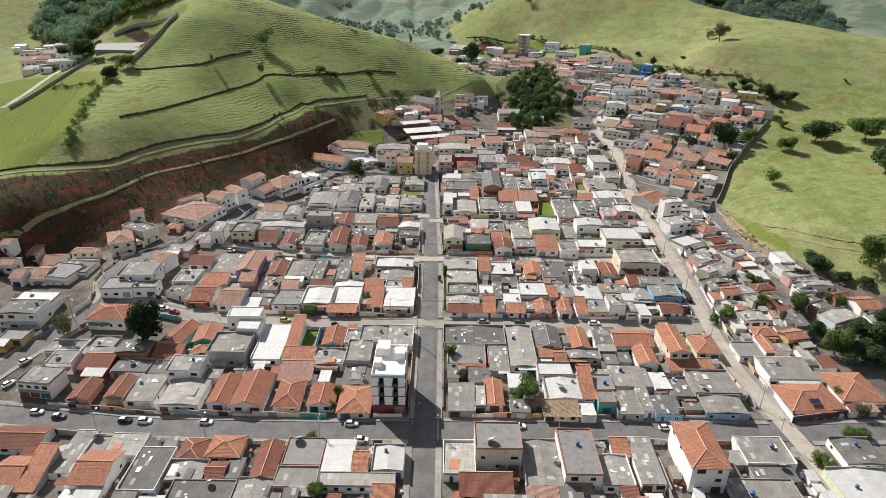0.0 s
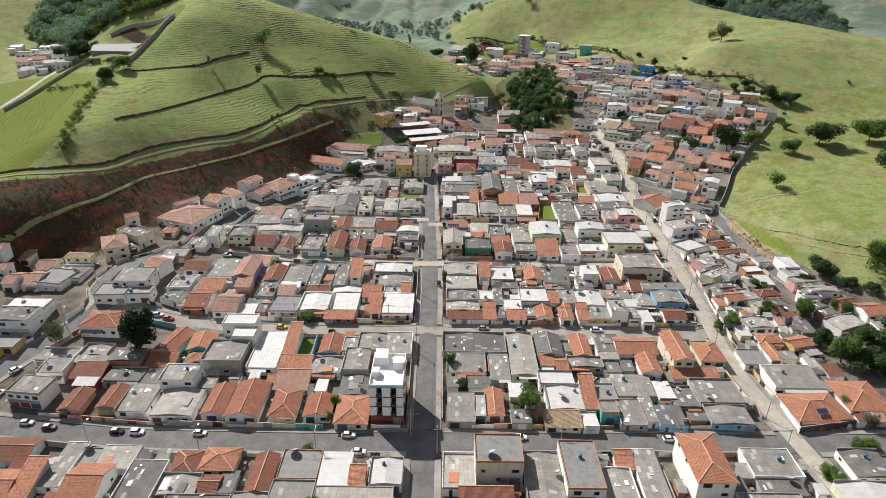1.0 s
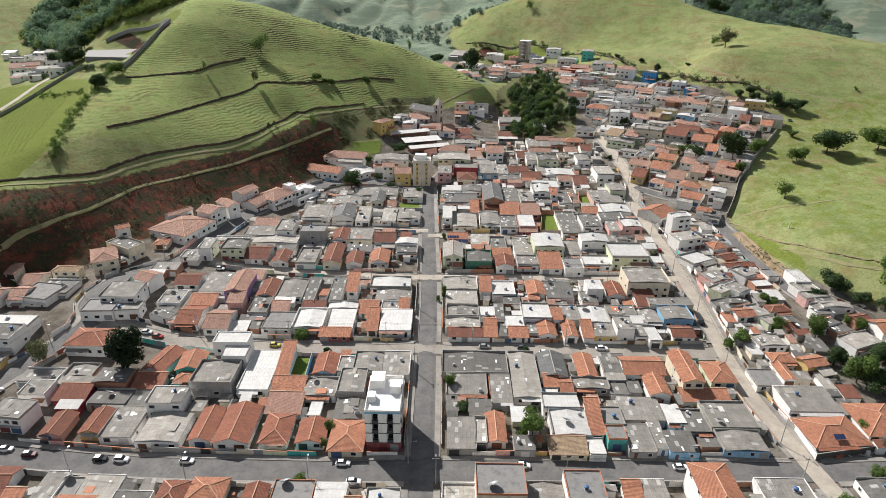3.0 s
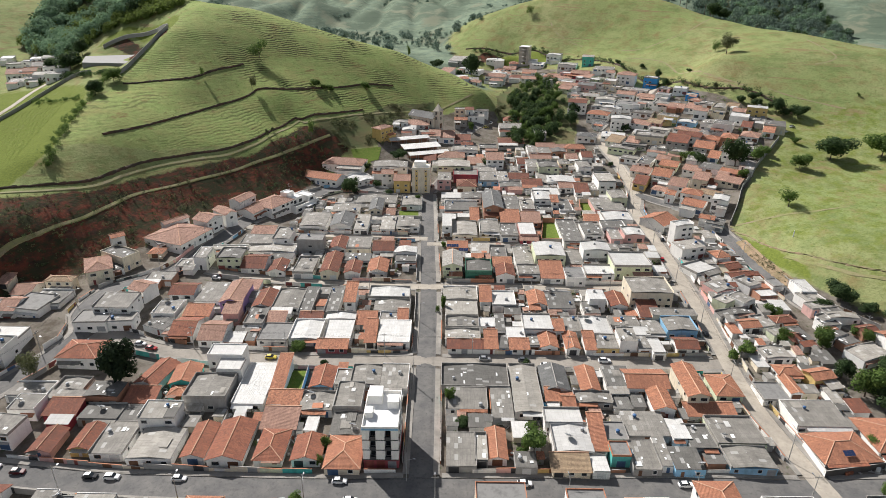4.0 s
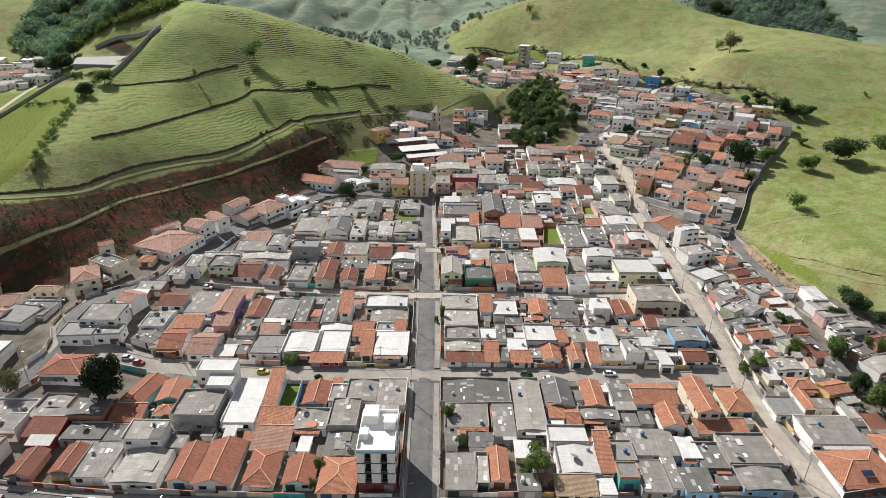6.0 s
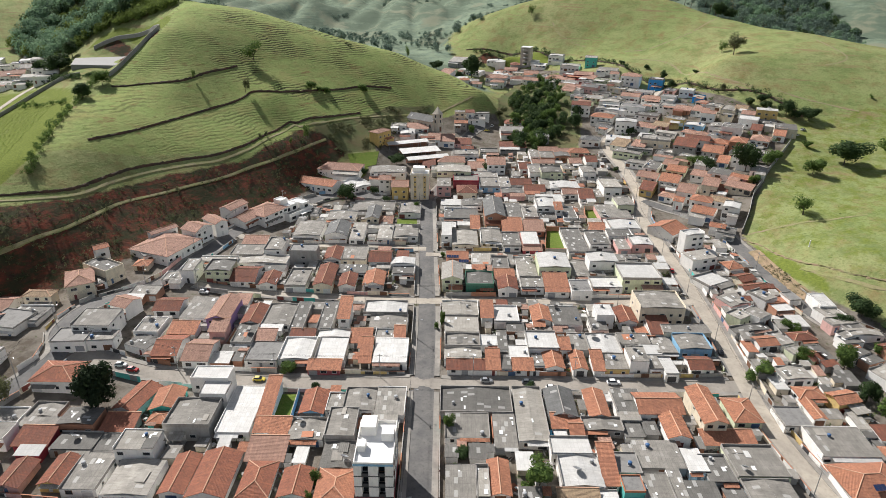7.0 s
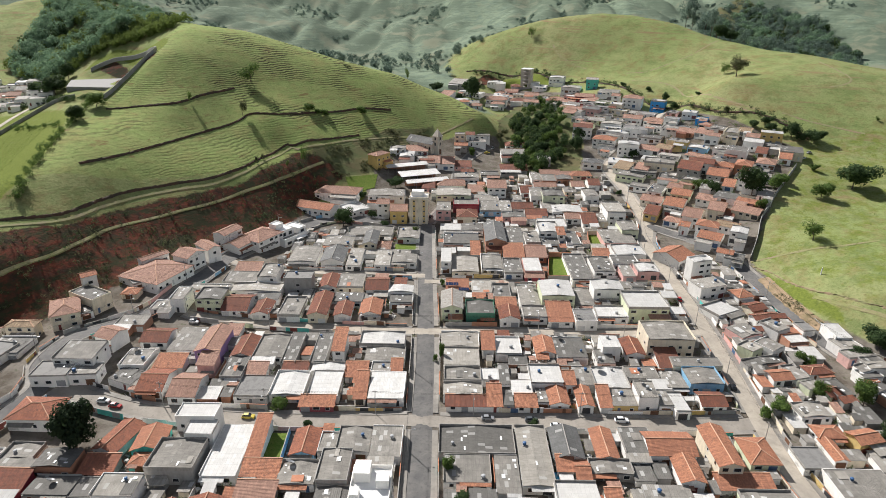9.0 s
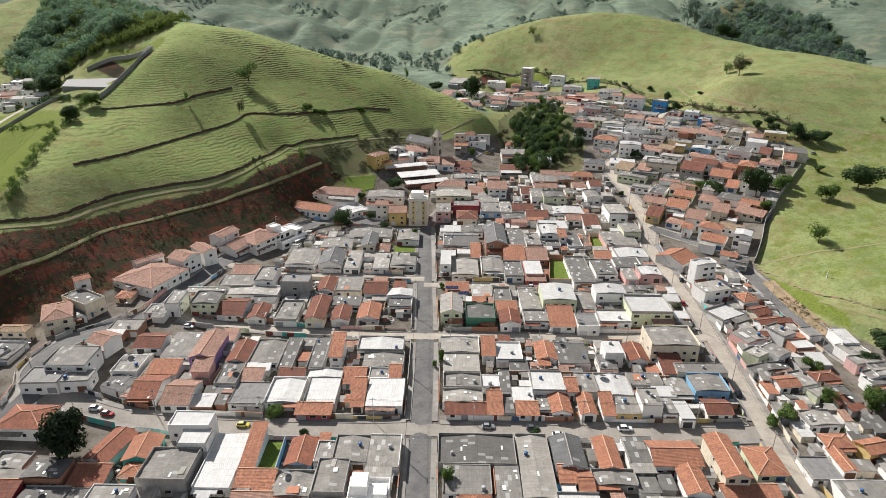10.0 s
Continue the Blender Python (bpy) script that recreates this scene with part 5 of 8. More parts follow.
plot(-76.9, 269.0, 21.2, 6.9, 0, 3.5, "s", "w", "l")
plot(-74.4, 280.2, 5.6, 9.8, 0, 5.8, "s", "w", "g")
plot(-85.0, 276.0, 13.2, 8.7, 0, 3.5, "s", "w", "g")
plot(-85.7, 286.2, 10.6, 7.0, 0, 3.5, "m", "w", "p")
plot(-71.5, 262.1, 8.7, 5.4, 0, 2.9, "s", "w", "d")
plot(-64.3, 302.8, 10.6, 14.1, 0, 4.6, "s", "w", "g")
plot(-50.5, 301.6, 10.1, 14.1, 0, 4.6, "gy", "w", "k")
plot(-40.6, 300.4, 6.8, 17.3, 0, 3.5, "s", "w", "l")
plot(-27.3, 299.4, 6.6, 14.2, 0, 3.5, "s", "w", "l")
plot(-18.0, 300.9, 11.5, 10.0, 0, 3.3, "s", "w", "g")
plot(-51.9, 324.3, 12.4, 10.5, 0, 3.5, "s", "w", "g")
plot(-37.1, 335.5, 19.6, 10.8, 0, 3.5, "s", "k", "g")
plot(-35.6, 321.1, 6.4, 14.7, 0, 5.8, "gy", "c", "k")
plot(-17.3, 333.2, 10.2, 14.5, 0, 3.5, "s", "w", "g")
plot(-29.4, 317.7, 7.2, 9.5, 0, 3.1, "h", "c", "p")
plot(-102.7, 255.1, 5.3, 9.9, 0, 5.8, "s", "w", "g")
plot(-91.6, 255.6, 9.4, 7.8, 0, 5.8, "s", "n", "d")
plot(-96.3, 266.5, 14.8, 4.5, 0, 3.5, "s", "w", "l")
plot(-108.0, 250.4, 8.2, 6.8, 0, 2.7, "s", "w", "g")
plot(-152.2, 233.5, 10.4, 4.7, 1, 5.8, "h", "c", "c")
plot(-141.6, 242.8, 9.5, 14.1, 29, 6.2, "h", "c", "p")
plot(-138.8, 248.9, 4.9, 17.4, 36, 3.5, "s", "w", "d")
plot(-137.4, 252.8, 8.0, 14.7, 61, 5.6, "s", "c", "d")
plot(-142.8, 262.5, 5.2, 4.9, 41, 7.4, "gx", "w", "o")
plot(-128.0, 269.9, 5.7, 13.5, 42, 3.5, "f", "w", "")
plot(-125.2, 260.8, 5.9, 5.0, 0, 2.94, "h", "c", "o")
plot(-121.3, 275.1, 20.6, 20.5, 69, 4.6, "h", "w", "p")
plot(-127.2, 286.1, 12.1, 4.0, 52, 4.6, "gx", "w", "p")
plot(-113.2, 290.3, 9.7, 9.0, 65, 6.6, "gy", "w", "p")
plot(-108.3, 300.2, 6.2, 11.3, 49, 6.6, "gy", "w", "p")
plot(-105.0, 318.0, 12.2, 7.0, 66, 6.6, "gx", "w", "p")
plot(-96.9, 315.1, 17.5, 9.5, 66, 4.6, "gx", "w", "p")
plot(-90.7, 323.0, 16.6, 13.9, 61, 5.8, "h", "w", "p")
plot(-73.0, 369.0, 25.0, 11.0, -20, 4.6, "gx", "w", "o")
plot(-62.0, 385.5, 25.0, 13.0, -8, 4.6, "h", "w", "p")
plot(-50.5, 368.2, 11.7, 12.6, 39, 3.5, "w", "w", "")
plot(-33.6, 382.9, 20.7, 12.8, 0, 5.8, "s", "w", "g")
plot(-33.8, 364.9, 6.4, 8.0, 0, 8.6, "gx", "w", "p")
plot(-24.7, 359.1, 9.0, 11.2, 0, 7.4, "gx", "y", "p")
plot(-42.2, 423.5, 12.1, 7.5, 54, 7.4, "h", "y", "p")
plot(-31.6, 445.7, 10.0, 7.5, 0, 3.5, "s", "w", "g")
plot(-25.2, 438.3, 9.5, 13.0, 0, 4.6, "w", "w", "")
plot(-19.2, 450.8, 14.4, 8.0, 0, 3.5, "m", "w", "p")
plot(-13.3, 443.8, 11.3, 10.5, 0, 3.5, "s", "w", "g")
plot(-7.6, 437.8, 7.7, 9.0, 0, 4.6, "m", "w", "p")
plot(-9.9, 399.3, 7.4, 6.9, 0, 3.5, "m", "p", "r")
plot(-2.0, 389.3, 12.6, 7.3, 0, 4.6, "s", "w", "g")
plot(10.0, 477.2, 7.2, 4.0, 0, 6.6, "s", "c", "g")
plot(17.4, 479.9, 5.9, 4.0, 0, 4.6, "m", "w", "r")
plot(26.2, 485.0, 10.2, 4.0, 0, 3.5, "s", "w", "g")
plot(10.7, 467.0, 8.8, 6.6, 0, 4.6, "gx", "k", "o")
plot(22.3, 476.2, 11.1, 6.0, 0, 4.6, "s", "w", "g")
plot(0.2, 439.1, 11.5, 9.8, 0, 4.6, "m", "w", "p")
plot(11.3, 439.5, 11.6, 7.6, 0, 3.5, "m", "p", "r")
plot(14.4, 426.7, 7.6, 5.5, 0, 4.6, "gx", "w", "r")
plot(13.2, 417.6, 16.3, 10.1, 0, 4.6, "s", "w", "g")
plot(28.4, 424.1, 10.7, 9.3, 0, 3.5, "s", "c", "d")
plot(3.8, 404.9, 16.7, 11.5, 0, 4.6, "h", "w", "p")
plot(5.3, 386.6, 20.2, 13.1, 0, 5.8, "s", "n", "l")
plot(19.7, 396.2, 11.1, 7.8, 0, 3.5, "m", "t", "p")
plot(31.0, 399.0, 9.9, 14.6, 0, 7.4, "gx", "w", "p")
plot(44.5, 431.3, 15.7, 6.9, 0, 3.1, "m", "k", "r")
plot(56.6, 415.0, 5.4, 14.8, 0, 3.5, "s", "w", "g")
plot(63.8, 410.5, 7.8, 13.3, 0, 4.6, "s", "t", "g")
plot(60.5, 401.2, 12.0, 7.0, 0, 3.5, "gx", "w", "p")
plot(73.2, 410.7, 9.1, 12.2, 0, 4.6, "s", "t", "")
plot(79.3, 398.7, 6.5, 9.3, 0, 4.6, "gx", "c", "p")
plot(62.5, 381.4, 11.4, 10.2, 0, 7.4, "p", "n", "")
plot(53.4, 386.6, 6.4, 12.9, 0, 5.8, "s", "w", "g")
plot(47.9, 393.8, 5.2, 10.8, 0, 4.6, "gx", "w", "r")
plot(74.0, 391.3, 6.5, 7.5, 0, 3.5, "s", "c", "g")
plot(-0.4, 364.4, 8.0, 13.8, 0, 5.8, "s", "p", "g")
plot(12.4, 357.3, 10.8, 11.7, 0, 4.6, "h", "c", "r")
plot(12.2, 373.4, 14.6, 11.4, 0, 4.6, "s", "r", "g")
plot(22.6, 383.2, 15.6, 8.2, 0, 3.5, "s", "w", "g")
plot(27.7, 369.9, 14.3, 14.7, 0, 3.5, "s", "b", "g")
plot(34.1, 369.0, 5.6, 15.5, 0, 4.6, "s", "w", "g")
plot(43.4, 369.3, 10.5, 9.5, 0, 4.6, "gx", "w", "r")
plot(49.9, 359.3, 10.2, 10.0, 0, 4.6, "gx", "w", "r")
plot(58.9, 370.3, 8.0, 14.8, 0, 3.5, "s", "w", "g")
plot(67.3, 363.2, 15.2, 10.6, 0, 4.6, "w", "w", "")
plot(71.7, 353.2, 12.9, 8.1, 0, 4.6, "gx", "w", "p")
plot(37.6, 357.4, 11.2, 8.2, 0, 3.1, "s", "p", "d")
plot(55.1, 339.2, 11.7, 7.7, 0, 6.6, "w", "w", "")
plot(3.9, 340.0, 9.3, 7.3, 0, 3.5, "w", "w", "")
plot(14.6, 339.5, 11.0, 7.2, 0, 3.5, "s", "w", "d")
plot(8.7, 323.5, 15.1, 11.2, 0, 3.5, "s", "w", "d")
plot(25.3, 326.6, 9.6, 23.2, 0, 5.8, "gy", "t", "k")
plot(35.2, 327.5, 6.4, 17.6, 0, 3.5, "s", "c", "d")
plot(42.8, 322.1, 5.8, 11.3, 0, 4.6, "s", "w", "g")
plot(52.5, 332.8, 9.0, 12.1, 0, 7.4, "w", "w", "")
plot(51.9, 323.6, 9.1, 10.5, 0, 3.5, "s", "w", "d")
plot(58.2, 326.9, 3.5, 6.5, 0, 5.8, "m", "w", "o")
plot(63.0, 325.8, 6.0, 13.3, 0, 2.7, "s", "w", "d")
plot(86.4, 325.0, 14.7, 15.8, 0, 3.5, "s", "p", "g")
plot(86.4, 306.0, 12.0, 7.9, 0, 4.6, "w", "w", "")
plot(93.5, 334.3, 7.7, 10.1, 0, 5.8, "s", "n", "g")
plot(2.0, 299.8, 3.6, 12.3, 0, 5.8, "w", "w", "")
plot(9.4, 294.8, 10.8, 13.9, 0, 3.5, "s", "c", "l")
plot(15.2, 309.2, 4.1, 9.4, 0, 3.5, "m", "w", "o")
plot(21.8, 297.8, 9.1, 14.1, 0, 3.5, "s", "w", "g")
plot(33.0, 308.0, 9.3, 10.1, 0, 3.5, "m", "w", "o")
plot(31.2, 292.1, 8.2, 13.8, 0, 3.5, "s", "w", "d")
plot(43.5, 306.6, 9.3, 6.9, 0, 3.5, "m", "t", "p")
plot(39.9, 291.4, 7.7, 11.0, 0, 4.6, "w", "p", "")
plot(40.1, 285.1, 8.4, 4.8, 0, 3.1, "m", "r", "p")
plot(60.5, 292.1, 7.7, 24.6, 0, 3.5, "s", "w", "d")
plot(71.5, 294.2, 6.9, 13.2, 0, 3.5, "s", "w", "d")
plot(73.9, 304.8, 7.0, 4.8, 0, 3.5, "m", "t", "o")
plot(81.5, 295.6, 9.7, 5.8, 0, 4.6, "s", "w", "d")
plot(89.6, 287.9, 9.5, 8.8, 0, 4.6, "w", "p", "")
plot(81.1, 287.4, 5.8, 11.5, 0, 3.5, "s", "p", "g")
plot(6.2, 273.6, 9.0, 4.5, 0, 3.5, "m", "w", "o")
plot(3.9, 256.8, 8.0, 12.6, 0, 5.8, "gy", "n", "w")
plot(14.8, 252.2, 8.7, 8.2, 0, 4.6, "s", "g", "d")
plot(16.9, 272.5, 6.6, 7.8, 0, 3.5, "s", "w", "l")
plot(23.8, 268.8, 6.0, 9.1, 0, 3.5, "s", "g", "d")
plot(25.4, 257.4, 7.8, 4.4, 0, 3.5, "m", "w", "o")
plot(25.9, 248.8, 7.4, 8.5, 0, 4.6, "gy", "w", "r")
plot(35.7, 265.0, 6.3, 15.1, 0, 3.5, "s", "w", "g")
plot(45.9, 266.0, 12.0, 11.4, 0, 6.6, "w", "n", "")
plot(36.6, 252.5, 7.9, 8.0, 0, 3.5, "s", "w", "g")
plot(45.5, 249.7, 9.2, 9.7, 0, 3.5, "m", "w", "o")
plot(57.1, 264.6, 5.9, 12.4, 0, 3.1, "s", "k", "g")
plot(54.7, 246.6, 8.1, 7.6, 0, 4.6, "f", "w", "")
plot(67.4, 268.4, 10.7, 6.0, 0, 6.6, "w", "w", "")
plot(66.4, 252.7, 10.8, 7.8, 0, 3.5, "w", "w", "")
plot(79.3, 256.8, 14.5, 13.8, 0, 5.8, "w", "n", "")
plot(6.7, 230.9, 11.2, 6.7, 0, 3.5, "s", "w", "l")
plot(7.1, 220.6, 9.9, 9.6, 0, 3.5, "s", "w", "l")
plot(16.5, 227.4, 4.2, 6.9, 0, 4.6, "m", "w", "o")
plot(24.0, 226.7, 8.2, 9.3, 0, 3.5, "w", "w", "")
plot(25.9, 219.8, 5.2, 4.4, 0, 3.1, "s", "k", "d")
plot(36.5, 228.0, 6.6, 8.4, 0, 3.5, "gy", "w", "o")
plot(45.5, 226.6, 8.3, 9.3, 0, 3.5, "s", "w", "d")
plot(58.9, 226.7, 5.1, 5.4, 0, 5.8, "w", "w", "")
plot(57.0, 222.3, 5.0, 6.9, 0, 3.5, "s", "w", "d")
plot(67.8, 227.8, 6.4, 8.5, 0, 3.5, "gy", "w", "r")
plot(80.7, 232.0, 14.1, 9.5, 0, 7.4, "s", "c", "g")
plot(7.2, 209.2, 9.7, 5.6, 0, 3.5, "s", "w", "")
plot(7.2, 202.4, 10.1, 6.3, 0, 3.5, "s", "w", "l")
plot(8.1, 197.1, 12.2, 4.0, 0, 2.86, "m", "w", "r")
plot(16.3, 210.4, 5.9, 5.6, 0, 3.5, "w", "w", "")
plot(17.0, 198.6, 4.2, 6.6, 0, 3.1, "m", "w", "o")
plot(21.0, 209.4, 3.5, 9.3, 0, 3.5, "s", "w", "d")
plot(21.2, 199.1, 3.5, 6.5, 0, 3.1, "s", "k", "d")
plot(26.0, 203.4, 6.6, 7.6, 0, 3.5, "w", "w", "")
plot(26.7, 196.7, 6.4, 4.0, 0, 3.1, "m", "w", "o")
plot(34.2, 208.5, 10.3, 8.6, 0, 4.6, "w", "w", "")
plot(32.0, 200.9, 3.5, 6.9, 0, 3.1, "s", "w", "g")
plot(37.0, 199.7, 5.9, 7.3, 0, 3.5, "gy", "w", "o")
plot(41.6, 206.3, 3.5, 4.0, 0, 4.6, "m", "w", "o")
plot(46.8, 209.9, 5.5, 6.5, 0, 3.5, "s", "k", "g")
plot(45.1, 200.0, 4.5, 9.0, 0, 3.5, "gy", "w", "o")
plot(55.1, 209.2, 9.3, 8.3, 0, 3.5, "w", "w", "")
plot(51.4, 199.6, 3.5, 7.8, 0, 3.1, "m", "w", "o")
plot(57.3, 199.7, 6.9, 6.5, 0, 3.5, "s", "y", "g")
plot(66.0, 212.0, 9.4, 4.1, 0, 3.5, "s", "k", "g")
plot(64.4, 200.4, 5.8, 5.1, 0, 5.8, "s", "w", "l")
plot(70.9, 206.6, 6.9, 5.3, 0, 3.5, "w", "w", "")
plot(75.9, 209.6, 5.7, 9.9, 0, 3.1, "s", "k", "g")
plot(86.0, 209.7, 8.5, 6.0, 0, 4.6, "s", "b", "g")
plot(69.9, 199.5, 4.4, 7.8, 0, 3.5, "s", "w", "g")
plot(74.2, 197.9, 4.5, 9.6, 0, 3.5, "w", "w", "")
plot(85.1, 199.6, 7.5, 5.1, 0, 3.5, "gx", "w", "r")
plot(85.8, 217.6, 15.5, 4.8, 0, 4.6, "s", "c", "g")
plot(77.7, 219.8, 7.0, 7.8, 0, 3.5, "m", "w", "r")
plot(106.7, 302.9, 12.6, 13.1, 40, 4.6, "gx", "w", "o")
plot(112.3, 287.6, 9.9, 4.7, 17, 9.4, "w", "w", "")
plot(110.9, 272.7, 12.7, 8.1, 19, 5.8, "s", "w", "l")
plot(122.9, 267.2, 6.7, 6.6, 14, 4.6, "h", "w", "o")
plot(109.4, 255.5, 11.6, 9.3, 28, 3.5, "w", "w", "")
plot(124.5, 258.2, 7.1, 5.8, 20, 3.5, "gx", "c", "r")
plot(125.0, 250.6, 10.3, 4.1, 13, 3.5, "gx", "w", "r")
plot(112.6, 240.0, 9.9, 8.2, 22, 3.5, "s", "p", "g")
plot(124.6, 241.9, 6.7, 8.2, 27, 4.6, "s", "w", "g")
plot(109.5, 227.9, 6.0, 5.7, 33, 4.6, "s", "n", "l")
plot(116.9, 229.4, 7.8, 7.2, 33, 4.6, "s", "w", "g")
plot(128.6, 234.5, 7.9, 5.5, 9, 3.5, "w", "t", "")
plot(111.3, 221.3, 14.6, 4.0, 13, 3.1, "s", "k", "d")
plot(135.5, 241.6, 4.8, 6.3, 8, 3.1, "f", "w", "")
plot(143.8, 235.6, 6.3, 9.2, 1, 3.5, "w", "w", "")
plot(143.2, 228.8, 8.0, 7.1, 14, 3.5, "s", "w", "l")
plot(144.1, 222.9, 10.6, 4.8, 11, 3.5, "s", "p", "l")
plot(146.2, 218.5, 7.3, 4.0, 10, 3.5, "s", "w", "d")
plot(122.5, 413.3, 7.2, 7.5, -30, 4.6, "m", "w", "p")
plot(114.4, 406.9, 15.0, 10.7, -30, 4.6, "s", "n", "g")
plot(115.1, 391.5, 10.0, 7.6, -30, 3.5, "s", "w", "g")
plot(123.0, 383.1, 7.4, 14.5, -30, 3.5, "s", "w", "d")
plot(136.1, 395.5, 5.5, 8.4, -30, 4.6, "s", "w", "l")
plot(147.3, 400.2, 11.1, 18.7, -30, 7.4, "gx", "k", "r")
plot(173.3, 419.6, 10.6, 11.1, -30, 5.8, "s", "w", "g")
plot(158.2, 386.6, 10.0, 12.7, -30, 4.6, "gx", "k", "o")
plot(148.8, 374.2, 7.2, 10.1, -30, 4.6, "s", "w", "g")
plot(157.6, 370.2, 5.0, 7.7, -30, 3.5, "m", "w", "o")
plot(133.0, 371.4, 9.1, 9.9, -30, 4.6, "gx", "n", "o")
plot(126.3, 361.2, 9.1, 12.8, -30, 4.6, "gx", "w", "o")
plot(113.4, 356.3, 6.2, 15.3, -30, 4.6, "gx", "y", "r")
plot(123.3, 354.4, 8.2, 8.2, -30, 3.1, "s", "k", "g")
plot(129.3, 342.8, 7.8, 13.2, -30, 7.4, "gx", "w", "p")
plot(142.3, 345.0, 6.9, 12.7, -30, 6.6, "gx", "c", "p")
plot(144.3, 338.4, 6.6, 6.6, -30, 3.5, "m", "w", "r")
plot(123.1, 335.8, 4.2, 6.8, -30, 5.8, "gx", "w", "o")
plot(131.6, 328.5, 10.0, 8.9, -30, 6.6, "h", "w", "o")
plot(84.5, 383.5, 7.2, 11.6, 0, 5.8, "s", "w", "g")
plot(90.6, 354.2, 8.7, 15.3, 0, 9.4, "s", "w", "l")
plot(76.2, 349.7, 6.8, 15.9, 0, 4.6, "gx", "w", "r")
plot(83.6, 349.1, 4.3, 10.3, 0, 4.6, "s", "c", "g")
plot(89.2, 400.2, 5.8, 10.8, 0, 4.6, "gx", "w", "r")
plot(205.9, 429.0, 11.4, 5.7, -25, 8.6, "w", "y", "")
plot(192.2, 422.2, 10.3, 8.3, -30, 6.6, "w", "w", "")
plot(178.5, 412.7, 10.7, 11.3, -30, 6.6, "s", "w", "d")
plot(174.4, 392.0, 7.8, 10.9, -30, 5.8, "h", "t", "o")
plot(186.5, 391.2, 8.8, 11.0, -30, 4.6, "h", "w", "p")
plot(199.3, 395.1, 5.5, 9.2, -30, 4.6, "m", "w", "o")
plot(207.1, 405.0, 11.3, 12.6, -25, 5.8, "s", "c", "d")
plot(201.7, 417.5, 9.1, 9.9, -30, 3.5, "s", "k", "d")
plot(187.1, 442.0, 7.5, 14.4, -30, 5.8, "s", "c", "g")
plot(191.5, 408.6, 5.3, 7.3, -30, 3.5, "m", "w", "r")
plot(178.7, 381.8, 9.4, 7.5, -30, 3.1, "s", "k", "g")
plot(169.0, 351.5, 6.9, 10.9, -30, 3.1, "s", "w", "l")
plot(130.1, 319.5, 10.2, 10.5, -35, 4.6, "gx", "w", "o")
plot(141.9, 316.8, 7.6, 8.7, -30, 5.8, "w", "w", "")
plot(131.0, 304.0, 6.8, 5.6, -30, 4.6, "gx", "w", "o")
plot(133.7, 300.2, 8.3, 8.2, -30, 3.5, "s", "w", "d")
plot(14.3, 660.6, 15.5, 29.8, -20, 4.6, "gx", "k", "w")
plot(-2.2, 578.2, 10.4, 30.0, -20, 3.5, "m", "w", "p")
plot(26.6, 622.5, 11.9, 16.9, -20, 3.5, "w", "w", "")
plot(-321.2, 520.8, 12.4, 7.9, 20, 5.8, "w", "w", "")
plot(-307.9, 515.4, 14.0, 10.9, 20, 5.8, "s", "w", "g")
plot(-326.9, 514.5, 8.9, 7.6, 20, 5.8, "w", "w", "")
plot(-308.0, 500.7, 12.4, 11.7, 20, 4.6, "gx", "w", "w")
plot(-286.3, 482.0, 15.3, 15.1, 20, 4.6, "s", "w", "l")
plot(-309.0, 487.3, 8.6, 10.5, 20, 4.6, "gx", "w", "p")
plot(-285.2, 463.7, 13.0, 11.4, 20, 4.6, "s", "w", "l")
plot(-271.3, 453.9, 11.0, 10.4, 20, 4.6, "s", "w", "g")
plot(-289.5, 457.3, 8.7, 11.1, 20, 4.6, "s", "w", "g")
plot(-270.6, 463.7, 8.7, 6.8, 20, 4.6, "w", "w", "")
plot(-337.4, 513.5, 10.6, 10.8, 20, 4.6, "s", "w", "l")
plot(-319.8, 486.1, 10.3, 15.7, 20, 4.6, "gx", "w", "p")
plot(-312.6, 490.5, 10.1, 15.7, 20, 4.6, "w", "w", "")
plot(-302.4, 461.6, 12.5, 14.0, 20, 3.5, "s", "w", "g")
plot(-352.8, 529.3, 8.9, 11.5, 20, 4.6, "w", "w", "")
plot(-125.8, 169.5, 12.3, 6.3, 0, 3.1, "s", "w", "g")




def terrace(x, y, w, d, rot, h, roof, wall, cover=""):
    """Notes one building on the terraced hillside."""
    PLAN.append([x, y, w / 1.1, d / 1.1, rot, h / 0.82, roof, wall, cover])


terrace(103.4, 636.8, 13.9, 10.0, -20, 7.4, "w", "w", "")
terrace(126.5, 592.7, 9.6, 7.0, -20, 8.2, "gx", "a", "w")
terrace(146.6, 534.4, 14.7, 10.6, -25, 7.2, "h", "w", "p")
terrace(135.2, 542.0, 6.3, 7.0, -25, 6.0, "gx", "w", "p")
terrace(163.1, 522.3, 10.6, 7.6, -30, 7.6, "w", "B", "")
terrace(97.9, 481.7, 13.0, 9.3, -15, 7.6, "gx", "w", "r")
terrace(110.0, 464.5, 14.6, 10.5, -25, 5.8, "h", "w", "o")
terrace(122.1, 447.8, 13.6, 9.8, -15, 7.9, "w", "w", "")
terrace(95.9, 432.3, 12.3, 8.9, -15, 4.1, "h", "w", "k")
terrace(134.0, 418.2, 18.0, 11.5, -20, 4.5, "s", "c", "g")
terrace(153.6, 402.0, 13.8, 9.9, -25, 6.7, "gx", "w", "r")
terrace(139.5, 503.9, 13.2, 9.5, -25, 4.2, "gx", "w", "p")
terrace(135.1, 479.3, 16.7, 11.5, -25, 5.2, "f", "w", "")
terrace(151.2, 492.5, 13.0, 9.3, -25, 3.6, "h", "w", "p")
terrace(173.4, 483.4, 9.9, 7.1, -30, 4.3, "w", "w", "")
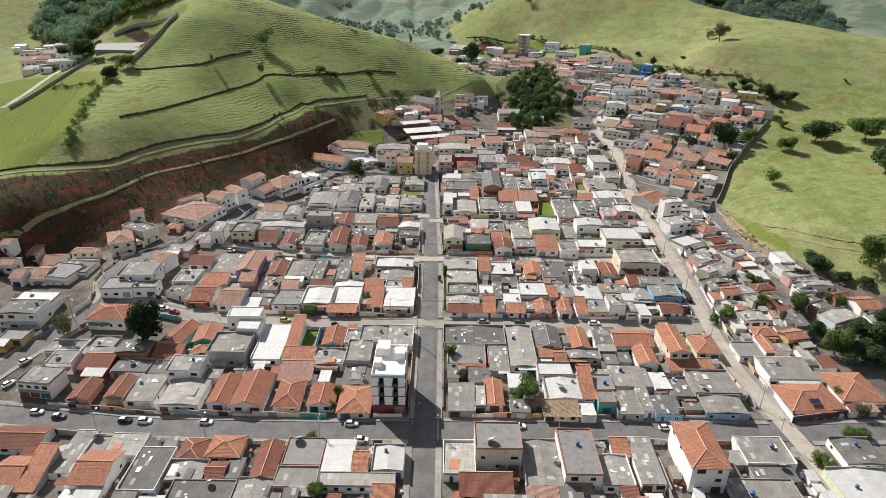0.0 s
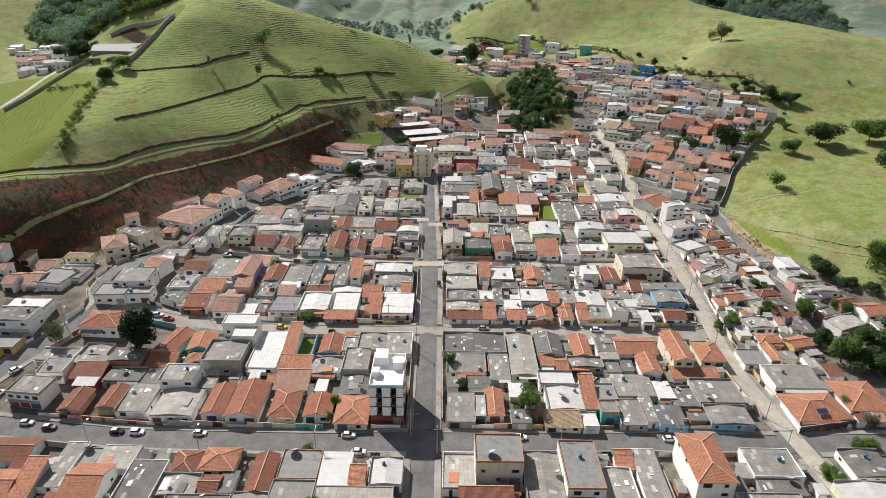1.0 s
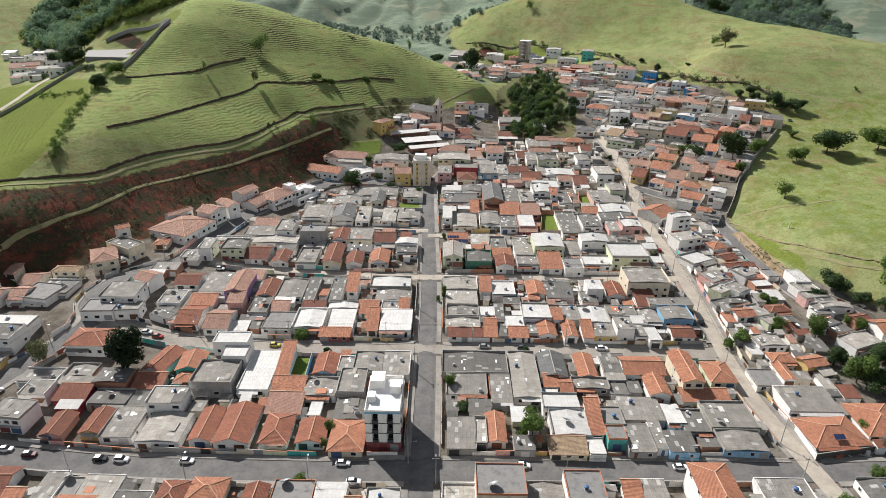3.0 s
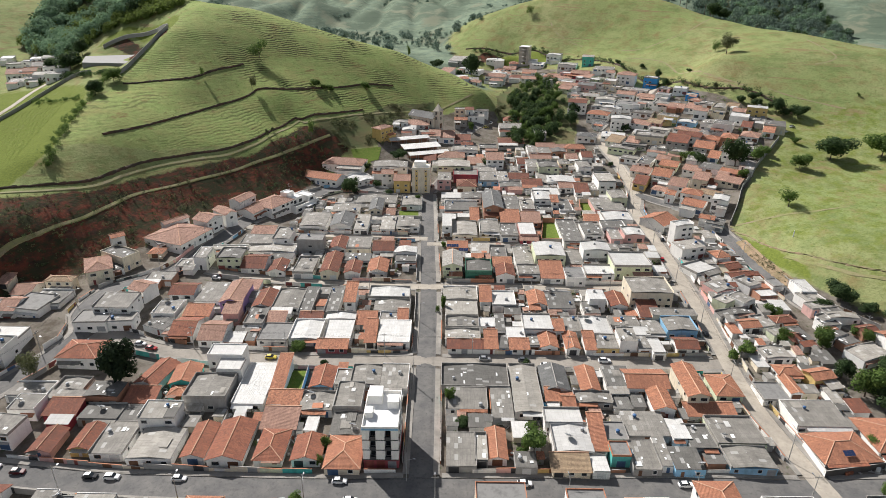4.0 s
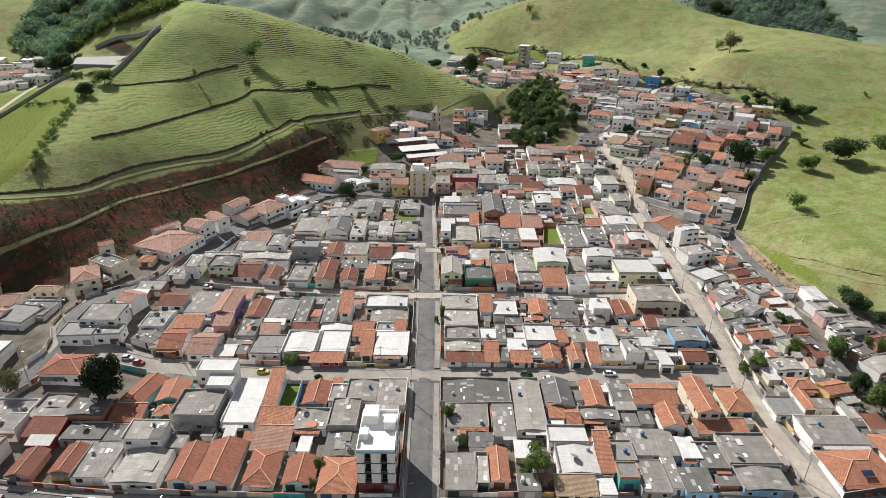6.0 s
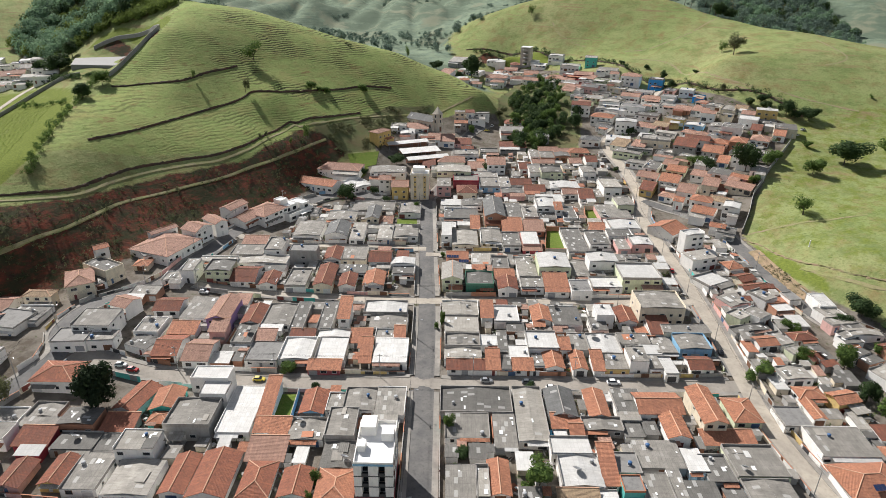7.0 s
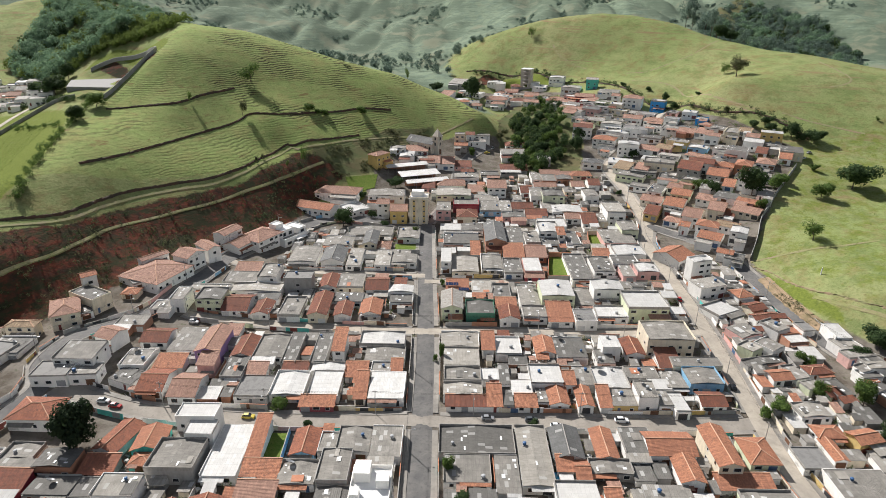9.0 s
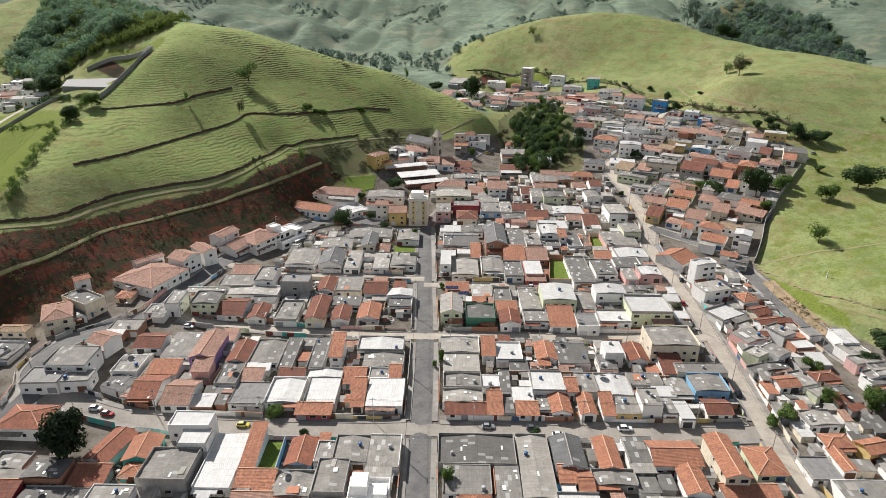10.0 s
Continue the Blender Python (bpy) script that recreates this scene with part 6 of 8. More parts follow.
terrace(177.7, 471.3, 7.6, 7.0, -30, 2.6, "s", "B", "l")
terrace(162.2, 431.3, 12.1, 8.7, -30, 3.3, "w", "b", "")
terrace(155.7, 443.0, 8.4, 7.0, -30, 4.2, "s", "y", "g")
terrace(173.9, 440.5, 8.5, 7.0, -30, 5.4, "gx", "w", "p")
terrace(112.2, 504.3, 12.5, 9.0, -20, 2.8, "gx", "n", "w")
terrace(121.3, 493.9, 14.5, 10.4, -20, 4.5, "s", "w", "l")
terrace(65.2, 441.1, 8.3, 7.0, 0, 5.2, "w", "k", "")
terrace(46.4, 463.1, 15.7, 11.3, 0, 4.5, "gx", "w", "w")
terrace(51.1, 484.1, 15.6, 11.3, 0, 2.6, "h", "w", "r")
terrace(44.2, 593.8, 18.0, 11.5, -10, 6.5, "h", "w", "p")
terrace(60.8, 633.6, 11.8, 8.5, -10, 3.6, "gx", "w", "p")
terrace(48.9, 665.0, 18.0, 11.5, -10, 2.6, "w", "w", "")
terrace(100.7, 530.1, 10.8, 7.8, -20, 2.6, "gx", "c", "p")
terrace(94.1, 577.4, 15.1, 10.8, -20, 2.6, "h", "w", "p")
terrace(109.8, 598.2, 16.5, 11.5, -20, 4.6, "s", "w", "l")
terrace(113.5, 557.6, 14.6, 10.5, -20, 4.3, "gx", "r", "p")
terrace(133.4, 558.9, 16.4, 11.5, -20, 2.8, "s", "w", "g")
terrace(159.7, 469.6, 17.0, 11.5, -30, 2.6, "s", "w", "g")
terrace(141.4, 464.1, 15.4, 11.1, -30, 2.6, "s", "w", "d")
terrace(143.7, 429.0, 12.5, 9.0, -30, 2.6, "s", "w", "l")
terrace(163.4, 459.5, 10.1, 7.3, -30, 2.6, "m", "t", "p")
terrace(74.8, 418.9, 10.8, 7.8, 0, 2.6, "gx", "w", "p")
terrace(66.4, 422.4, 12.3, 8.8, 0, 2.6, "gx", "t", "p")
terrace(84.7, 416.8, 12.9, 9.3, 0, 2.9, "h", "c", "o")
terrace(113.5, 431.3, 15.7, 11.3, -15, 2.6, "w", "w", "")
terrace(122.9, 412.2, 15.3, 11.0, -20, 2.6, "s", "k", "d")
terrace(135.3, 396.6, 14.6, 10.5, -25, 2.6, "s", "w", "d")
terrace(152.3, 414.2, 10.3, 7.5, -30, 2.6, "s", "w", "g")


def free_strip(k, x0, y0, x1, y1):
    """Whether a rectangle is clear of streets and of every other plot but k."""
    for i in range(3):
        for j in range(3):
            if on_street(x0 + (x1 - x0) * i / 2, y0 + (y1 - y0) * j / 2, 0.15):
                return False
    for q, (x, y, w, d, rot, *_) in enumerate(PLAN):
        if q == k or abs(x - x0) > 40 or abs(y - y0) > 40:
            continue
        c, e = abs(math.cos(math.radians(rot))), abs(math.sin(math.radians(rot)))
        W, D = (w * c + d * e) / 2 + 0.12, (w * e + d * c) / 2 + 0.12
        if x0 < x + W and x1 > x - W and y0 < y + D and y1 > y - D:
            return False
    return True


# neighbouring houses stand wall to wall: each one widens into the narrow gaps beside it
for k, p in enumerate(PLAN):
    if p[4] != 0 or p[1] > 345:
        continue
    for side, most in ((0, 0.9), (1, 0.9), (2, 1.6), (3, 1.2)) if p[6] in "swf" else ((2, 0.9), (3, 0.6)):
        grown = 0.0
        while grown < most:
            x, y, w, d = p[:4]
            x0, x1, y0, y1 = x - w / 2, x + w / 2, y - d / 2, y + d / 2
            g = 0.3
            strip = ((x0 - g, y0, x0, y1), (x1, y0, x1 + g, y1), (x0, y1, x1, y1 + g), (x0, y0 - g, x1, y0))[side]
            if not free_strip(k, *strip):
                break
            if side < 2:
                p[0], p[2] = x + (g / 2 if side else -g / 2), w + g
            else:
                p[1], p[3] = y + (g / 2 if side == 2 else -g / 2), d + g
            grown += g
for p in PLAN:
    shop = abs(p[0] + 124.3) < 2 and abs(p[1] - 152.6) < 2
    root = house(*p, plain_front=shop)
    if shop:
        # corner shop: three roller shutters below, a row of windows above
        rng, w, d = random.Random(4), p[2], p[3]
        for i, pick in enumerate((4, 4, 3)):
            put_door(root, Matrix.Translation(((i - 1) * w / 3.1, -d / 2 - 0.02, 1.15)), w / 3.6, 2.3, rng, pick)
        for i in range(4):
            put_window(root, Matrix.Translation(((i - 1.5) * w / 4.2, -d / 2, 3.9)), 1.7, 1.2, rng)
        Shape().box(-w / 2, -d / 2 - 0.9, 2.55, w / 2, -d / 2 - 0.01, 2.7).ob("ledge", CONCRETE, root)

# ---- yards: front walls, party walls, lean-to roofs ----
BOXES = np.array(HOUSES + [(-46.8, 178.2, 7, 14), (53.6, 298, 13, 25), (77.3, 328, 11, 15), (-18, 319.5, 13, 14), (-15.6, 148.3, 9.6, 15.6)])


def built(x, y, grow=0.0):
    return bool(np.any((np.abs(BOXES[:, 0] - x) < BOXES[:, 2] / 2 + grow) & (np.abs(BOXES[:, 1] - y) < BOXES[:, 3] / 2 + grow)))


def yard_wall(ax, ay, bx, by, h, wall, gate, rng):
    """A rendered garden wall between two places, with a coping and perhaps a gate."""
    long = math.hypot(bx - ax, by - ay)
    if abs(level(ax, ay) - level(bx, by)) > 1.2 and long > 3.5:
        n = int(long / 2.5) + 1
        for i in range(n):
            yard_wall(ax + (bx - ax) * i / n, ay + (by - ay) * i / n, ax + (bx - ax) * (i + 1) / n, ay + (by - ay) * (i + 1) / n, h, wall, False, rng)
        return None
    mx, my = (ax + bx) / 2, (ay + by) / 2
    z = level(mx, my)
    drop = max(abs(level(ax, ay) - z), abs(level(bx, by) - z)) + 0.4
    root = new("yard_wall")
    root.matrix_basis = pose(mx, my, z, 0, 0, math.degrees(math.atan2(by - ay, bx - ax)))
    name, mat = WALLS[wall]
    Shape().box(-long / 2, -0.08, -drop, long / 2, 0.08, h).ob("wall", mat, root)
    Shape().box(-long / 2, -0.12, h, long / 2, 0.12, h + 0.08).ob("coping", rng.choice((COPING, COPING, TERRACOTTA)), root)
    if gate and long > 4:
        w = rng.choice((1.0, 2.6, 2.8))
        x = rng.uniform(-long / 2 + w / 2 + 0.3, long / 2 - w / 2 - 0.3)
        g = put_door(root, Matrix.Translation((x, 0.06, min(2.0, h) / 2 + 0.05)) @ Matrix.Diagonal((1, 2.4, 1, 1)), w, min(2.0, h) - 0.1, rng)
        g.name = "gate"
    return tagged(root, f"{name} rendered garden wall" + (" with a steel gate" if gate and long > 4 else ""), "wall", "garden walls")


def front_walls(k, lo, hi, sides=(-1, 1)):
    """Walls along a street between two distances."""
    rng = random.Random(900 + k)
    line = LINES[k]
    off = STREETS[k][1] + PAVE[k] + 0.25
    for s in sides:
        i = int(lo / 2)
        while i < min(int(hi / 2), len(line) - 6):
            n = rng.choice((3, 4, 4, 5))
            a, b = line[i], line[min(i + n, len(line) - 1)]
            d = (b - a) / max(1e-6, np.hypot(*(b - a)))
            side = np.array([d[1], -d[0]]) * s * off
            p, q = a + side, b + side
            m = (p + q) / 2
            if not any(on_street(*v, 0.1, k) or on_street(*v, -1.2) for v in (p, q, m)) and not any(built(*v, -0.3) for v in (m,)) and rng.random() < 0.9:
                yard_wall(*p, *q, rng.uniform(1.1, 2.1), rng.choice("wwwwwwccckkkkptnaby"), rng.random() < 0.7, rng)
            i += n


front_walls(0, 70, 300)
front_walls(1, 70, 300)
front_walls(2, 10, 230)
front_walls(3, 8, 215)
front_walls(4, 20, 100)
front_walls(5, 6, 110)
front_walls(6, 70, 290)
front_walls(7, 8, 104, (1,))
front_walls(7, 104, 150)
front_walls(8, 60, 330)

# party walls and lean-to roofs fill the backs of the plots
rng = random.Random(77)
BLOCKS = [(-98, 145, -12, 184), (3, 145, 94, 185), (-100, 199, -13, 238), (2, 197, 96, 238), (-88, 251, -16, 286), (0, 248, 98, 279), (-76, 296, -16, 344), (-2, 291, 97, 340), (-118, 92, -10, 128), (4, 92, 98, 130), (106, 140, 132, 235), (108, 240, 134, 300), (-2, 345, 100, 420)]
infill = 0
REST = {}
for x0, y0, x1, y1 in BLOCKS:
    for turn in range(420):
        x, y = rng.uniform(x0, x1), rng.uniform(y0, y1)
        w, d = (rng.uniform(3.0, 6.5), rng.uniform(3.5, 8.0)) if turn < 160 else (rng.uniform(1.8, 3.6), rng.uniform(2.2, 4.6))
        if infill < 470 and not any(on_street(x + i * w / 2, y + j * d / 2, 0.4) for i in (-1, 1) for j in (-1, 1)) and not any(built(x + i * w / 2, y + j * d / 2, -0.2) for i in (-1, 0, 1) for j in (-1, 0, 1)):
            h = rng.uniform(2.1, 2.75)
            z = level(x, y)
            tile = rng.random() < 0.22
            X, Y = w / 2, d / 2
            mat = rng.choice((TILES["o"][1], TILES["r"][1], TILES["p"][1])) if tile else rng.choice((SHEETS[0][1], SHEETS[0][1], SHEETS[1][1], SHEETS[1][1], SHEETS[2][1], WHITE_SHEET))
            wmat = WALLS[rng.choice("wwkkkctw")][1]
            up = rng.uniform(0.2, 0.7) * rng.choice((-1, 1))
            near = infill < 290 and y < 292
            at = Vector((0, 0, 0)) if near else Vector((x, y, z))
            roof_ = Shape() if near else REST.setdefault(mat.name, Shape())
            wall_ = Shape() if near else REST.setdefault(wmat.name, Shape())
            roof_.slab([at + Vector(q) for q in ((-X - 0.2, -Y - 0.2, h), (X + 0.2, -Y - 0.2, h), (X + 0.2, Y + 0.2, h + up), (-X - 0.2, Y + 0.2, h + up))], 0.1)
            wall_.box(at.x - X + 0.1, at.y - Y + 0.15, at.z - 0.8, at.x + X - 0.1, at.y + Y - 0.1, at.z + min(h, h + up) - 0.1)
            if near:
                root = new("lean_to")
                root.matrix_basis = pose(x, y, z, 0, 0, 0)
                roof_.ob("roof", mat, root)
                wall_.ob("wall", wmat, root)
                tagged(root, ("clay tile" if tile else "corrugated sheet") + " lean-to roof over a back yard", "lean-to", "lean-to roofs")
            BOXES = np.vstack([BOXES, (x, y, w, d)])
            infill += 1
    for _ in range(16):
        x, y = rng.uniform(x0 + 2, x1 - 2), rng.uniform(y0 + 6, y1 - 6)
        if not built(x, y, 0.2) and not on_street(x, y, 6) and not built(x, y + 3, 0.1) and not built(x, y - 3, 0.1):
            yard_wall(x, y - rng.uniform(4, 8), x, y + rng.uniform(4, 8), rng.uniform(1.8, 2.6), rng.choice("wwkkct"), False, rng)

for name, shape in REST.items():
    tagged(shape.ob("outbuildings", bpy.data.materials[name]), "low back-yard sheds crowded between the far houses", "sheds", kind="stuff")

# smaller hillside dwellings between the larger ones
rng = random.Random(41)
count = 0
HILLTOWN = ((108, 352), (135, 318), (146, 320), (172, 358), (198, 394), (214, 422), (186, 470), (152, 512), (104, 580), (84, 600), (92, 520), (104, 440))
for _ in range(2600):
    x, y = rng.uniform(84, 214), rng.uniform(318, 600)
    w, d = rng.uniform(6.0, 12.0), rng.uniform(6.0, 9.5)
    if count >= 110 or inside(np.array([x]), np.array([y]), *HILLTOWN)[0] < 0.75 or on_street(x, y, 3.2) or built(x, y, 3.6):
        continue
    kind = rng.choice(("s", "s", "s", "w", "gx", "gx", "h", "m", "f"))
    house(x, y, w, d, -34 + rng.uniform(-8, 8), rng.choice((3.0, 3.0, 3.2, 3.4, 3.6, 5.8)), kind, rng.choice("wwwwwwcpn"), rng.choice("opppppcrk") if kind in ("gx", "h", "m") else "")
    BOXES = np.vstack([BOXES, (x, y, w, d)])
    count += 1


# far end of the town, behind the grove
rng = random.Random(87)
UPPER_END = ((0, 566), (36, 572), (64, 586), (96, 588), (118, 600), (96, 640), (60, 668), (24, 668), (8, 630))
count = 0
for _ in range(900):
    x, y = rng.uniform(-6, 120), rng.uniform(560, 672)
    w, d = rng.uniform(7.5, 13.0), rng.uniform(7.0, 10.0)
    if count >= 17 or inside(np.array([x]), np.array([y]), *UPPER_END)[0] < 0.5 or built(x, y, 4.6):
        continue
    kind = rng.choice(("s", "s", "w", "w", "gx", "h"))
    house(x, y, w, d, -12 + rng.uniform(-10, 10), rng.choice((3.2, 3.6, 3.8, 6.2)), kind, rng.choice("wwwwwcpk"), rng.choice("opppr") if kind in ("gx", "h", "m") else "")
    BOXES = np.vstack([BOXES, (x, y, w, d)])
    count += 1


def clutter(name, count, seed, blocks, on_roofs):
    """Planks, crates, drums and rubble lying about, in one mesh."""
    r = random.Random(seed)
    s = Shape()
    made = 0
    while made < count:
        if on_roofs:
            hx, hy, hw, hd = HOUSES[r.randrange(len(HOUSES))]
            x, y = hx + r.uniform(-0.8, 0.8) * hw, hy + r.uniform(-0.8, 0.8) * hd
        else:
            x0, y0, x1, y1 = r.choice(blocks)
            x, y = r.uniform(x0, x1), r.uniform(y0, y1)
        if built(x, y, 0.3) or on_street(x, y, 0.5):
            made += 0.05
            continue
        made += 1
        z = level(x, y) - 0.05
        a = r.uniform(0, math.pi)
        for _ in range(r.choice((1, 1, 2, 3))):
            w, d, h = r.choice(((0.15, 1.2, 0.1), (0.3, 0.3, 0.5), (0.5, 0.4, 0.4), (0.25, 0.8, 0.2), (0.7, 1.0, 0.12), (0.4, 0.4, 0.9)))
            k = r.uniform(0.7, 1.3)
            c, q = math.cos(a), math.sin(a)
            ox, oy = x + r.uniform(-0.8, 0.8), y + r.uniform(-0.8, 0.8)
            p = [(ox + (u * c - v * q), oy + (u * q + v * c), zz) for zz in (z, z + h * k + 0.1) for v in (-d * k, d * k) for u in (-w * k, w * k)]
            s.faces(p, [(0, 2, 3, 1), (4, 5, 7, 6), (0, 1, 5, 4), (2, 6, 7, 3), (0, 4, 6, 2), (1, 3, 7, 5)])
    return tagged(s.ob(name, JUNK), "planks, crates and odds and ends lying in back yards", "clutter", kind="stuff")


def junk():
    n = Nodes("yard clutter", 0.8)
    g = n.put("ShaderNodeNewGeometry")
    pick = g.outputs["Random Per Island"]
    c = n.mix(pick, (0.12, 0.10, 0.08), (0.55, 0.53, 0.50))
    c = n.mix(n.math("GREATER_THAN", pick, 0.86), c, (0.70, 0.70, 0.68))
    c = n.mix(n.math("LESS_THAN", pick, 0.14), c, (0.30, 0.11, 0.06))
    return n.done(c)


JUNK = junk()
clutter("yard_clutter", 1500, 3, BLOCKS, False)
leafy = []
rr = random.Random(19)
while len(leafy) < 420:
    x0, y0, x1, y1 = rr.choice(BLOCKS)
    x, y = rr.uniform(x0, x1), rr.uniform(y0, y1)
    if not built(x, y, 0.3) and not on_street(x, y, 0.6):
        leafy.append((x, y, rr.uniform(0.8, 2.6), rr.uniform(1.0, 2.6)))

# ---- particular buildings ----


def apartment(x, y, w, d, h, rot):
    """Corner block: shop floor, three floors with recessed balconies, white roof terrace with stair heads."""
    z = level(x, y)
    root = new("apartment_building")
    root.matrix_basis = pose(x, y, z, 0, 0, rot)
    X, Y = w / 2, d / 2
    white = WALLS["w"][1]
    Shape().box(-X, -Y + 0.6, -0.6, X, Y, 3.6).ob("shop_floor", WALLS["r"][1], root, "dark red shop floor")
    body_ = Shape()
    body_.box(-X, -Y + 1.4, 3.6, X, Y, h)
    cols = (-X, -X + 1.9, -X + 3.5, X - 3.5, X - 1.9, X)
    for a, b in ((0, 1), (2, 3), (4, 5)):
        body_.box(cols[a], -Y, 3.6, cols[b], -Y + 1.4, h)
    body_.ob("wall", white, root, "white rendered walls")
    for k in range(3):
        z0 = 3.6 + k * (h - 3.6) / 3
        Shape().box(-X - 0.06, -Y - 0.06, z0 - 0.12, X + 0.06, Y + 0.02, z0 + 0.14).ob("floor_band", DARK_BAND, root, "dark floor band")
        for a, b in ((1, 2), (3, 4)):
            bal = Shape().box(cols[a], -Y - 0.25, z0 + 0.16, cols[b], -Y - 0.15, z0 + 1.15).box(cols[a], -Y - 0.25, z0 + 0.14, cols[b], -Y + 1.4, z0 + 0.18).ob("balcony", DARK_BAND, root, "dark balcony railing")
            rng = random.Random(k * 7 + a)
            put_window(root, Matrix.Translation(((cols[a] + cols[b]) / 2, -Y + 1.4, z0 + 1.35)), 1.4, 2.1, rng)
        for i in range(3):
            put_window(root, Matrix.Translation((X, -Y + 3 + i * (d - 5) / 2, z0 + 1.6)) @ pose(0, 0, 0, 0, 0, 90), 1.6, 1.2, random.Random(i))
    Shape().box(-X - 0.1, -Y - 0.1, h - 0.05, X + 0.1, -Y + 0.02, h + 0.5).ob("fascia", WALLS["b"][1], root, "pale blue fascia")
    Shape().box(-X, -Y, h, X, Y, h + 0.15).ob("roof", WHITE_ROOF, root, "white waterproofed roof terrace")
    Shape().strip(((-X, -Y), (-X, Y), (X, Y), (X, -Y), (-X, -Y)), 0.18, h + 0.15, h + 1.1).ob("parapet", white, root)
    Shape().box(-X + 0.6, 2.6, h + 0.15, -X + 4.4, Y - 0.4, h + 2.9).ob("stair_head", white, root)
    Shape().box(X - 3.4, 0.6, h + 0.15, X - 0.3, 4.0, h + 2.6).ob("tank_room", white, root)
    Shape().box(-X + 0.4, -3.2, h + 0.15, -X + 2.4, -0.6, h + 2.0).ob("stair_head", white, root)
    for i in range(3):
        put_door(root, Matrix.Translation((-X + 1.6 + i * 3.0, -Y + 0.6, 1.35)), 2.3, 2.5, random.Random(i), 4 if i < 2 else 1)
    HOUSES.append((x, y, w, d))
    return tagged(root, "white four-storey corner apartment block with red shop floor", "apartment building")


DARK_BAND = plain("charcoal paint", (0.05, 0.052, 0.056), 0.6)
WHITE_ROOF = plain("white roof membrane", (0.76, 0.76, 0.75), 0.5, 0.0, 0.08)
apartment(-15.6, 148.3, 9.4, 15.2, 13.5, 0)


def cream_block(x, y, w, d, h, rot):
    z = level(x, y)
    root = new("apartment_building")
    root.matrix_basis = pose(x, y, z, 0, 0, rot)
    X, Y = w / 2, d / 2
    Shape().box(-X, -Y, -1.0, X, Y, h).ob("wall", WALLS["c"][1], root, "cream rendered walls")
    for s in (-0.25, 0.28):
        Shape().box(s * w - 0.7, -Y - 0.06, 0.5, s * w + 0.7, -Y, h - 0.6).ob("wall_stripe", WALLS["y"][1], root, "ochre painted stripe")
        for k in range(5):
            put_window(root, Matrix.Translation((s * w, -Y - 0.07, 1.7 + 2.8 * k)), 0.9, 0.9, random.Random(k))
    for k in range(5):
        put_window(root, Matrix.Translation((X, 0, 1.7 + 2.8 * k)) @ pose(0, 0, 0, 0, 0, 90), 1.2, 1.0, random.Random(k))
    Shape().box(-X - 0.2, -Y - 0.2, h, X + 0.2, Y + 0.2, h + 0.25).ob("roof", WHITE_ROOF, root)
    Shape().strip(((-X, -Y), (-X, Y), (X, Y), (X, -Y), (-X, -Y)), 0.18, h + 0.25, h + 0.9).ob("parapet", WALLS["c"][1], root)
    Shape().box(-X + 1.0, -1.0, h + 0.25, X - 2.5, 3.2, h + 3.0).ob("stair_head", WALLS["w"][1], root)
    return tagged(root, "cream five-storey apartment block with ochre stripes", "apartment building")


cream_block(-13.6, 358.1, 10.0, 9.6, 14.2, -2)


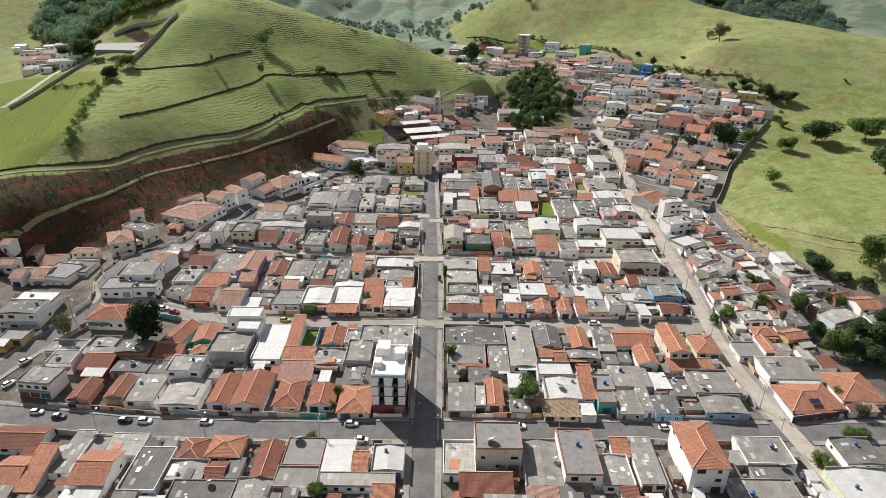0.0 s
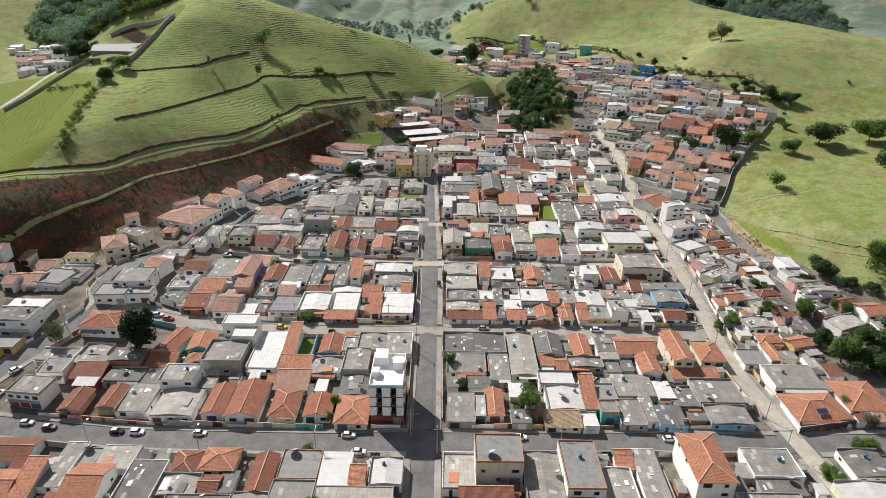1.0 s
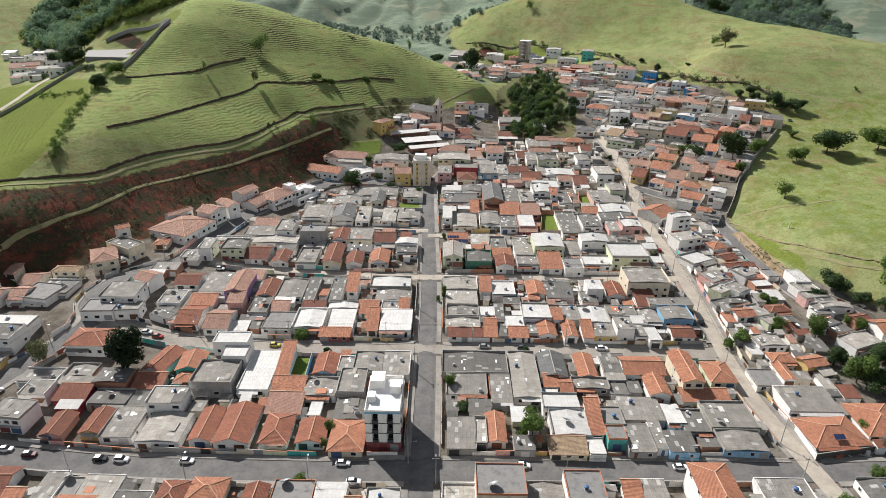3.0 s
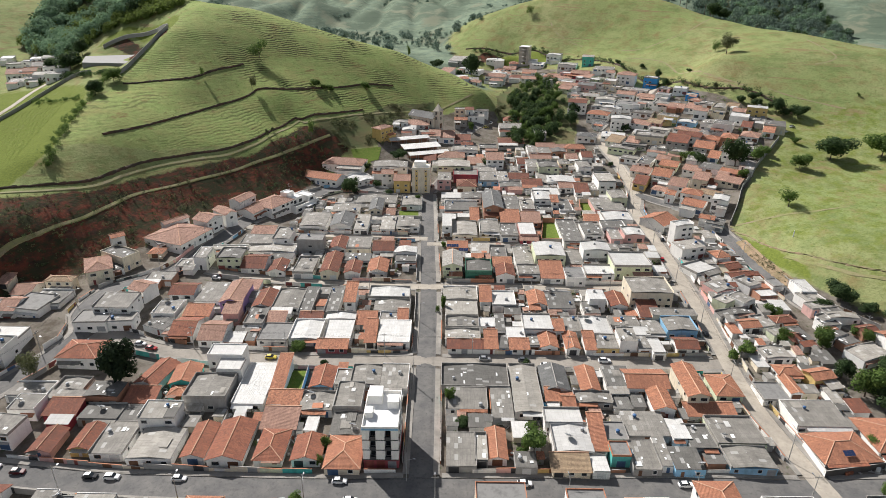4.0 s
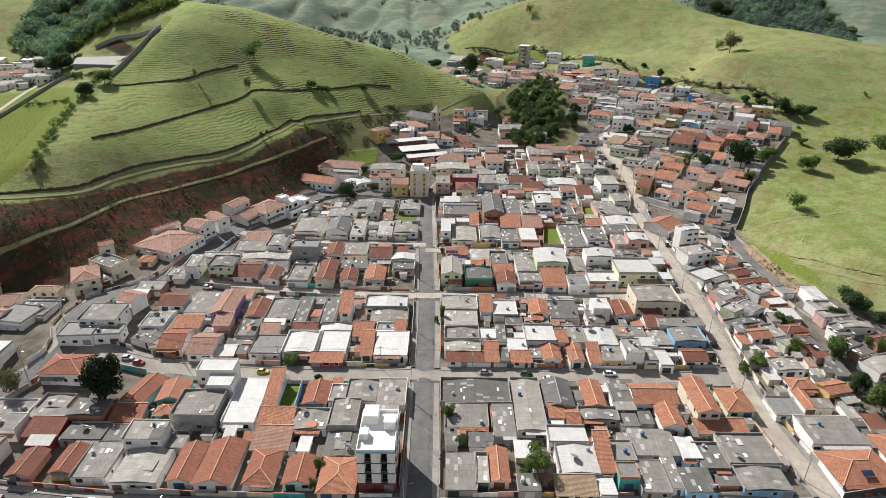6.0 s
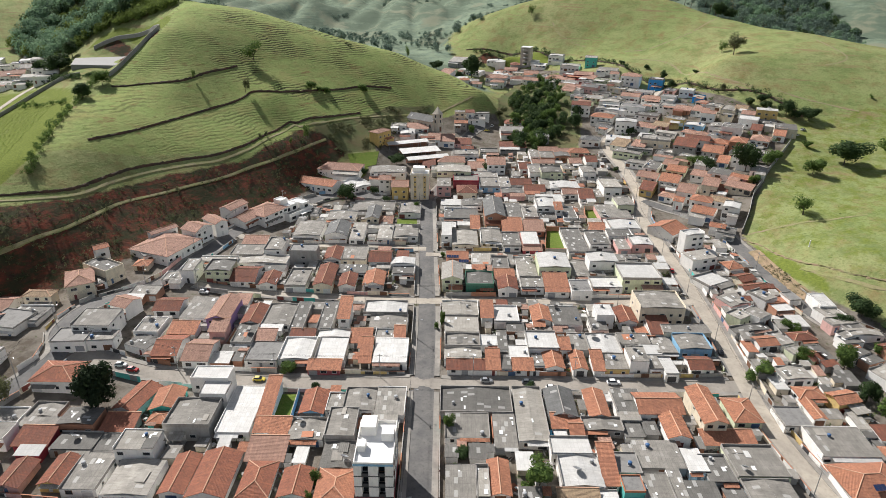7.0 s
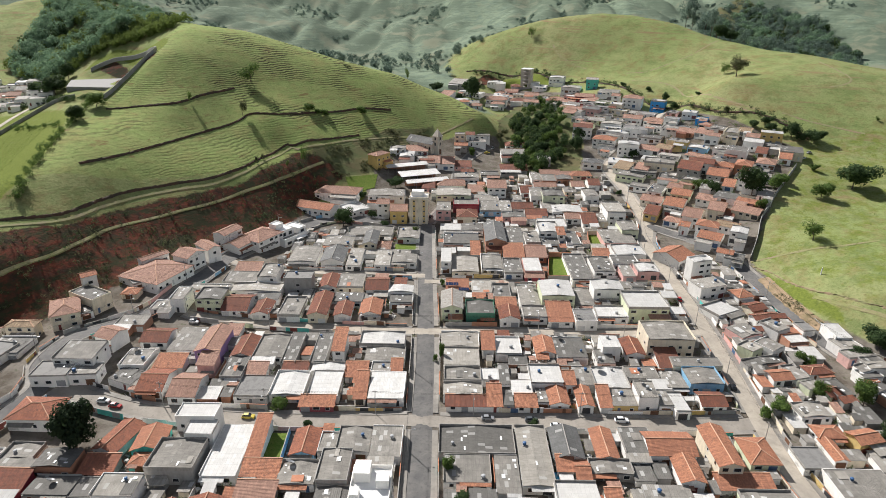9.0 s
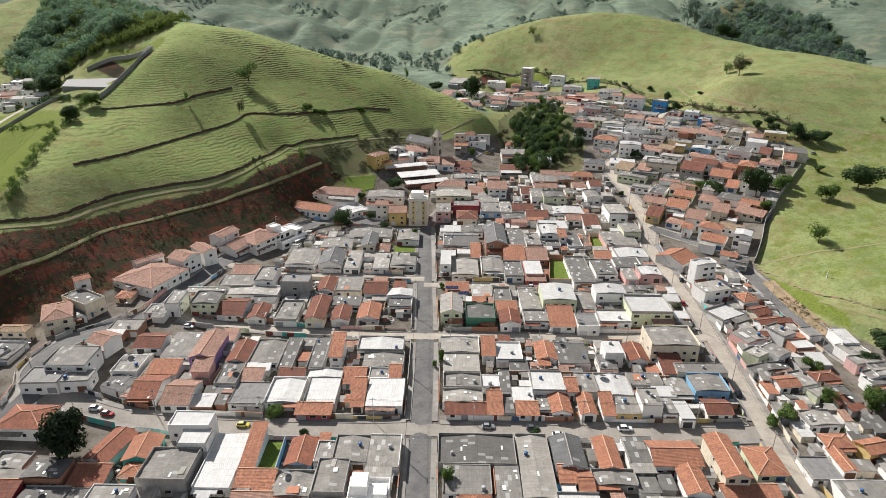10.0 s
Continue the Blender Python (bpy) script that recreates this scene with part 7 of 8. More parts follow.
def church(x, y, rot):
    """Grey stone church: nave with a gabled roof, arched windows, front tower and spire."""
    z = level(x, y) - 1.0
    root = new("church")
    root.matrix_basis = pose(x, y, z, 0, 0, rot)
    L, W, h = 22.0, 9.5, 7.0
    stone = plaster("pale church stone", (0.64, 0.58, 0.49), 0.2)
    slate = TILES["k"][1]
    s, caps, top = tile_roof("gx", L, W, h, 3.2)
    s.ob("roof", slate, root, "dark grey roof")
    caps.ob("ridge", COPING, root)
    body("gx", L, W, h, 3.2, -2).ob("nave", stone, root, "pale stone nave")
    for i in range(6):
        a = -L / 2 + 2.2 + i * 3.6
        win = Shape()
        pts = [(a - 0.5, -W / 2 - 0.05, 2.6), (a + 0.5, -W / 2 - 0.05, 2.6)] + [(a + 0.5 * math.cos(t), -W / 2 - 0.05, 4.4 + 0.8 * math.sin(t)) for t in (0, 0.6, 1.1, 1.57, 2.0, 2.5, 3.14)]
        back = [(p, q + 0.15, r) for p, q, r in pts]
        n = len(pts)
        win.faces(pts + back, [tuple(range(n)), tuple(range(2 * n - 1, n - 1, -1))] + [(k, k + n, (k + 1) % n + n, (k + 1) % n) for k in range(n)])
        win.ob("window", GLASS, root)
        Shape().box(a + 1.55, -W / 2 - 0.45, -2, a + 2.05, -W / 2, 6.0).ob("buttress", stone, root)
    T = 2.4
    cx = L / 2 + 1.2
    Shape().box(cx - T, -T, -2, cx + T, T, 12.0).ob("tower", stone, root, "square stone bell tower")
    Shape().box(cx - T - 0.25, -T - 0.25, 8.8, cx + T + 0.25, T + 0.25, 9.2).ob("cornice", stone, root)
    Shape().box(cx - T - 0.3, -T - 0.3, 12.0, cx + T + 0.3, T + 0.3, 12.4).ob("cornice", stone, root)
    sp = Shape()
    b = [(cx - T, -T, 12.4), (cx + T, -T, 12.4), (cx + T, T, 12.4), (cx - T, T, 12.4), (cx, 0, 17.2)]
    sp.faces(b, [(0, 1, 4), (1, 2, 4), (2, 3, 4), (3, 0, 4), (3, 2, 1, 0)])
    sp.ob("spire", stone, root, "pointed pyramid spire")
    for px, py, r in ((cx, -T, 0), (cx + T, 0, 90)):
        for zz, hh in ((10.6, 2.0), (7.0, 2.0)):
            o = Shape().box(-0.6, -0.06, -hh / 2, 0.6, 0.05, hh / 2).ob("louvre", DARK_BAND, root)
            o.matrix_basis = pose(px, py, zz, 0, 0, r)
    put_door(root, Matrix.Translation((cx + T, 0, 1.7)) @ pose(0, 0, 0, 0, 0, 90), 2.0, 3.4, random.Random(1), 0)
    return tagged(root, "pale stone church with bell tower and grey roof", "church")


church(-15.5, 461.0, -36)


def market_shed(x, y, w, d, rot, h):
    z = level(x, y)
    root = new("market_shed")
    root.matrix_basis = pose(x, y, z, 0, 0, rot)
    X, Y = w / 2, d / 2
    Shape().slab([(-X, -Y, h), (X, -Y, h), (X, Y, h + 0.9), (-X, Y, h + 0.9)], 0.14).ob("roof", WHITE_SHEET, root, "white metal roof")
    for i in range(6):
        a = -X + 0.5 + i * (w - 1) / 5
        for b in (-Y + 0.4, Y - 0.4):
            Shape().rod((a, b, -1.5), (a, b, h + 0.1), 0.12).ob("post", STEEL, root)
    Shape().box(-X, Y - 0.2, -1.5, X, Y - 0.05, h - 0.6).ob("back_wall", WALLS["t"][1], root)
    return tagged(root, "open market shed under a white metal roof", "shed", "market sheds")


market_shed(-24.4, 423.4, 27.6, 5.0, 22, 4.2)
market_shed(-16.3, 415.3, 25.5, 9.6, 20, 4.2)
market_shed(-10.7, 406.3, 27.3, 5.0, 20, 4.2)


def grass_plot(corners, label):
    """A small lawn: a slightly uneven sheet of turf just over the yard."""
    n = 12
    a, b, c, d = [Vector(q) for q in corners]
    v = []
    for j in range(n + 1):
        for i in range(n + 1):
            p = (a * (1 - i / n) + b * i / n) * (1 - j / n) + (d * (1 - i / n) + c * i / n) * j / n
            v.append((p.x, p.y, level(p.x, p.y) + 0.22 + 0.12 * noise.noise(Vector((p.x, p.y, 0)))))
    f = [(j * (n + 1) + i, j * (n + 1) + i + 1, (j + 1) * (n + 1) + i + 1, (j + 1) * (n + 1) + i) for j in range(n) for i in range(n)]
    return tagged(mesh_object("lawn", v, f, TURF), label, "lawn", kind="structure")


def turf():
    n = Nodes("turf", 0.95)
    n.bsdf.inputs["Specular IOR Level"].default_value = 0.05
    pos = n.where((1, 1, 1), "World")
    c = n.mix(n.ramp(n.noise(pos, 0.7, 5, 0.7), 0.35, 0.65), (0.105, 0.165, 0.028), (0.16, 0.19, 0.05))
    c = n.mix(n.ramp(n.noise(pos, 2.4, 4, 0.7), 0.5, 0.75), c, (0.05, 0.10, 0.018))
    n.bump(n.noise(pos, 3.0, 4), 0.8, 0.2)
    return n.done(c)


TURF = turf()
grass_plot(((-49.6, 172), (-43.8, 172), (-44.2, 184.6), (-49.9, 184.6)), "bright green walled garden lawn")
grass_plot(((46.8, 286.6), (56.5, 286.6), (60.4, 309.5), (50.6, 309.5)), "overgrown grassy vacant plot between brick walls")
grass_plot(((71.7, 321), (79.9, 321), (83, 335), (74, 335)), "grassy walled back garden")
grass_plot(((-23.7, 313), (-11.9, 313), (-12.5, 326), (-24.2, 326)), "grassy garden plot beside the street")
grass_plot(((-55.7, 391), (-42.6, 398), (-42, 412), (-61, 404)), "bright green grass plot below the hillside")
wr = random.Random(5)
for a, b, c, d, col in ((-49.9, 171.6, -43.5, 171.6, "w"), (-43.5, 171.6, -43.9, 185, "b"), (46.4, 286, 50.2, 310, "t"), (56.9, 286, 60.9, 310, "t"), (50.2, 310, 60.9, 310, "t"), (46.4, 286, 56.9, 286, "k"), (71.3, 320.6, 73.6, 335.4, "t"), (80.3, 320.6, 83.4, 335.4, "t"), (73.6, 335.4, 83.4, 335.4, "c"), (-24.4, 312.6, -11.5, 312.6, "k")):
    yard_wall(a, b, c, d, 2.4, col, False, wr)
yard_wall(20.5, 217.2, 48, 216.9, 2.9, "t", False, wr)
yard_wall(48, 216.9, 75.5, 215.6, 2.9, "t", False, wr)
LANE = ((-269, 377), (-264, 402), (-261, 424), (-253, 441), (-239, 442))
# long wall along the edge of the pasture
edge = ((141, 300), (149, 313), (158, 330), (168, 343), (178, 357), (190, 372), (203, 389))
def long_wall(nodes, h, wall, label):
    """A rendered boundary wall that follows the lie of the land."""
    ribbon("boundary_wall", nodes, [(-0.11, -0.5), (-0.11, h), (0.11, h), (0.11, -0.5)], WALLS[wall][1], label, "wall", wobble=0.05, step=2.0)


long_wall(edge, 2.6, "k", "long grey rendered wall along the pasture edge")

PALE_PAD = plain("pale concrete", (0.27, 0.265, 0.255), 0.85)
# walled sports court on the far side of the hill
court = [(-266, 487), (-252, 456), (-217, 454), (-233, 499)]
cv = [(x, y, 58.4) for x, y in court] + [(x, y, 54.0) for x, y in court]
pad = mesh_object("court", cv, [(0, 1, 2, 3)[::-1], (7, 6, 5, 4)[::-1], (0, 4, 5, 1)[::-1], (1, 5, 6, 2)[::-1], (2, 6, 7, 3)[::-1], (3, 7, 4, 0)[::-1]], PALE_PAD)
tagged(pad, "pale concrete sports court on a raised platform", "court", kind="structure")
side_wall = ((-204, 411), (-200, 426), (-194, 440), (-190, 460))
back_wall = ((-190, 461), (-205, 484), (-221, 507), (-243, 517), (-256, 515), (-263, 509))
for run in (side_wall, back_wall):
    long_wall(run, 2.8, "k", "grey block wall round the terraced earth plot")


# ---- a few particular small things ----
def solar_panel(x, y, z, rot, n, tilt=18):
    root = new("solar_panels")
    root.matrix_basis = pose(x, y, z, tilt, 0, rot)
    for i in range(n):
        Shape().box(i * 1.05, 0, 0, i * 1.05 + 1.0, 1.7, 0.05).ob("panel", PV, root)
    Shape().box(0, 0.1, -0.25, n * 1.05, 0.2, 0.0).ob("rail", STEEL, root)
    return tagged(root, "dark blue solar panels on a roof", "solar panel")


PV = plain("photovoltaic glass", (0.02, 0.035, 0.09), 0.2, 0.0, 0.2)
pool = new("pool")
pool.location = (31.9, 168.0, level(31.9, 168.0))
Shape().lathe([(1.9, -0.3), (1.9, 0.7), (1.75, 0.72), (1.72, 0.5)], 20).ob("rim", TANK_BLUE, pool, smooth=True)
Shape().lathe([(1.74, 0.45), (1.74, 0.52)], 20).ob("water", plain("pool water", (0.03, 0.30, 0.55), 0.1, 0.0, 0.1), pool)
tagged(pool, "round blue above-ground pool in a back yard", "pool")
post = new("white_post")
post.location = (157.4, 273.3, level(157.4, 273.3))
Shape().lathe([(0.24, -0.4), (0.22, 3.0), (0.05, 3.1)], 10).ob("shaft", WHITE_ROOF, post)
tagged(post, "white painted post standing in the pasture", "post")
solar_panel(1.5, 272.8, level(4, 274) + 4.1, 0, 5)
solar_panel(6.6, 262.5, level(7, 262) + 7.0, 0, 4)


def unfinished_tower(x, y, w, d, floors, rot):
    """Bare frame of a narrow block: floor slabs, corner columns, two walled sides, open bays on the others."""
    root = new("unfinished_building")
    root.matrix_basis = pose(x, y, level(x, y), 0, 0, rot)
    X, Y, f = w / 2, d / 2, 3.4
    pale = plaster("raw cement render", (0.50, 0.46, 0.40), 0.4)
    for k in range(floors + 1):
        Shape().box(-X - 0.15, -Y - 0.15, k * f - (2.0 if k == 0 else 0.25), X + 0.15, Y + 0.15, k * f).ob("floor_slab", CONCRETE if k < floors else WHITE_ROOF, root)
    for k in range(floors):
        z0, z1 = k * f, (k + 1) * f - 0.25
        for px in (-X, X - 0.35):
            for py in (-Y, Y - 0.35):
                Shape().box(px, py, z0, px + 0.35, py + 0.35, z1).ob("column", pale, root)
        Shape().box(X - 0.2, -Y + 0.35, z0, X - 0.05, Y - 0.35, z1).ob("wall", pale, root)
        Shape().box(-X + 0.35, Y - 0.2, z0, X - 0.35, Y - 0.05, z1).ob("wall", pale, root)
        Shape().box(-X + 0.35, -Y + 0.05, z0, -X + 2.6, -Y + 0.2, z1).ob("wall", pale, root)
        Shape().box(X - 2.2, -Y + 0.05, z0, X - 0.35, -Y + 0.2, z1).ob("wall", pale, root)
        Shape().box(-X + 2.6, -Y + 0.05, z0, X - 2.2, -Y + 0.2, z0 + 0.9).ob("parapet", pale, root)
        Shape().box(-X + 0.05, -Y + 0.35, z0, -X + 0.2, -Y + 4.0, z1).ob("wall", pale, root)
    return tagged(root, "unfinished narrow tower of raw cement with open bays", "building")


unfinished_tower(75.8, 644.3, 9.4, 10.8, 5, -20)


def modern_house(x, y, rot):
    """Large white house in stepped boxes, with roof terraces and wide glazing."""
    root = new("modern_house")
    root.matrix_basis = pose(x, y, level(x, y), 0, 0, rot)
    white = WALLS["w"][1]
    for i, (a, b, c, d, z0, z1) in enumerate(((-8.5, -7, 8.5, 7, -1.5, 3.3), (-8.5, -3.0, 1.5, 7, 3.3, 6.6), (2.5, -5.5, 7.5, 4.0, 3.3, 6.2), (-6.5, 1.0, -1.5, 6.0, 6.6, 9.0))):
        Shape().box(a, b, z0, c, d, z1).ob("volume", white, root)
        Shape().box(a + 0.1, b + 0.1, z1, c - 0.1, d - 0.1, z1 + 0.06).ob("terrace", WHITE_ROOF if i else PALE_PAD, root)
        Shape().strip(((a, b), (a, d), (c, d), (c, b), (a, b)), 0.18, z1 - 0.1, z1 + (0.55 if i else 0.9)).ob("parapet", white, root)
    for px, z, w, h in ((-5.5, 1.6, 3.0, 1.6), (0.5, 1.4, 2.6, 2.2), (5.2, 1.6, 2.6, 1.5)):
        put_window(root, Matrix.Translation((px, -7, z)), w, h, random.Random(3))
    for px, py, z, w, h in ((-5.5, -3.0, 4.9, 3.4, 2.0), (-1.0, -3.0, 4.9, 2.4, 2.0), (5.0, -5.5, 4.8, 2.6, 1.6)):
        put_window(root, Matrix.Translation((px, py, z)), w, h, random.Random(3))
    for py, z in ((-3.5, 1.6), (1.5, 1.6), (-2.5, 4.8), (2.0, 4.8)):
        put_window(root, Matrix.Translation((8.5 if z < 3 else 7.5, py, z)) @ pose(0, 0, 0, 0, 0, 90), 2.2, 1.4, random.Random(3))
    Shape().box(-2.0, -9.4, 2.7, 5.0, -7.0, 2.95).ob("canopy", white, root)
    for px in (-1.8, 4.6):
        Shape().box(px, -9.3, -1.5, px + 0.25, -9.05, 2.7).ob("pillar", white, root)
    HOUSES.append((x, y, 17, 17))
    return tagged(root, "large white modern house in stepped boxes with terraces", "house", "town houses")


modern_house(-80.1, 333.5, 57)
# dark panels put in where this roof has a pale skylight
solar_panel(111.69, 147.67, level(112.9, 152.2) + 4.03, 5, 3, 19.5)
long_wall(LANE, 2.2, "k", "grey wall beside the lane of the hamlet")
yard_wall(104.8, 143.8, 124.6, 147.5, 2.3, "z", False, wr)
yard_wall(104.8, 143.8, 105.0, 162.6, 2.3, "w", False, wr)

# ---- trees ----


def crown_mesh(name, seed, leaves, size, material, open_=False, tall=1.0):
    """Leaf sprays in lobes round a middle, in a unit-wide, unit-high crown."""
    r = random.Random(seed)
    lobes = [(Vector((r.uniform(-0.26, 0.26), r.uniform(-0.26, 0.26), r.uniform(0.40, 0.78))), r.uniform(0.15, 0.26)) for _ in range(6 if open_ else 11)]
    lobes.append((Vector((0, 0, 0.62)), 0.30 if not open_ else 0.2))
    v, f = [], []
    for _ in range(leaves):
        c, rad = r.choice(lobes)
        d = Vector((r.gauss(0, 1), r.gauss(0, 1), r.gauss(0, 1))).normalized()
        p = c + d * rad * (r.random() ** 0.35)
        p.z = max(0.22, p.z)
        n = (d + Vector((r.uniform(-0.7, 0.7), r.uniform(-0.7, 0.7), r.uniform(-0.2, 0.9)))).normalized()
        a = n.orthogonal().normalized()
        a.rotate(Matrix.Rotation(r.uniform(0, 6.28), 3, n))
        b = n.cross(a)
        s = size * r.uniform(0.6, 1.3)
        k = len(v)
        v += [p - a * s, p + b * s * 0.55, p + a * s + n * s * 0.25, p - b * s * 0.55]
        f += [(k, k + 1, k + 2), (k, k + 2, k + 3)]
    me = bpy.data.meshes.new(name)
    me.from_pydata([tuple(q) for q in v], [], f)
    me.materials.append(material)
    return me


def trunk_mesh(name, seed, bare=False):
    """A tapered, forking trunk in a unit-high tree."""
    r = random.Random(seed)
    s = Shape()

    def limb(a, d, length, rad, depth):
        mid = a + d * length
        n = 6
        q = d.orthogonal().normalized()
        t = d.cross(q)
        k = len(s.v)
        for c, e in ((a, rad), (mid, rad * 0.62)):
            s.v += [tuple(c + (q * math.cos(i * 6.283 / n) + t * math.sin(i * 6.283 / n)) * e) for i in range(n)]
        for i in range(n):
            s.f.append((k + i, k + (i + 1) % n, k + (i + 1) % n + n, k + i + n))
            s.uv += [(0, 0), (1, 0), (1, 1), (0, 1)]
        if depth:
            for _ in range(3 if depth > 1 or bare else 2):
                nd = (d + Vector((r.uniform(-0.9, 0.9), r.uniform(-0.9, 0.9), r.uniform(0.0, 0.5)))).normalized()
                limb(mid, nd, length * r.uniform(0.55, 0.8), rad * 0.6, depth - 1)

    limb(Vector((0, 0, -0.06)), Vector((0.03, 0.02, 1)).normalized(), 0.36, 0.035, 3 if bare else 2)
    me = bpy.data.meshes.new(name)
    me.from_pydata(s.v, [], s.f)
    me.materials.append(BARK)
    return me


CROWNS = {
    "d": [crown_mesh("crown", 10 + i, 3200, 0.040, LEAF_DARK) for i in range(4)],
    "k": [crown_mesh("crown", 60 + i, 3600, 0.042, LEAF_SHADED) for i in range(2)],
    "l": [crown_mesh("crown", 20 + i, 2800, 0.040, LEAF) for i in range(4)],
    "s": [crown_mesh("crown", 30 + i, 1100, 0.034, LEAF_SCRUB if i % 2 else LEAF, True) for i in range(4)],
    "b": [crown_mesh("crown", 40 + i, 600, 0.036, LEAF_HAZE_BLUE, True) for i in range(3)],
}
TRUNKS = [trunk_mesh("trunk", 50 + i) for i in range(4)]
TREE_WORDS = {"k": "very dark dense evergreen tree with a rounded crown", "d": "dense dark green broadleaf tree with a full crown", "l": "bright green leafy tree with a rounded crown", "s": "sparse open-crowned tree with visible limbs", "b": "tall thin grey-green tree with an open crown"}


def tree(x, y, h, spread, kind):
    rng = random.Random(int(x * 13 + y * 7))
    low = h < 4.5
    spread = min(spread, 1.55 * h)
    root = new("bush" if low else "tree")
    root.matrix_basis = pose(x, y, level(x, y), 0, 0, rng.uniform(0, 360))
    c = new("crown", rng.choice(CROWNS[kind]))
    c.parent = root
    drop = -0.22 if low else -0.08
    c.matrix_basis = Matrix.Translation((0, 0, drop * h)) @ Matrix.Diagonal((spread * 1.25, spread * 1.25, h * 1.3, 1))
    t = new("trunk", rng.choice(TRUNKS))
    t.parent = root
    k = max(0.35, min(1.0, spread / h))
    t.matrix_basis = Matrix.Diagonal((h * k, h * k, h * 0.95, 1))
    word = TREE_WORDS[kind].replace(" tree ", " bush ") if low else TREE_WORDS[kind]
    return tagged(root, word, "bush" if low else "tree", "bushes" if low else "trees")


tree(-102.3, 176.4, 14.0, 11.5, "k")
tree(-130.7, 178.5, 10.0, 8.2, "s")
tree(26.1, 149.0, 7.4, 8.3, "l")
tree(22.6, 147.2, 3.0, 3.4, "l")
tree(26.6, 145.0, 2.2, 2.6, "l")
tree(221.2, 363.2, 12.5, 18.7, "d")
tree(197.5, 350.2, 6.8, 13.2, "l")
tree(168.0, 301.1, 7.9, 10.2, "s")
tree(251.1, 364.5, 12.5, 21.0, "l")
tree(227.4, 306.4, 16.9, 14.6, "d")
tree(171.4, 222.1, 11.8, 10.3, "l")
tree(154.0, 226.7, 6.6, 10.5, "d")
tree(145.9, 225.5, 4.1, 9.4, "d")
tree(159.7, 218.3, 3.9, 11.3, "d")
tree(165.9, 213.9, 3.9, 8.9, "d")
tree(135.8, 203.9, 6.8, 6.1, "l")
tree(136.0, 178.0, 9.4, 8.9, "l")
tree(149.9, 189.0, 6.0, 10.3, "d")
tree(153.1, 182.4, 8.1, 11.2, "d")
tree(139.7, 174.2, 7.5, 9.7, "d")
tree(145.5, 171.1, 7.4, 9.6, "d")
tree(160.5, 190.0, 6.9, 8.2, "d")
tree(152.5, 205.5, 4.3, 4.4, "l")
tree(150.2, 209.4, 3.4, 4.0, "l")
tree(103.4, 126.6, 3.2, 4.2, "l")
tree(105.2, 123.4, 3.0, 4.4, "l")
tree(106.6, 120.4, 2.6, 3.6, "l")
tree(118.2, 138.2, 2.8, 4.1, "l")
tree(121.7, 138.0, 2.8, 4.3, "l")
tree(125.4, 155.1, 3.8, 4.5, "l")
tree(126.0, 147.2, 4.5, 5.2, "s")
tree(133.8, 187.1, 6.9, 6.1, "d")
tree(6.6, 159.4, 3.2, 5.1, "d")
tree(-36.2, 130.2, 2.5, 3.5, "l")
tree(-31.2, 110.7, 4.1, 4.2, "l")
tree(-63.7, 110.2, 2.7, 4.2, "l")
tree(-31.5, 148.3, 4.4, 3.1, "l")
tree(-32.3, 142.4, 3.9, 2.3, "l")
tree(-54.4, 351.4, 9.1, 9.2, "d")
tree(106.8, 198.4, 4.6, 6.7, "l")
tree(100.7, 196.0, 3.8, 4.2, "l")
tree(123.5, 206.5, 5.1, 4.8, "l")
tree(126.6, 225.3, 4.1, 4.0, "l")
tree(128.9, 223.2, 3.6, 4.0, "l")
tree(135.2, 202.5, 6.7, 5.8, "l")
tree(-49.6, 196.3, 3.5, 4.9, "l")
tree(28.2, 187.6, 3.0, 3.7, "d")
tree(2.7, 168.3, 5.8, 3.4, "l")
tree(-0.1, 280.8, 2.7, 2.2, "l")
tree(0.3, 222.5, 7.1, 2.0, "l")
tree(-2.0, 222.4, 2.8, 1.6, "l")
tree(-39.4, 188.1, 2.1, 2.4, "d")
tree(51.9, 483.8, 8.2, 8.6, "l")
tree(58.6, 471.2, 6.9, 7.3, "d")
tree(63.2, 460.0, 8.7, 9.2, "d")
tree(67.5, 513.5, 8.5, 9.0, "d")
tree(71.3, 487.1, 7.1, 7.5, "d")
tree(76.0, 474.3, 8.9, 8.6, "l")
tree(68.3, 463.4, 7.1, 7.6, "d")
tree(81.6, 486.2, 6.4, 6.3, "l")
tree(53.7, 443.0, 7.0, 8.2, "d")
tree(48.4, 435.5, 5.0, 6.0, "l")
tree(45.2, 453.1, 3.9, 4.9, "d")
tree(89.4, 459.2, 9.4, 10.5, "d")
tree(73.7, 529.3, 7.3, 8.6, "d")
tree(63.1, 532.0, 6.4, 7.6, "d")
tree(84.9, 503.2, 7.7, 8.4, "l")
tree(40.2, 493.1, 6.2, 7.4, "s")
tree(44.2, 517.6, 5.0, 6.8, "s")
tree(-30.0, 400.4, 5.8, 10.3, "d")
tree(18.3, 461.2, 5.7, 3.9, "l")
tree(26.5, 395.3, 5.4, 6.1, "d")
tree(145.5, 379.1, 5.4, 8.4, "l")
tree(149.9, 370.7, 5.9, 8.2, "d")
tree(122.3, 449.0, 4.7, 5.3, "d")
tree(124.9, 441.7, 4.6, 6.0, "d")
tree(135.6, 382.1, 3.4, 5.2, "d")
tree(165.0, 357.9, 14.5, 12.1, "d")
tree(178.5, 361.9, 7.0, 9.8, "l")
tree(186.3, 367.3, 5.1, 6.2, "l")
tree(162.8, 342.2, 4.6, 5.8, "l")
tree(232.9, 428.0, 7.3, 11.4, "d")
tree(221.8, 435.2, 8.9, 9.1, "d")
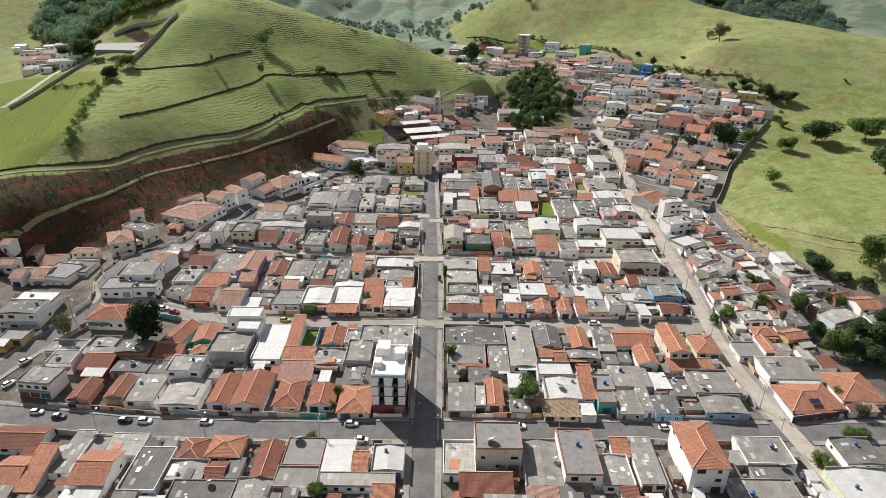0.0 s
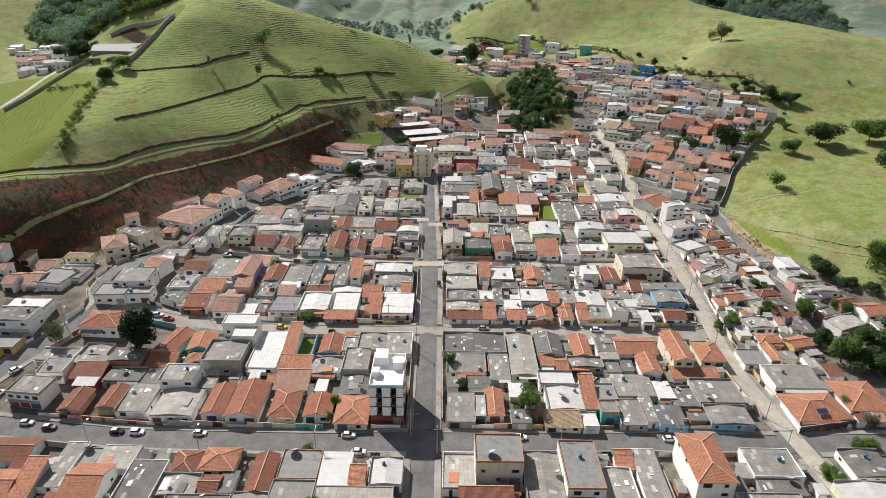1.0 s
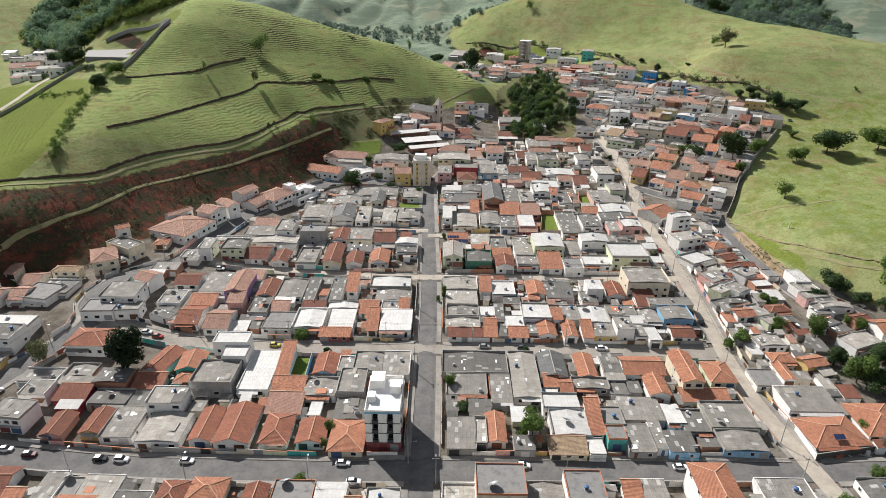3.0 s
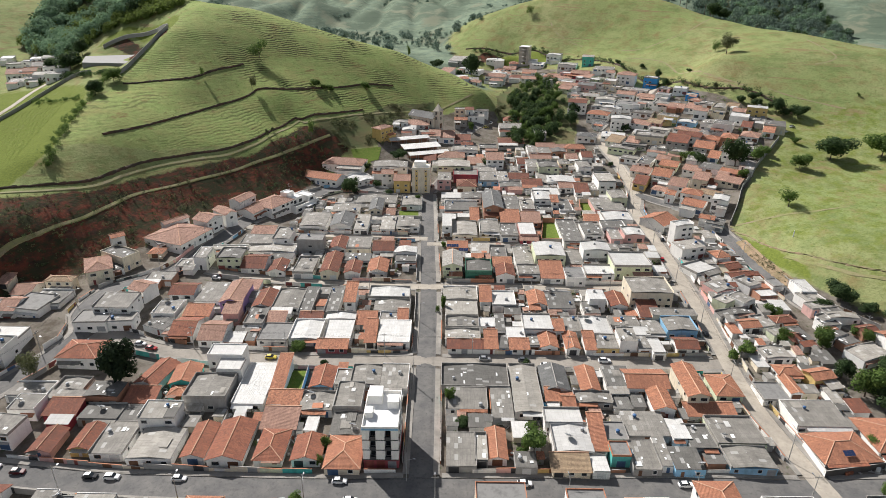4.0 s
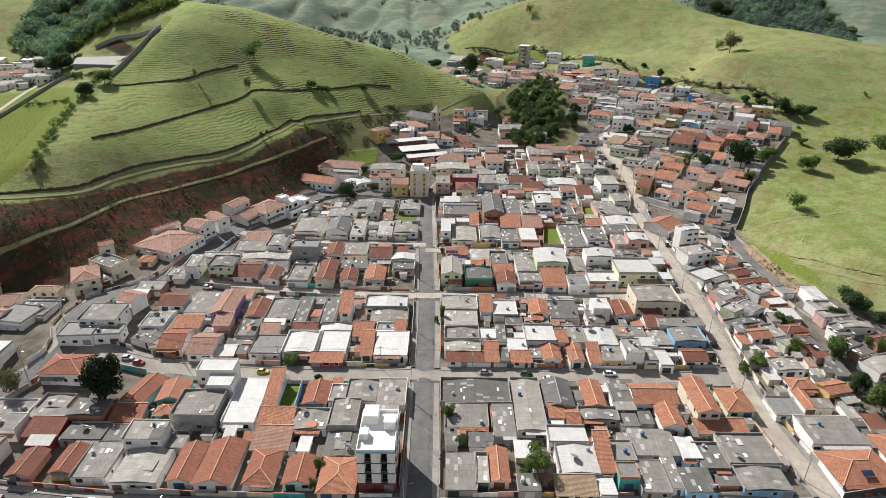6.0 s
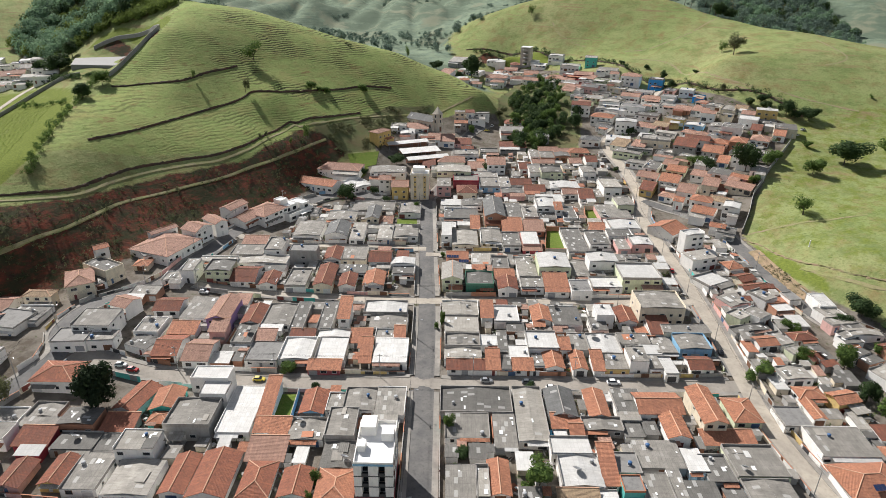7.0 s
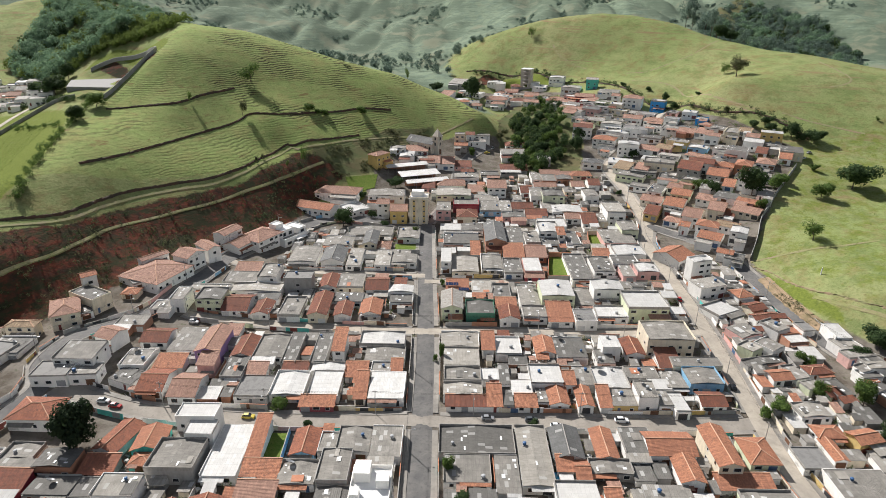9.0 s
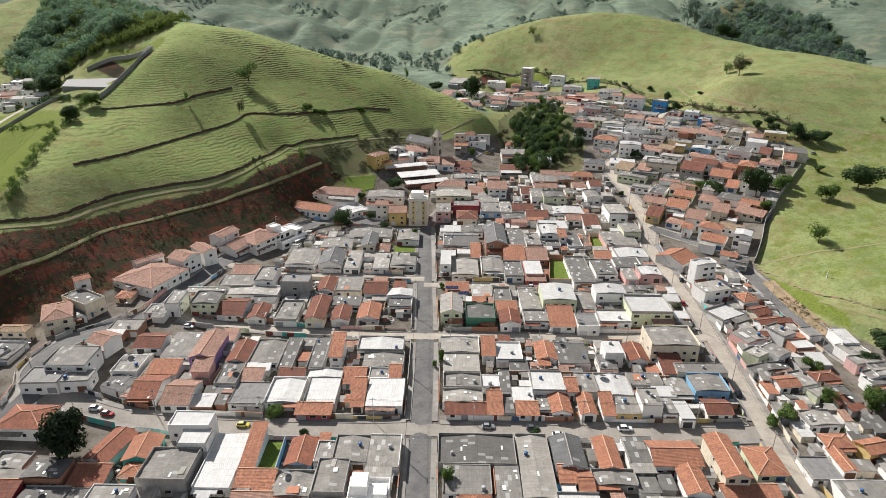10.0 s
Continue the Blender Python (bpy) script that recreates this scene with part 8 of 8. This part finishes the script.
tree(211.3, 442.9, 4.9, 8.1, "d")
tree(203.1, 449.8, 4.6, 7.5, "d")
tree(211.1, 384.8, 4.0, 5.2, "l")
tree(225.3, 430.8, 5.1, 6.5, "d")
tree(153.7, 405.9, 3.5, 4.8, "l")
tree(-51.2, 354.9, 3.3, 4.3, "d")
tree(-32.3, 351.5, 3.3, 5.5, "d")
tree(-14.9, 339.7, 4.4, 3.5, "l")
tree(-73.5, 384.7, 3.1, 4.6, "l")
tree(-39.7, 362.8, 4.0, 5.0, "d")
tree(-49.1, 387.4, 4.2, 5.3, "d")
tree(102.9, 389.4, 2.8, 3.3, "d")
tree(111.8, 232.5, 3.3, 3.3, "l")
tree(-130.5, 461.9, 10.5, 13.4, "s")
tree(-154.2, 415.1, 5.4, 2.7, "s")
tree(-126.3, 424.5, 9.2, 4.9, "s")
tree(-58.4, 474.4, 4.8, 7.0, "l")
tree(-90.6, 452.7, 4.5, 8.9, "l")
tree(-81.1, 456.6, 3.8, 7.5, "l")
tree(-81.5, 529.0, 7.7, 4.3, "b")
tree(-79.2, 530.9, 6.0, 3.4, "b")
tree(87.9, 725.0, 9.5, 8.3, "s")
tree(218.0, 521.5, 13.6, 17.7, "s")
tree(219.7, 547.3, 8.0, 8.0, "s")
tree(-84.3, 399.1, 9.7, 4.0, "s")
tree(-279.0, 506.3, 10.0, 10.7, "d")
tree(-266.1, 465.1, 10.8, 19.0, "d")
tree(-203.3, 401.0, 6.8, 10.0, "l")
tree(-204.6, 380.0, 7.5, 10.0, "d")
tree(-291.0, 485.2, 8.1, 12.0, "d")
tree(120.3, 878.5, 5.8, 7.2, "s")
tree(-31.4, 546.1, 8.1, 3.6, "s")
tree(-41.9, 566.7, 5.6, 2.8, "s")
tree(22.6, 609.6, 17.5, 18.3, "d")
tree(10.7, 594.9, 7.0, 7.9, "d")
tree(-9.9, 633.3, 7.4, 12.6, "d")
tree(228, 672, 24, 10, "b")
tree(233, 668, 20, 8, "b")
tree(252, 668, 26, 13, "b")
tree(261, 676, 23, 12, "b")
tree(282, 660, 22, 13, "b")
tree(296, 650, 20, 14, "b")
tree(250, 641, 11, 14, "d")
tree(257, 634, 9, 12, "d")
tree(-92.5, 391.9, 3.1, 2.6, "s")
tree(-106.4, 390.2, 3.0, 2.6, "s")
tree(-107.9, 384.0, 4.0, 2.6, "s")
tree(236.6, 1034.5, 10.1, 15.1, "d")
tree(318.5, 855.3, 27.9, 27.9, "b")
tree(318.3, 916.6, 29.9, 29.8, "b")
tree(277.0, 440.1, 2.9, 2.9, "s")
tree(94.3, 477.3, 8.1, 7.9, "d")
tree(-85.6, 454.9, 3.0, 4.5, "l")
tree(173.5, 539.3, 6.3, 6.2, "d")
tree(171.6, 512.9, 5.1, 6.8, "d")
tree(193.2, 470.0, 6.3, 4.6, "s")
tree(211.2, 450.1, 5.3, 7.4, "d")
tree(166.7, 563.7, 3.7, 4.6, "d")
tree(149.6, 578.7, 3.4, 4.8, "d")
tree(190.3, 517.1, 2.6, 5.1, "d")

# ---- cars ----
PAINTS = {
    "white": ("white", plain("white car paint", (0.78, 0.78, 0.77), 0.25, 0.0, 0.05)),
    "silver": ("silver", plain("silver car paint", (0.42, 0.43, 0.44), 0.3, 0.5, 0.05)),
    "grey": ("dark grey", plain("grey car paint", (0.10, 0.11, 0.12), 0.3, 0.2, 0.05)),
    "black": ("black", plain("black car paint", (0.012, 0.013, 0.015), 0.25, 0.0, 0.05)),
    "red": ("red", plain("red car paint", (0.40, 0.02, 0.02), 0.3, 0.0, 0.05)),
    "wine": ("wine red", plain("wine car paint", (0.10, 0.012, 0.015), 0.3, 0.0, 0.05)),
    "yellow": ("yellow", plain("yellow car paint", (0.62, 0.50, 0.08), 0.35, 0.0, 0.05)),
}
WHEEL = shared("wheel", Shape().rod((0, -0.1, 0), (0, 0.1, 0), 0.3, 14), BLACK)
HUB = shared("rim", Shape().rod((0, -0.12, 0), (0, 0.12, 0), 0.17, 10), STEEL)


def loft(rings):
    """Joins rings of equal count into a closed skin."""
    s = Shape()
    n = len(rings[0])
    v = [p for r in rings for p in r]
    f = [(i * n + k, i * n + (k + 1) % n, (i + 1) * n + (k + 1) % n, (i + 1) * n + k) for i in range(len(rings) - 1) for k in range(n)]
    f += [tuple(range(n))[::-1], tuple(range((len(rings) - 1) * n, len(rings) * n))]
    return s.faces(v, f)


def car(x, y, rot, kind):
    paint, suv = kind.split("_")[0], kind.endswith("suv")
    name, mat = PAINTS[paint]
    root = new("car")
    root.matrix_basis = pose(x, y, level(x, y) + 0.14, 0, 0, rot)
    up = 0.18 if suv else 0.0
    L, W = (4.3, 0.86) if suv else (3.95, 0.81)
    prof = ((-L / 2, 0.32, 0.62, 0.80), (-L / 2 + 0.12, 0.22, 0.80, 0.95), (-L / 2 + 0.7, 0.2, 0.92 + up * 0.5, 1.0), (0.2, 0.2, 0.93 + up * 0.5, 1.0), (L / 2 - 1.1, 0.2, 0.88 + up * 0.5, 1.0), (L / 2 - 0.15, 0.22, 0.70 + up * 0.5, 0.93), (L / 2, 0.34, 0.56, 0.78))
    loft([[(a, -W * k, lo), (a, W * k, lo), (a, W * k, hi - 0.12), (a, W * k * 0.9, hi), (a, -W * k * 0.9, hi), (a, -W * k, hi - 0.12)] for a, lo, hi, k in prof]).ob("body", mat, root, smooth=False)
    top = 1.42 + up
    cab = ((-L / 2 + 0.25, 0.90, 0.70), (-L / 2 + 0.75, top - 0.06, 0.62), (0.15, top, 0.62), (L / 2 - 1.75, top - 0.12, 0.6), (L / 2 - 1.05, 0.90, 0.70))
    loft([[(a, -W * 0.9, 0.86), (a, W * 0.9, 0.86), (a, W * (0.9 if z < 1 else 0.74), z), (a, -W * (0.9 if z < 1 else 0.74), z)] for a, z, k in cab]).ob("cabin_glass", GLASS, root, "dark car windows")
    loft([[(a, -W * 0.72, z), (a, W * 0.72, z), (a, W * 0.66, z + 0.05), (a, -W * 0.66, z + 0.05)] for a, z in ((-L / 2 + 0.72, top - 0.07), (0.15, top - 0.01), (L / 2 - 1.75, top - 0.13))]).ob("roof", mat, root)
    for a in (-L / 2 + 0.75, L / 2 - 0.8):
        for b in (-W + 0.05, W - 0.05):
            w = new("wheel", WHEEL)
            w.parent, w.location = root, (a, b, 0.3)
            q = new("rim", HUB)
            q.parent = w
    return tagged(root, f"{name} parked {'estate car' if suv else 'hatchback car'} beside the kerb", "car", "parked cars")


car(-120.5, 141.9, 4, "white")
car(-113.0, 140.2, 3, "wine")
car(-93.1, 139.3, 0, "black")
car(-87.1, 139.0, 0, "white_suv")
car(-68.5, 137.7, 0, "white")
car(-26.0, 136.3, 0, "white")
car(-22.3, 129.9, 0, "white")
car(-137.6, 164.7, 60, "white")
car(-136.3, 153.8, 62, "white")
car(64.6, 137.8, 2, "white")
car(44.9, 130.1, 2, "black")
car(22.1, 136.6, 0, "white")
car(-105.0, 196.8, 0, "white")
car(-58.2, 191.3, 0, "yellow")
car(14.7, 192.1, 0, "silver")
car(27.9, 191.7, 0, "grey")
car(55.5, 192.3, 0, "white_suv")
car(96.8, 210.0, 80, "black")
car(-94.2, 243.3, -4, "white")
car(38.6, 281.4, 0, "white_suv")
car(-38.5, 352.2, 5, "white")
car(-100.3, 194.7, -8, "red")
car(133.2, 255.0, -75, "black")
car(132.3, 250.4, -75, "silver")
car(108.8, 172.3, 70, "white")
car(-7.6, 362.7, 70, "black")
car(34.1, 481.8, 70, "white_suv")
car(29.4, 470.2, 20, "yellow")
car(213.2, 402.2, 30, "white")
car(223.6, 414.5, 30, "silver")
car(104.3, 287.5, 80, "black")
car(98.0, 267.2, 80, "red")
car(35.2, 189.0, 0, "white")

# ---- woods and scrub, too many to count ----


def leaf_mass(name, spots, material, label, category, per, leaf):
    """One mesh of many leafy crowns at (x, y, height, spread)."""
    r = np.random.RandomState(len(spots))
    sp = np.array(spots)
    z = heights(sp[:, 0], sp[:, 1])
    n = len(sp) * per
    idx = np.repeat(np.arange(len(sp)), per)
    d = r.normal(size=(n, 3))
    d /= np.linalg.norm(d, axis=1)[:, None]
    lob = r.uniform(-0.22, 0.22, size=(len(sp), 5, 3))
    pick = r.randint(0, 5, n)
    rad = 0.30 * r.uniform(0.3, 1, n) ** 0.4
    p = lob[idx, pick] + d * rad[:, None]
    p[:, 2] += 0.55
    p[:, :2] *= sp[idx, 3][:, None]
    p[:, 2] *= sp[idx, 2]
    p[:, 0] += sp[idx, 0]
    p[:, 1] += sp[idx, 1]
    p[:, 2] += z[idx]
    nn = d + r.uniform(-0.7, 0.7, size=(n, 3))
    nn[:, 2] += 0.3
    nn /= np.linalg.norm(nn, axis=1)[:, None]
    a = np.cross(nn, r.normal(size=(n, 3)))
    a /= np.linalg.norm(a, axis=1)[:, None]
    b = np.cross(nn, a)
    s = (leaf * np.clip(sp[idx, 3], 2, 12) / 6 * r.uniform(0.6, 1.3, n))[:, None]
    v = np.stack([p - a * s, p + b * s * 0.6, p + a * s + nn * s * 0.3, p - b * s * 0.6], 1).reshape(-1, 3)
    k = np.arange(n) * 4
    f = np.concatenate([np.stack([k, k + 1, k + 2], 1), np.stack([k, k + 2, k + 3], 1)])
    ob = mesh_object(name, v.tolist(), f.tolist(), material)
    return tagged(ob, label, category, kind="stuff")


def scatter(shape, count, seed, size, keep=None):
    r = np.random.RandomState(seed)
    c = np.array(shape)
    out = []
    while len(out) < count:
        px, py = r.uniform(c[:, 0].min(), c[:, 0].max(), 400), r.uniform(c[:, 1].min(), c[:, 1].max(), 400)
        ok = inside(px, py, *shape) > 0.5
        for x, y in zip(px[ok], py[ok]):
            if keep and noise.noise(Vector((x * keep, y * keep, 5.0))) < -0.05:
                continue
            h = r.uniform(*size)
            out.append((x, y, h, h * r.uniform(0.75, 1.15)))
    return out[:count]


leaf_mass("woods", scatter(WOOD_W, 620, 1, (8, 16), 0.02), LEAF_HAZE_FAR, "dense dark green woods on the far slope", "woods", 300, 0.42)
leaf_mass("woods", scatter(WOOD_W, 110, 77, (8, 14)), LEAF_DARK, "dark trees among the woods", "woods", 240, 0.42)
leaf_mass("woods", scatter(WOOD_W, 190, 7, (8, 14)), LEAF_YELLOW, "lighter green trees among the woods", "woods", 240, 0.45)
leaf_mass("woods", scatter(WOOD_E, 260, 2, (8, 15)), LEAF_HAZE_FAR, "green woods beyond the pasture crest", "woods", 190, 0.48)
leaf_mass("woods", scatter(WOOD_E, 380, 52, (8, 15)), LEAF_HAZE_BLUE, "tall grey-green eucalyptus beyond the pasture crest", "woods", 190, 0.48)
leaf_mass("woods", scatter(WOOD_E, 130, 53, (7, 13)), LEAF_DARK, "dark trees among the eucalyptus", "woods", 190, 0.48)
leaf_mass("scrub", scatter(CUT, 900, 3, (0.9, 2.6), 0.05), LEAF_SCRUB, "dark scrub growing on the red cutting", "scrub", 34, 0.45)
leaf_mass("scrub", scatter(CUT, 500, 13, (0.9, 2.2), 0.09), LEAF_DARK, "dark bushes growing on the red cutting", "scrub", 34, 0.45)
leaf_mass("scrub", [(x, y, h, 1.8 * h + 0.9) for x, y, h, s in scatter(SCARP, 260, 4, (0.6, 1.8), 0.06)], LEAF_SCRUB, "scrub and bushes on the bank above the town", "scrub", 80, 0.42)
leaf_mass("scrub", scatter(((-292, 522), (-264, 535), (-226, 530), (-206, 524), (-199, 548), (-226, 546), (-264, 551), (-292, 540)), 190, 6, (4, 8)), LEAF_YELLOW, "belt of yellow-green bushes along the edge of the woods", "scrub", 150, 0.5)


def along(nodes, wide, count, seed, size):
    """Places strewn beside a line."""
    r = random.Random(seed)
    line = smooth_line(nodes, 1.5)
    out = []
    for _ in range(count):
        q = line[r.randrange(len(line))]
        h = r.uniform(*size)
        out.append((q.x + r.uniform(-wide, wide), q.y + r.uniform(-wide, wide), h, h * r.uniform(0.9, 1.4)))
    return out


leaf_mass("woods", along(((372, 640), (410, 596), (450, 560), (520, 500)), 7.0, 70, 68, (4, 9)), LEAF_HAZE_BLUE, "belt of trees beyond the pasture crest", "woods", 150, 0.5)
leaf_mass("hedge", along(((-212, 412), (-206, 384), (-200, 350), (-193, 318), (-186, 294)), 2.2, 120, 61, (1.5, 4.2)), LEAF, "ragged green hedge between field and hillside", "hedge", 90, 0.45)
leaf_mass("hedge", along(((-304, 462), (-270, 452), (-238, 436), (-219, 424)), 2.5, 80, 62, (1.5, 4.5)), LEAF_DARK, "dark green hedge along the top of the field", "hedge", 90, 0.45)
leaf_mass("hedge", along(((-262, 408), (-236, 392), (-214, 378)), 2.0, 50, 65, (1.0, 3.2)), LEAF, "green hedge across the field", "hedge", 90, 0.45)
leaf_mass("woods", along(((-320, 536), (-290, 500), (-268, 474)), 7.0, 46, 63, (4, 8)), LEAF, "trees between the hamlet houses and the court", "woods", 150, 0.45)
leaf_mass("hedge", along(((30, 706), (78, 684), (112, 636), (133, 612), (150, 568), (160, 538), (176, 513), (190, 478), (214, 460), (230, 434)), 3.6, 300, 64, (1.2, 4.6)), LEAF_DARK, "uneven dark hedge between houses and pasture", "hedge", 70, 0.42)
crops = [(-205 - 3.0 * i - k * 0.55 + 0.4 * math.sin(k), 300 + k * 2.2 - i * 0.6, 0.7, 1.5) for i in range(26) for k in range(46)]
crops = [c for c in crops if inside(np.array([c[0]]), np.array([c[1]]), *FIELD)[0] > 0.8]
leaf_mass("crops", crops, LEAF_YELLOW, "low green crop planted in rows", "crop", 10, 0.6)
FAR = ((-700, 760), (-300, 1300), (500, 1250), (900, 800), (420, 760), (100, 830), (-200, 760), (-420, 860))
leaf_mass("woods", [q for q in scatter(FAR, 5600, 8, (4, 9)) if noise.noise(Vector((q[0] * 0.008, q[1] * 0.008, 2.0))) > 0.2], LEAF_HAZE_BLUE, "scattered trees on the distant hills", "woods", 70, 0.7)
VALLEY = ((-160, 700), (0, 700), (60, 760), (20, 830), (-180, 860))
leaf_mass("woods", scatter(VALLEY, 46, 9, (4, 12)), LEAF_HAZE_BLUE, "trees in the valley behind the hill", "woods", 90, 0.8)
tuft = [(x, y, 0.5 + 0.7 * h, 0.9 + h) for x, y, h, s in scatter(((150, 262), (220, 240), (330, 330), (330, 520), (210, 500), (232, 430), (160, 318)), 170, 21, (0.1, 0.7))]
leaf_mass("tufts", tuft, LEAF, "scattered weeds and tufts on the pasture", "weeds", 14, 0.4)
tuft = [(x, y, 0.5 + 0.7 * h, 0.9 + h) for x, y, h, s in scatter(HILL, 320, 22, (0.1, 0.9))]
leaf_mass("tufts", tuft, LEAF, "scattered weeds and tufts on the hillside", "weeds", 14, 0.4)
leaf_mass("scrub", along(((140, 269), (141, 254), (143, 243), (146, 230), (149, 216)), 2.0, 150, 66, (0.5, 2.2)), LEAF_SCRUB, "roadside scrub on the sandy bank", "scrub", 40, 0.4)
leaf_mass("woods", scatter(GROVE, 80, 31, (5, 10)), LEAF_DARK, "dense dark grove in the hollow below the hillside houses", "woods", 320, 0.4)
leaf_mass("woods", scatter(GROVE, 100, 32, (4, 8)), LEAF, "lighter green trees in the hollow", "woods", 320, 0.4)
leaf_mass("scrub", scatter(GLADE, 260, 33, (0.8, 3.4)), LEAF_SCRUB, "undergrowth round the grove in the hollow", "scrub", 60, 0.42)
leaf_mass("yard_plants", leafy, LEAF, "shrubs and weeds growing in back yards", "plants", 40, 0.42)
slope = [(x, y, 0.4 * h + 0.6, 0.5 * h + 1.0) for x, y, h, s in scatter(HILLTOWN, 420, 71, (1.5, 6.5)) if not built(x, y, 0.2) and not on_street(x, y, 1.0)]
leaf_mass("yard_plants", slope, LEAF, "shrubs and small trees between the hillside houses", "plants", 70, 0.4)

# ---- power lines ----


def utility_pole(x, y, rot):
    root = new("utility_pole")
    root.matrix_basis = pose(x, y, level(x, y), 0, 0, rot)
    Shape().lathe([(0.14, -0.5), (0.08, 9.2)], 8).ob("pole", CONCRETE, root)
    Shape().box(-0.95, -0.06, 8.5, 0.95, 0.06, 8.64).ob("cross_arm", CONCRETE, root)
    Shape().rod((0, -0.1, 7.2), (0, -1.9, 7.7), 0.04).ob("lamp_arm", STEEL, root)
    Shape().box(-0.14, -2.4, 7.62, 0.14, -1.8, 7.78).ob("lamp_head", STEEL, root)
    return tagged(root, "grey concrete utility pole with a street lamp arm", "utility pole", "utility poles")


def power_line(k, side, lo, hi, gap=32.0):
    line = LINES[k]
    off = STREETS[k][1] + 0.5
    spots = []
    for i in range(int(lo / 2), min(int(hi / 2), len(line) - 2), int(gap / 2)):
        a, b = line[i], line[i + 1]
        d = (b - a) / np.hypot(*(b - a))
        p = a + np.array([d[1], -d[0]]) * side * off
        rot = math.degrees(math.atan2(d[1], d[0])) + (90 if side > 0 else -90)
        r2 = math.degrees(math.atan2(d[1], d[0]))
        utility_pole(p[0], p[1], r2 + (180 if side > 0 else 0))
        spots.append(Vector((p[0], p[1], level(*p) + 8.68)))
    root = new("power_line")
    tagged(root, "black overhead power cables between concrete poles", "power line")
    if spots:
        root.location = spots[0]
    for c in (-0.8, 0.0, 0.8):
        path = []
        for p, q in zip(spots, spots[1:]):
            for t in range(7):
                u = t / 6
                m = p.lerp(q, u) - spots[0] + Vector((0, 0, -2.2 * u * (1 - u) - 0.5 * abs(c)))
                path.append(m)
        if path:
            loft([[m + Vector((0.0, 0.0, 0.025)), m + Vector((0.02, 0.02, -0.015)), m + Vector((-0.02, -0.02, -0.015))] for m in path]).ob("cable", BLACK, root)


power_line(1, 1, 60, 300)
power_line(2, -1, 6, 226)
power_line(3, 1, 6, 200)
power_line(6, -1, 70, 300)
power_line(8, -1, 40, 250)
power_line(0, -1, 80, 300, 40)
power_line(7, 1, 20, 150)
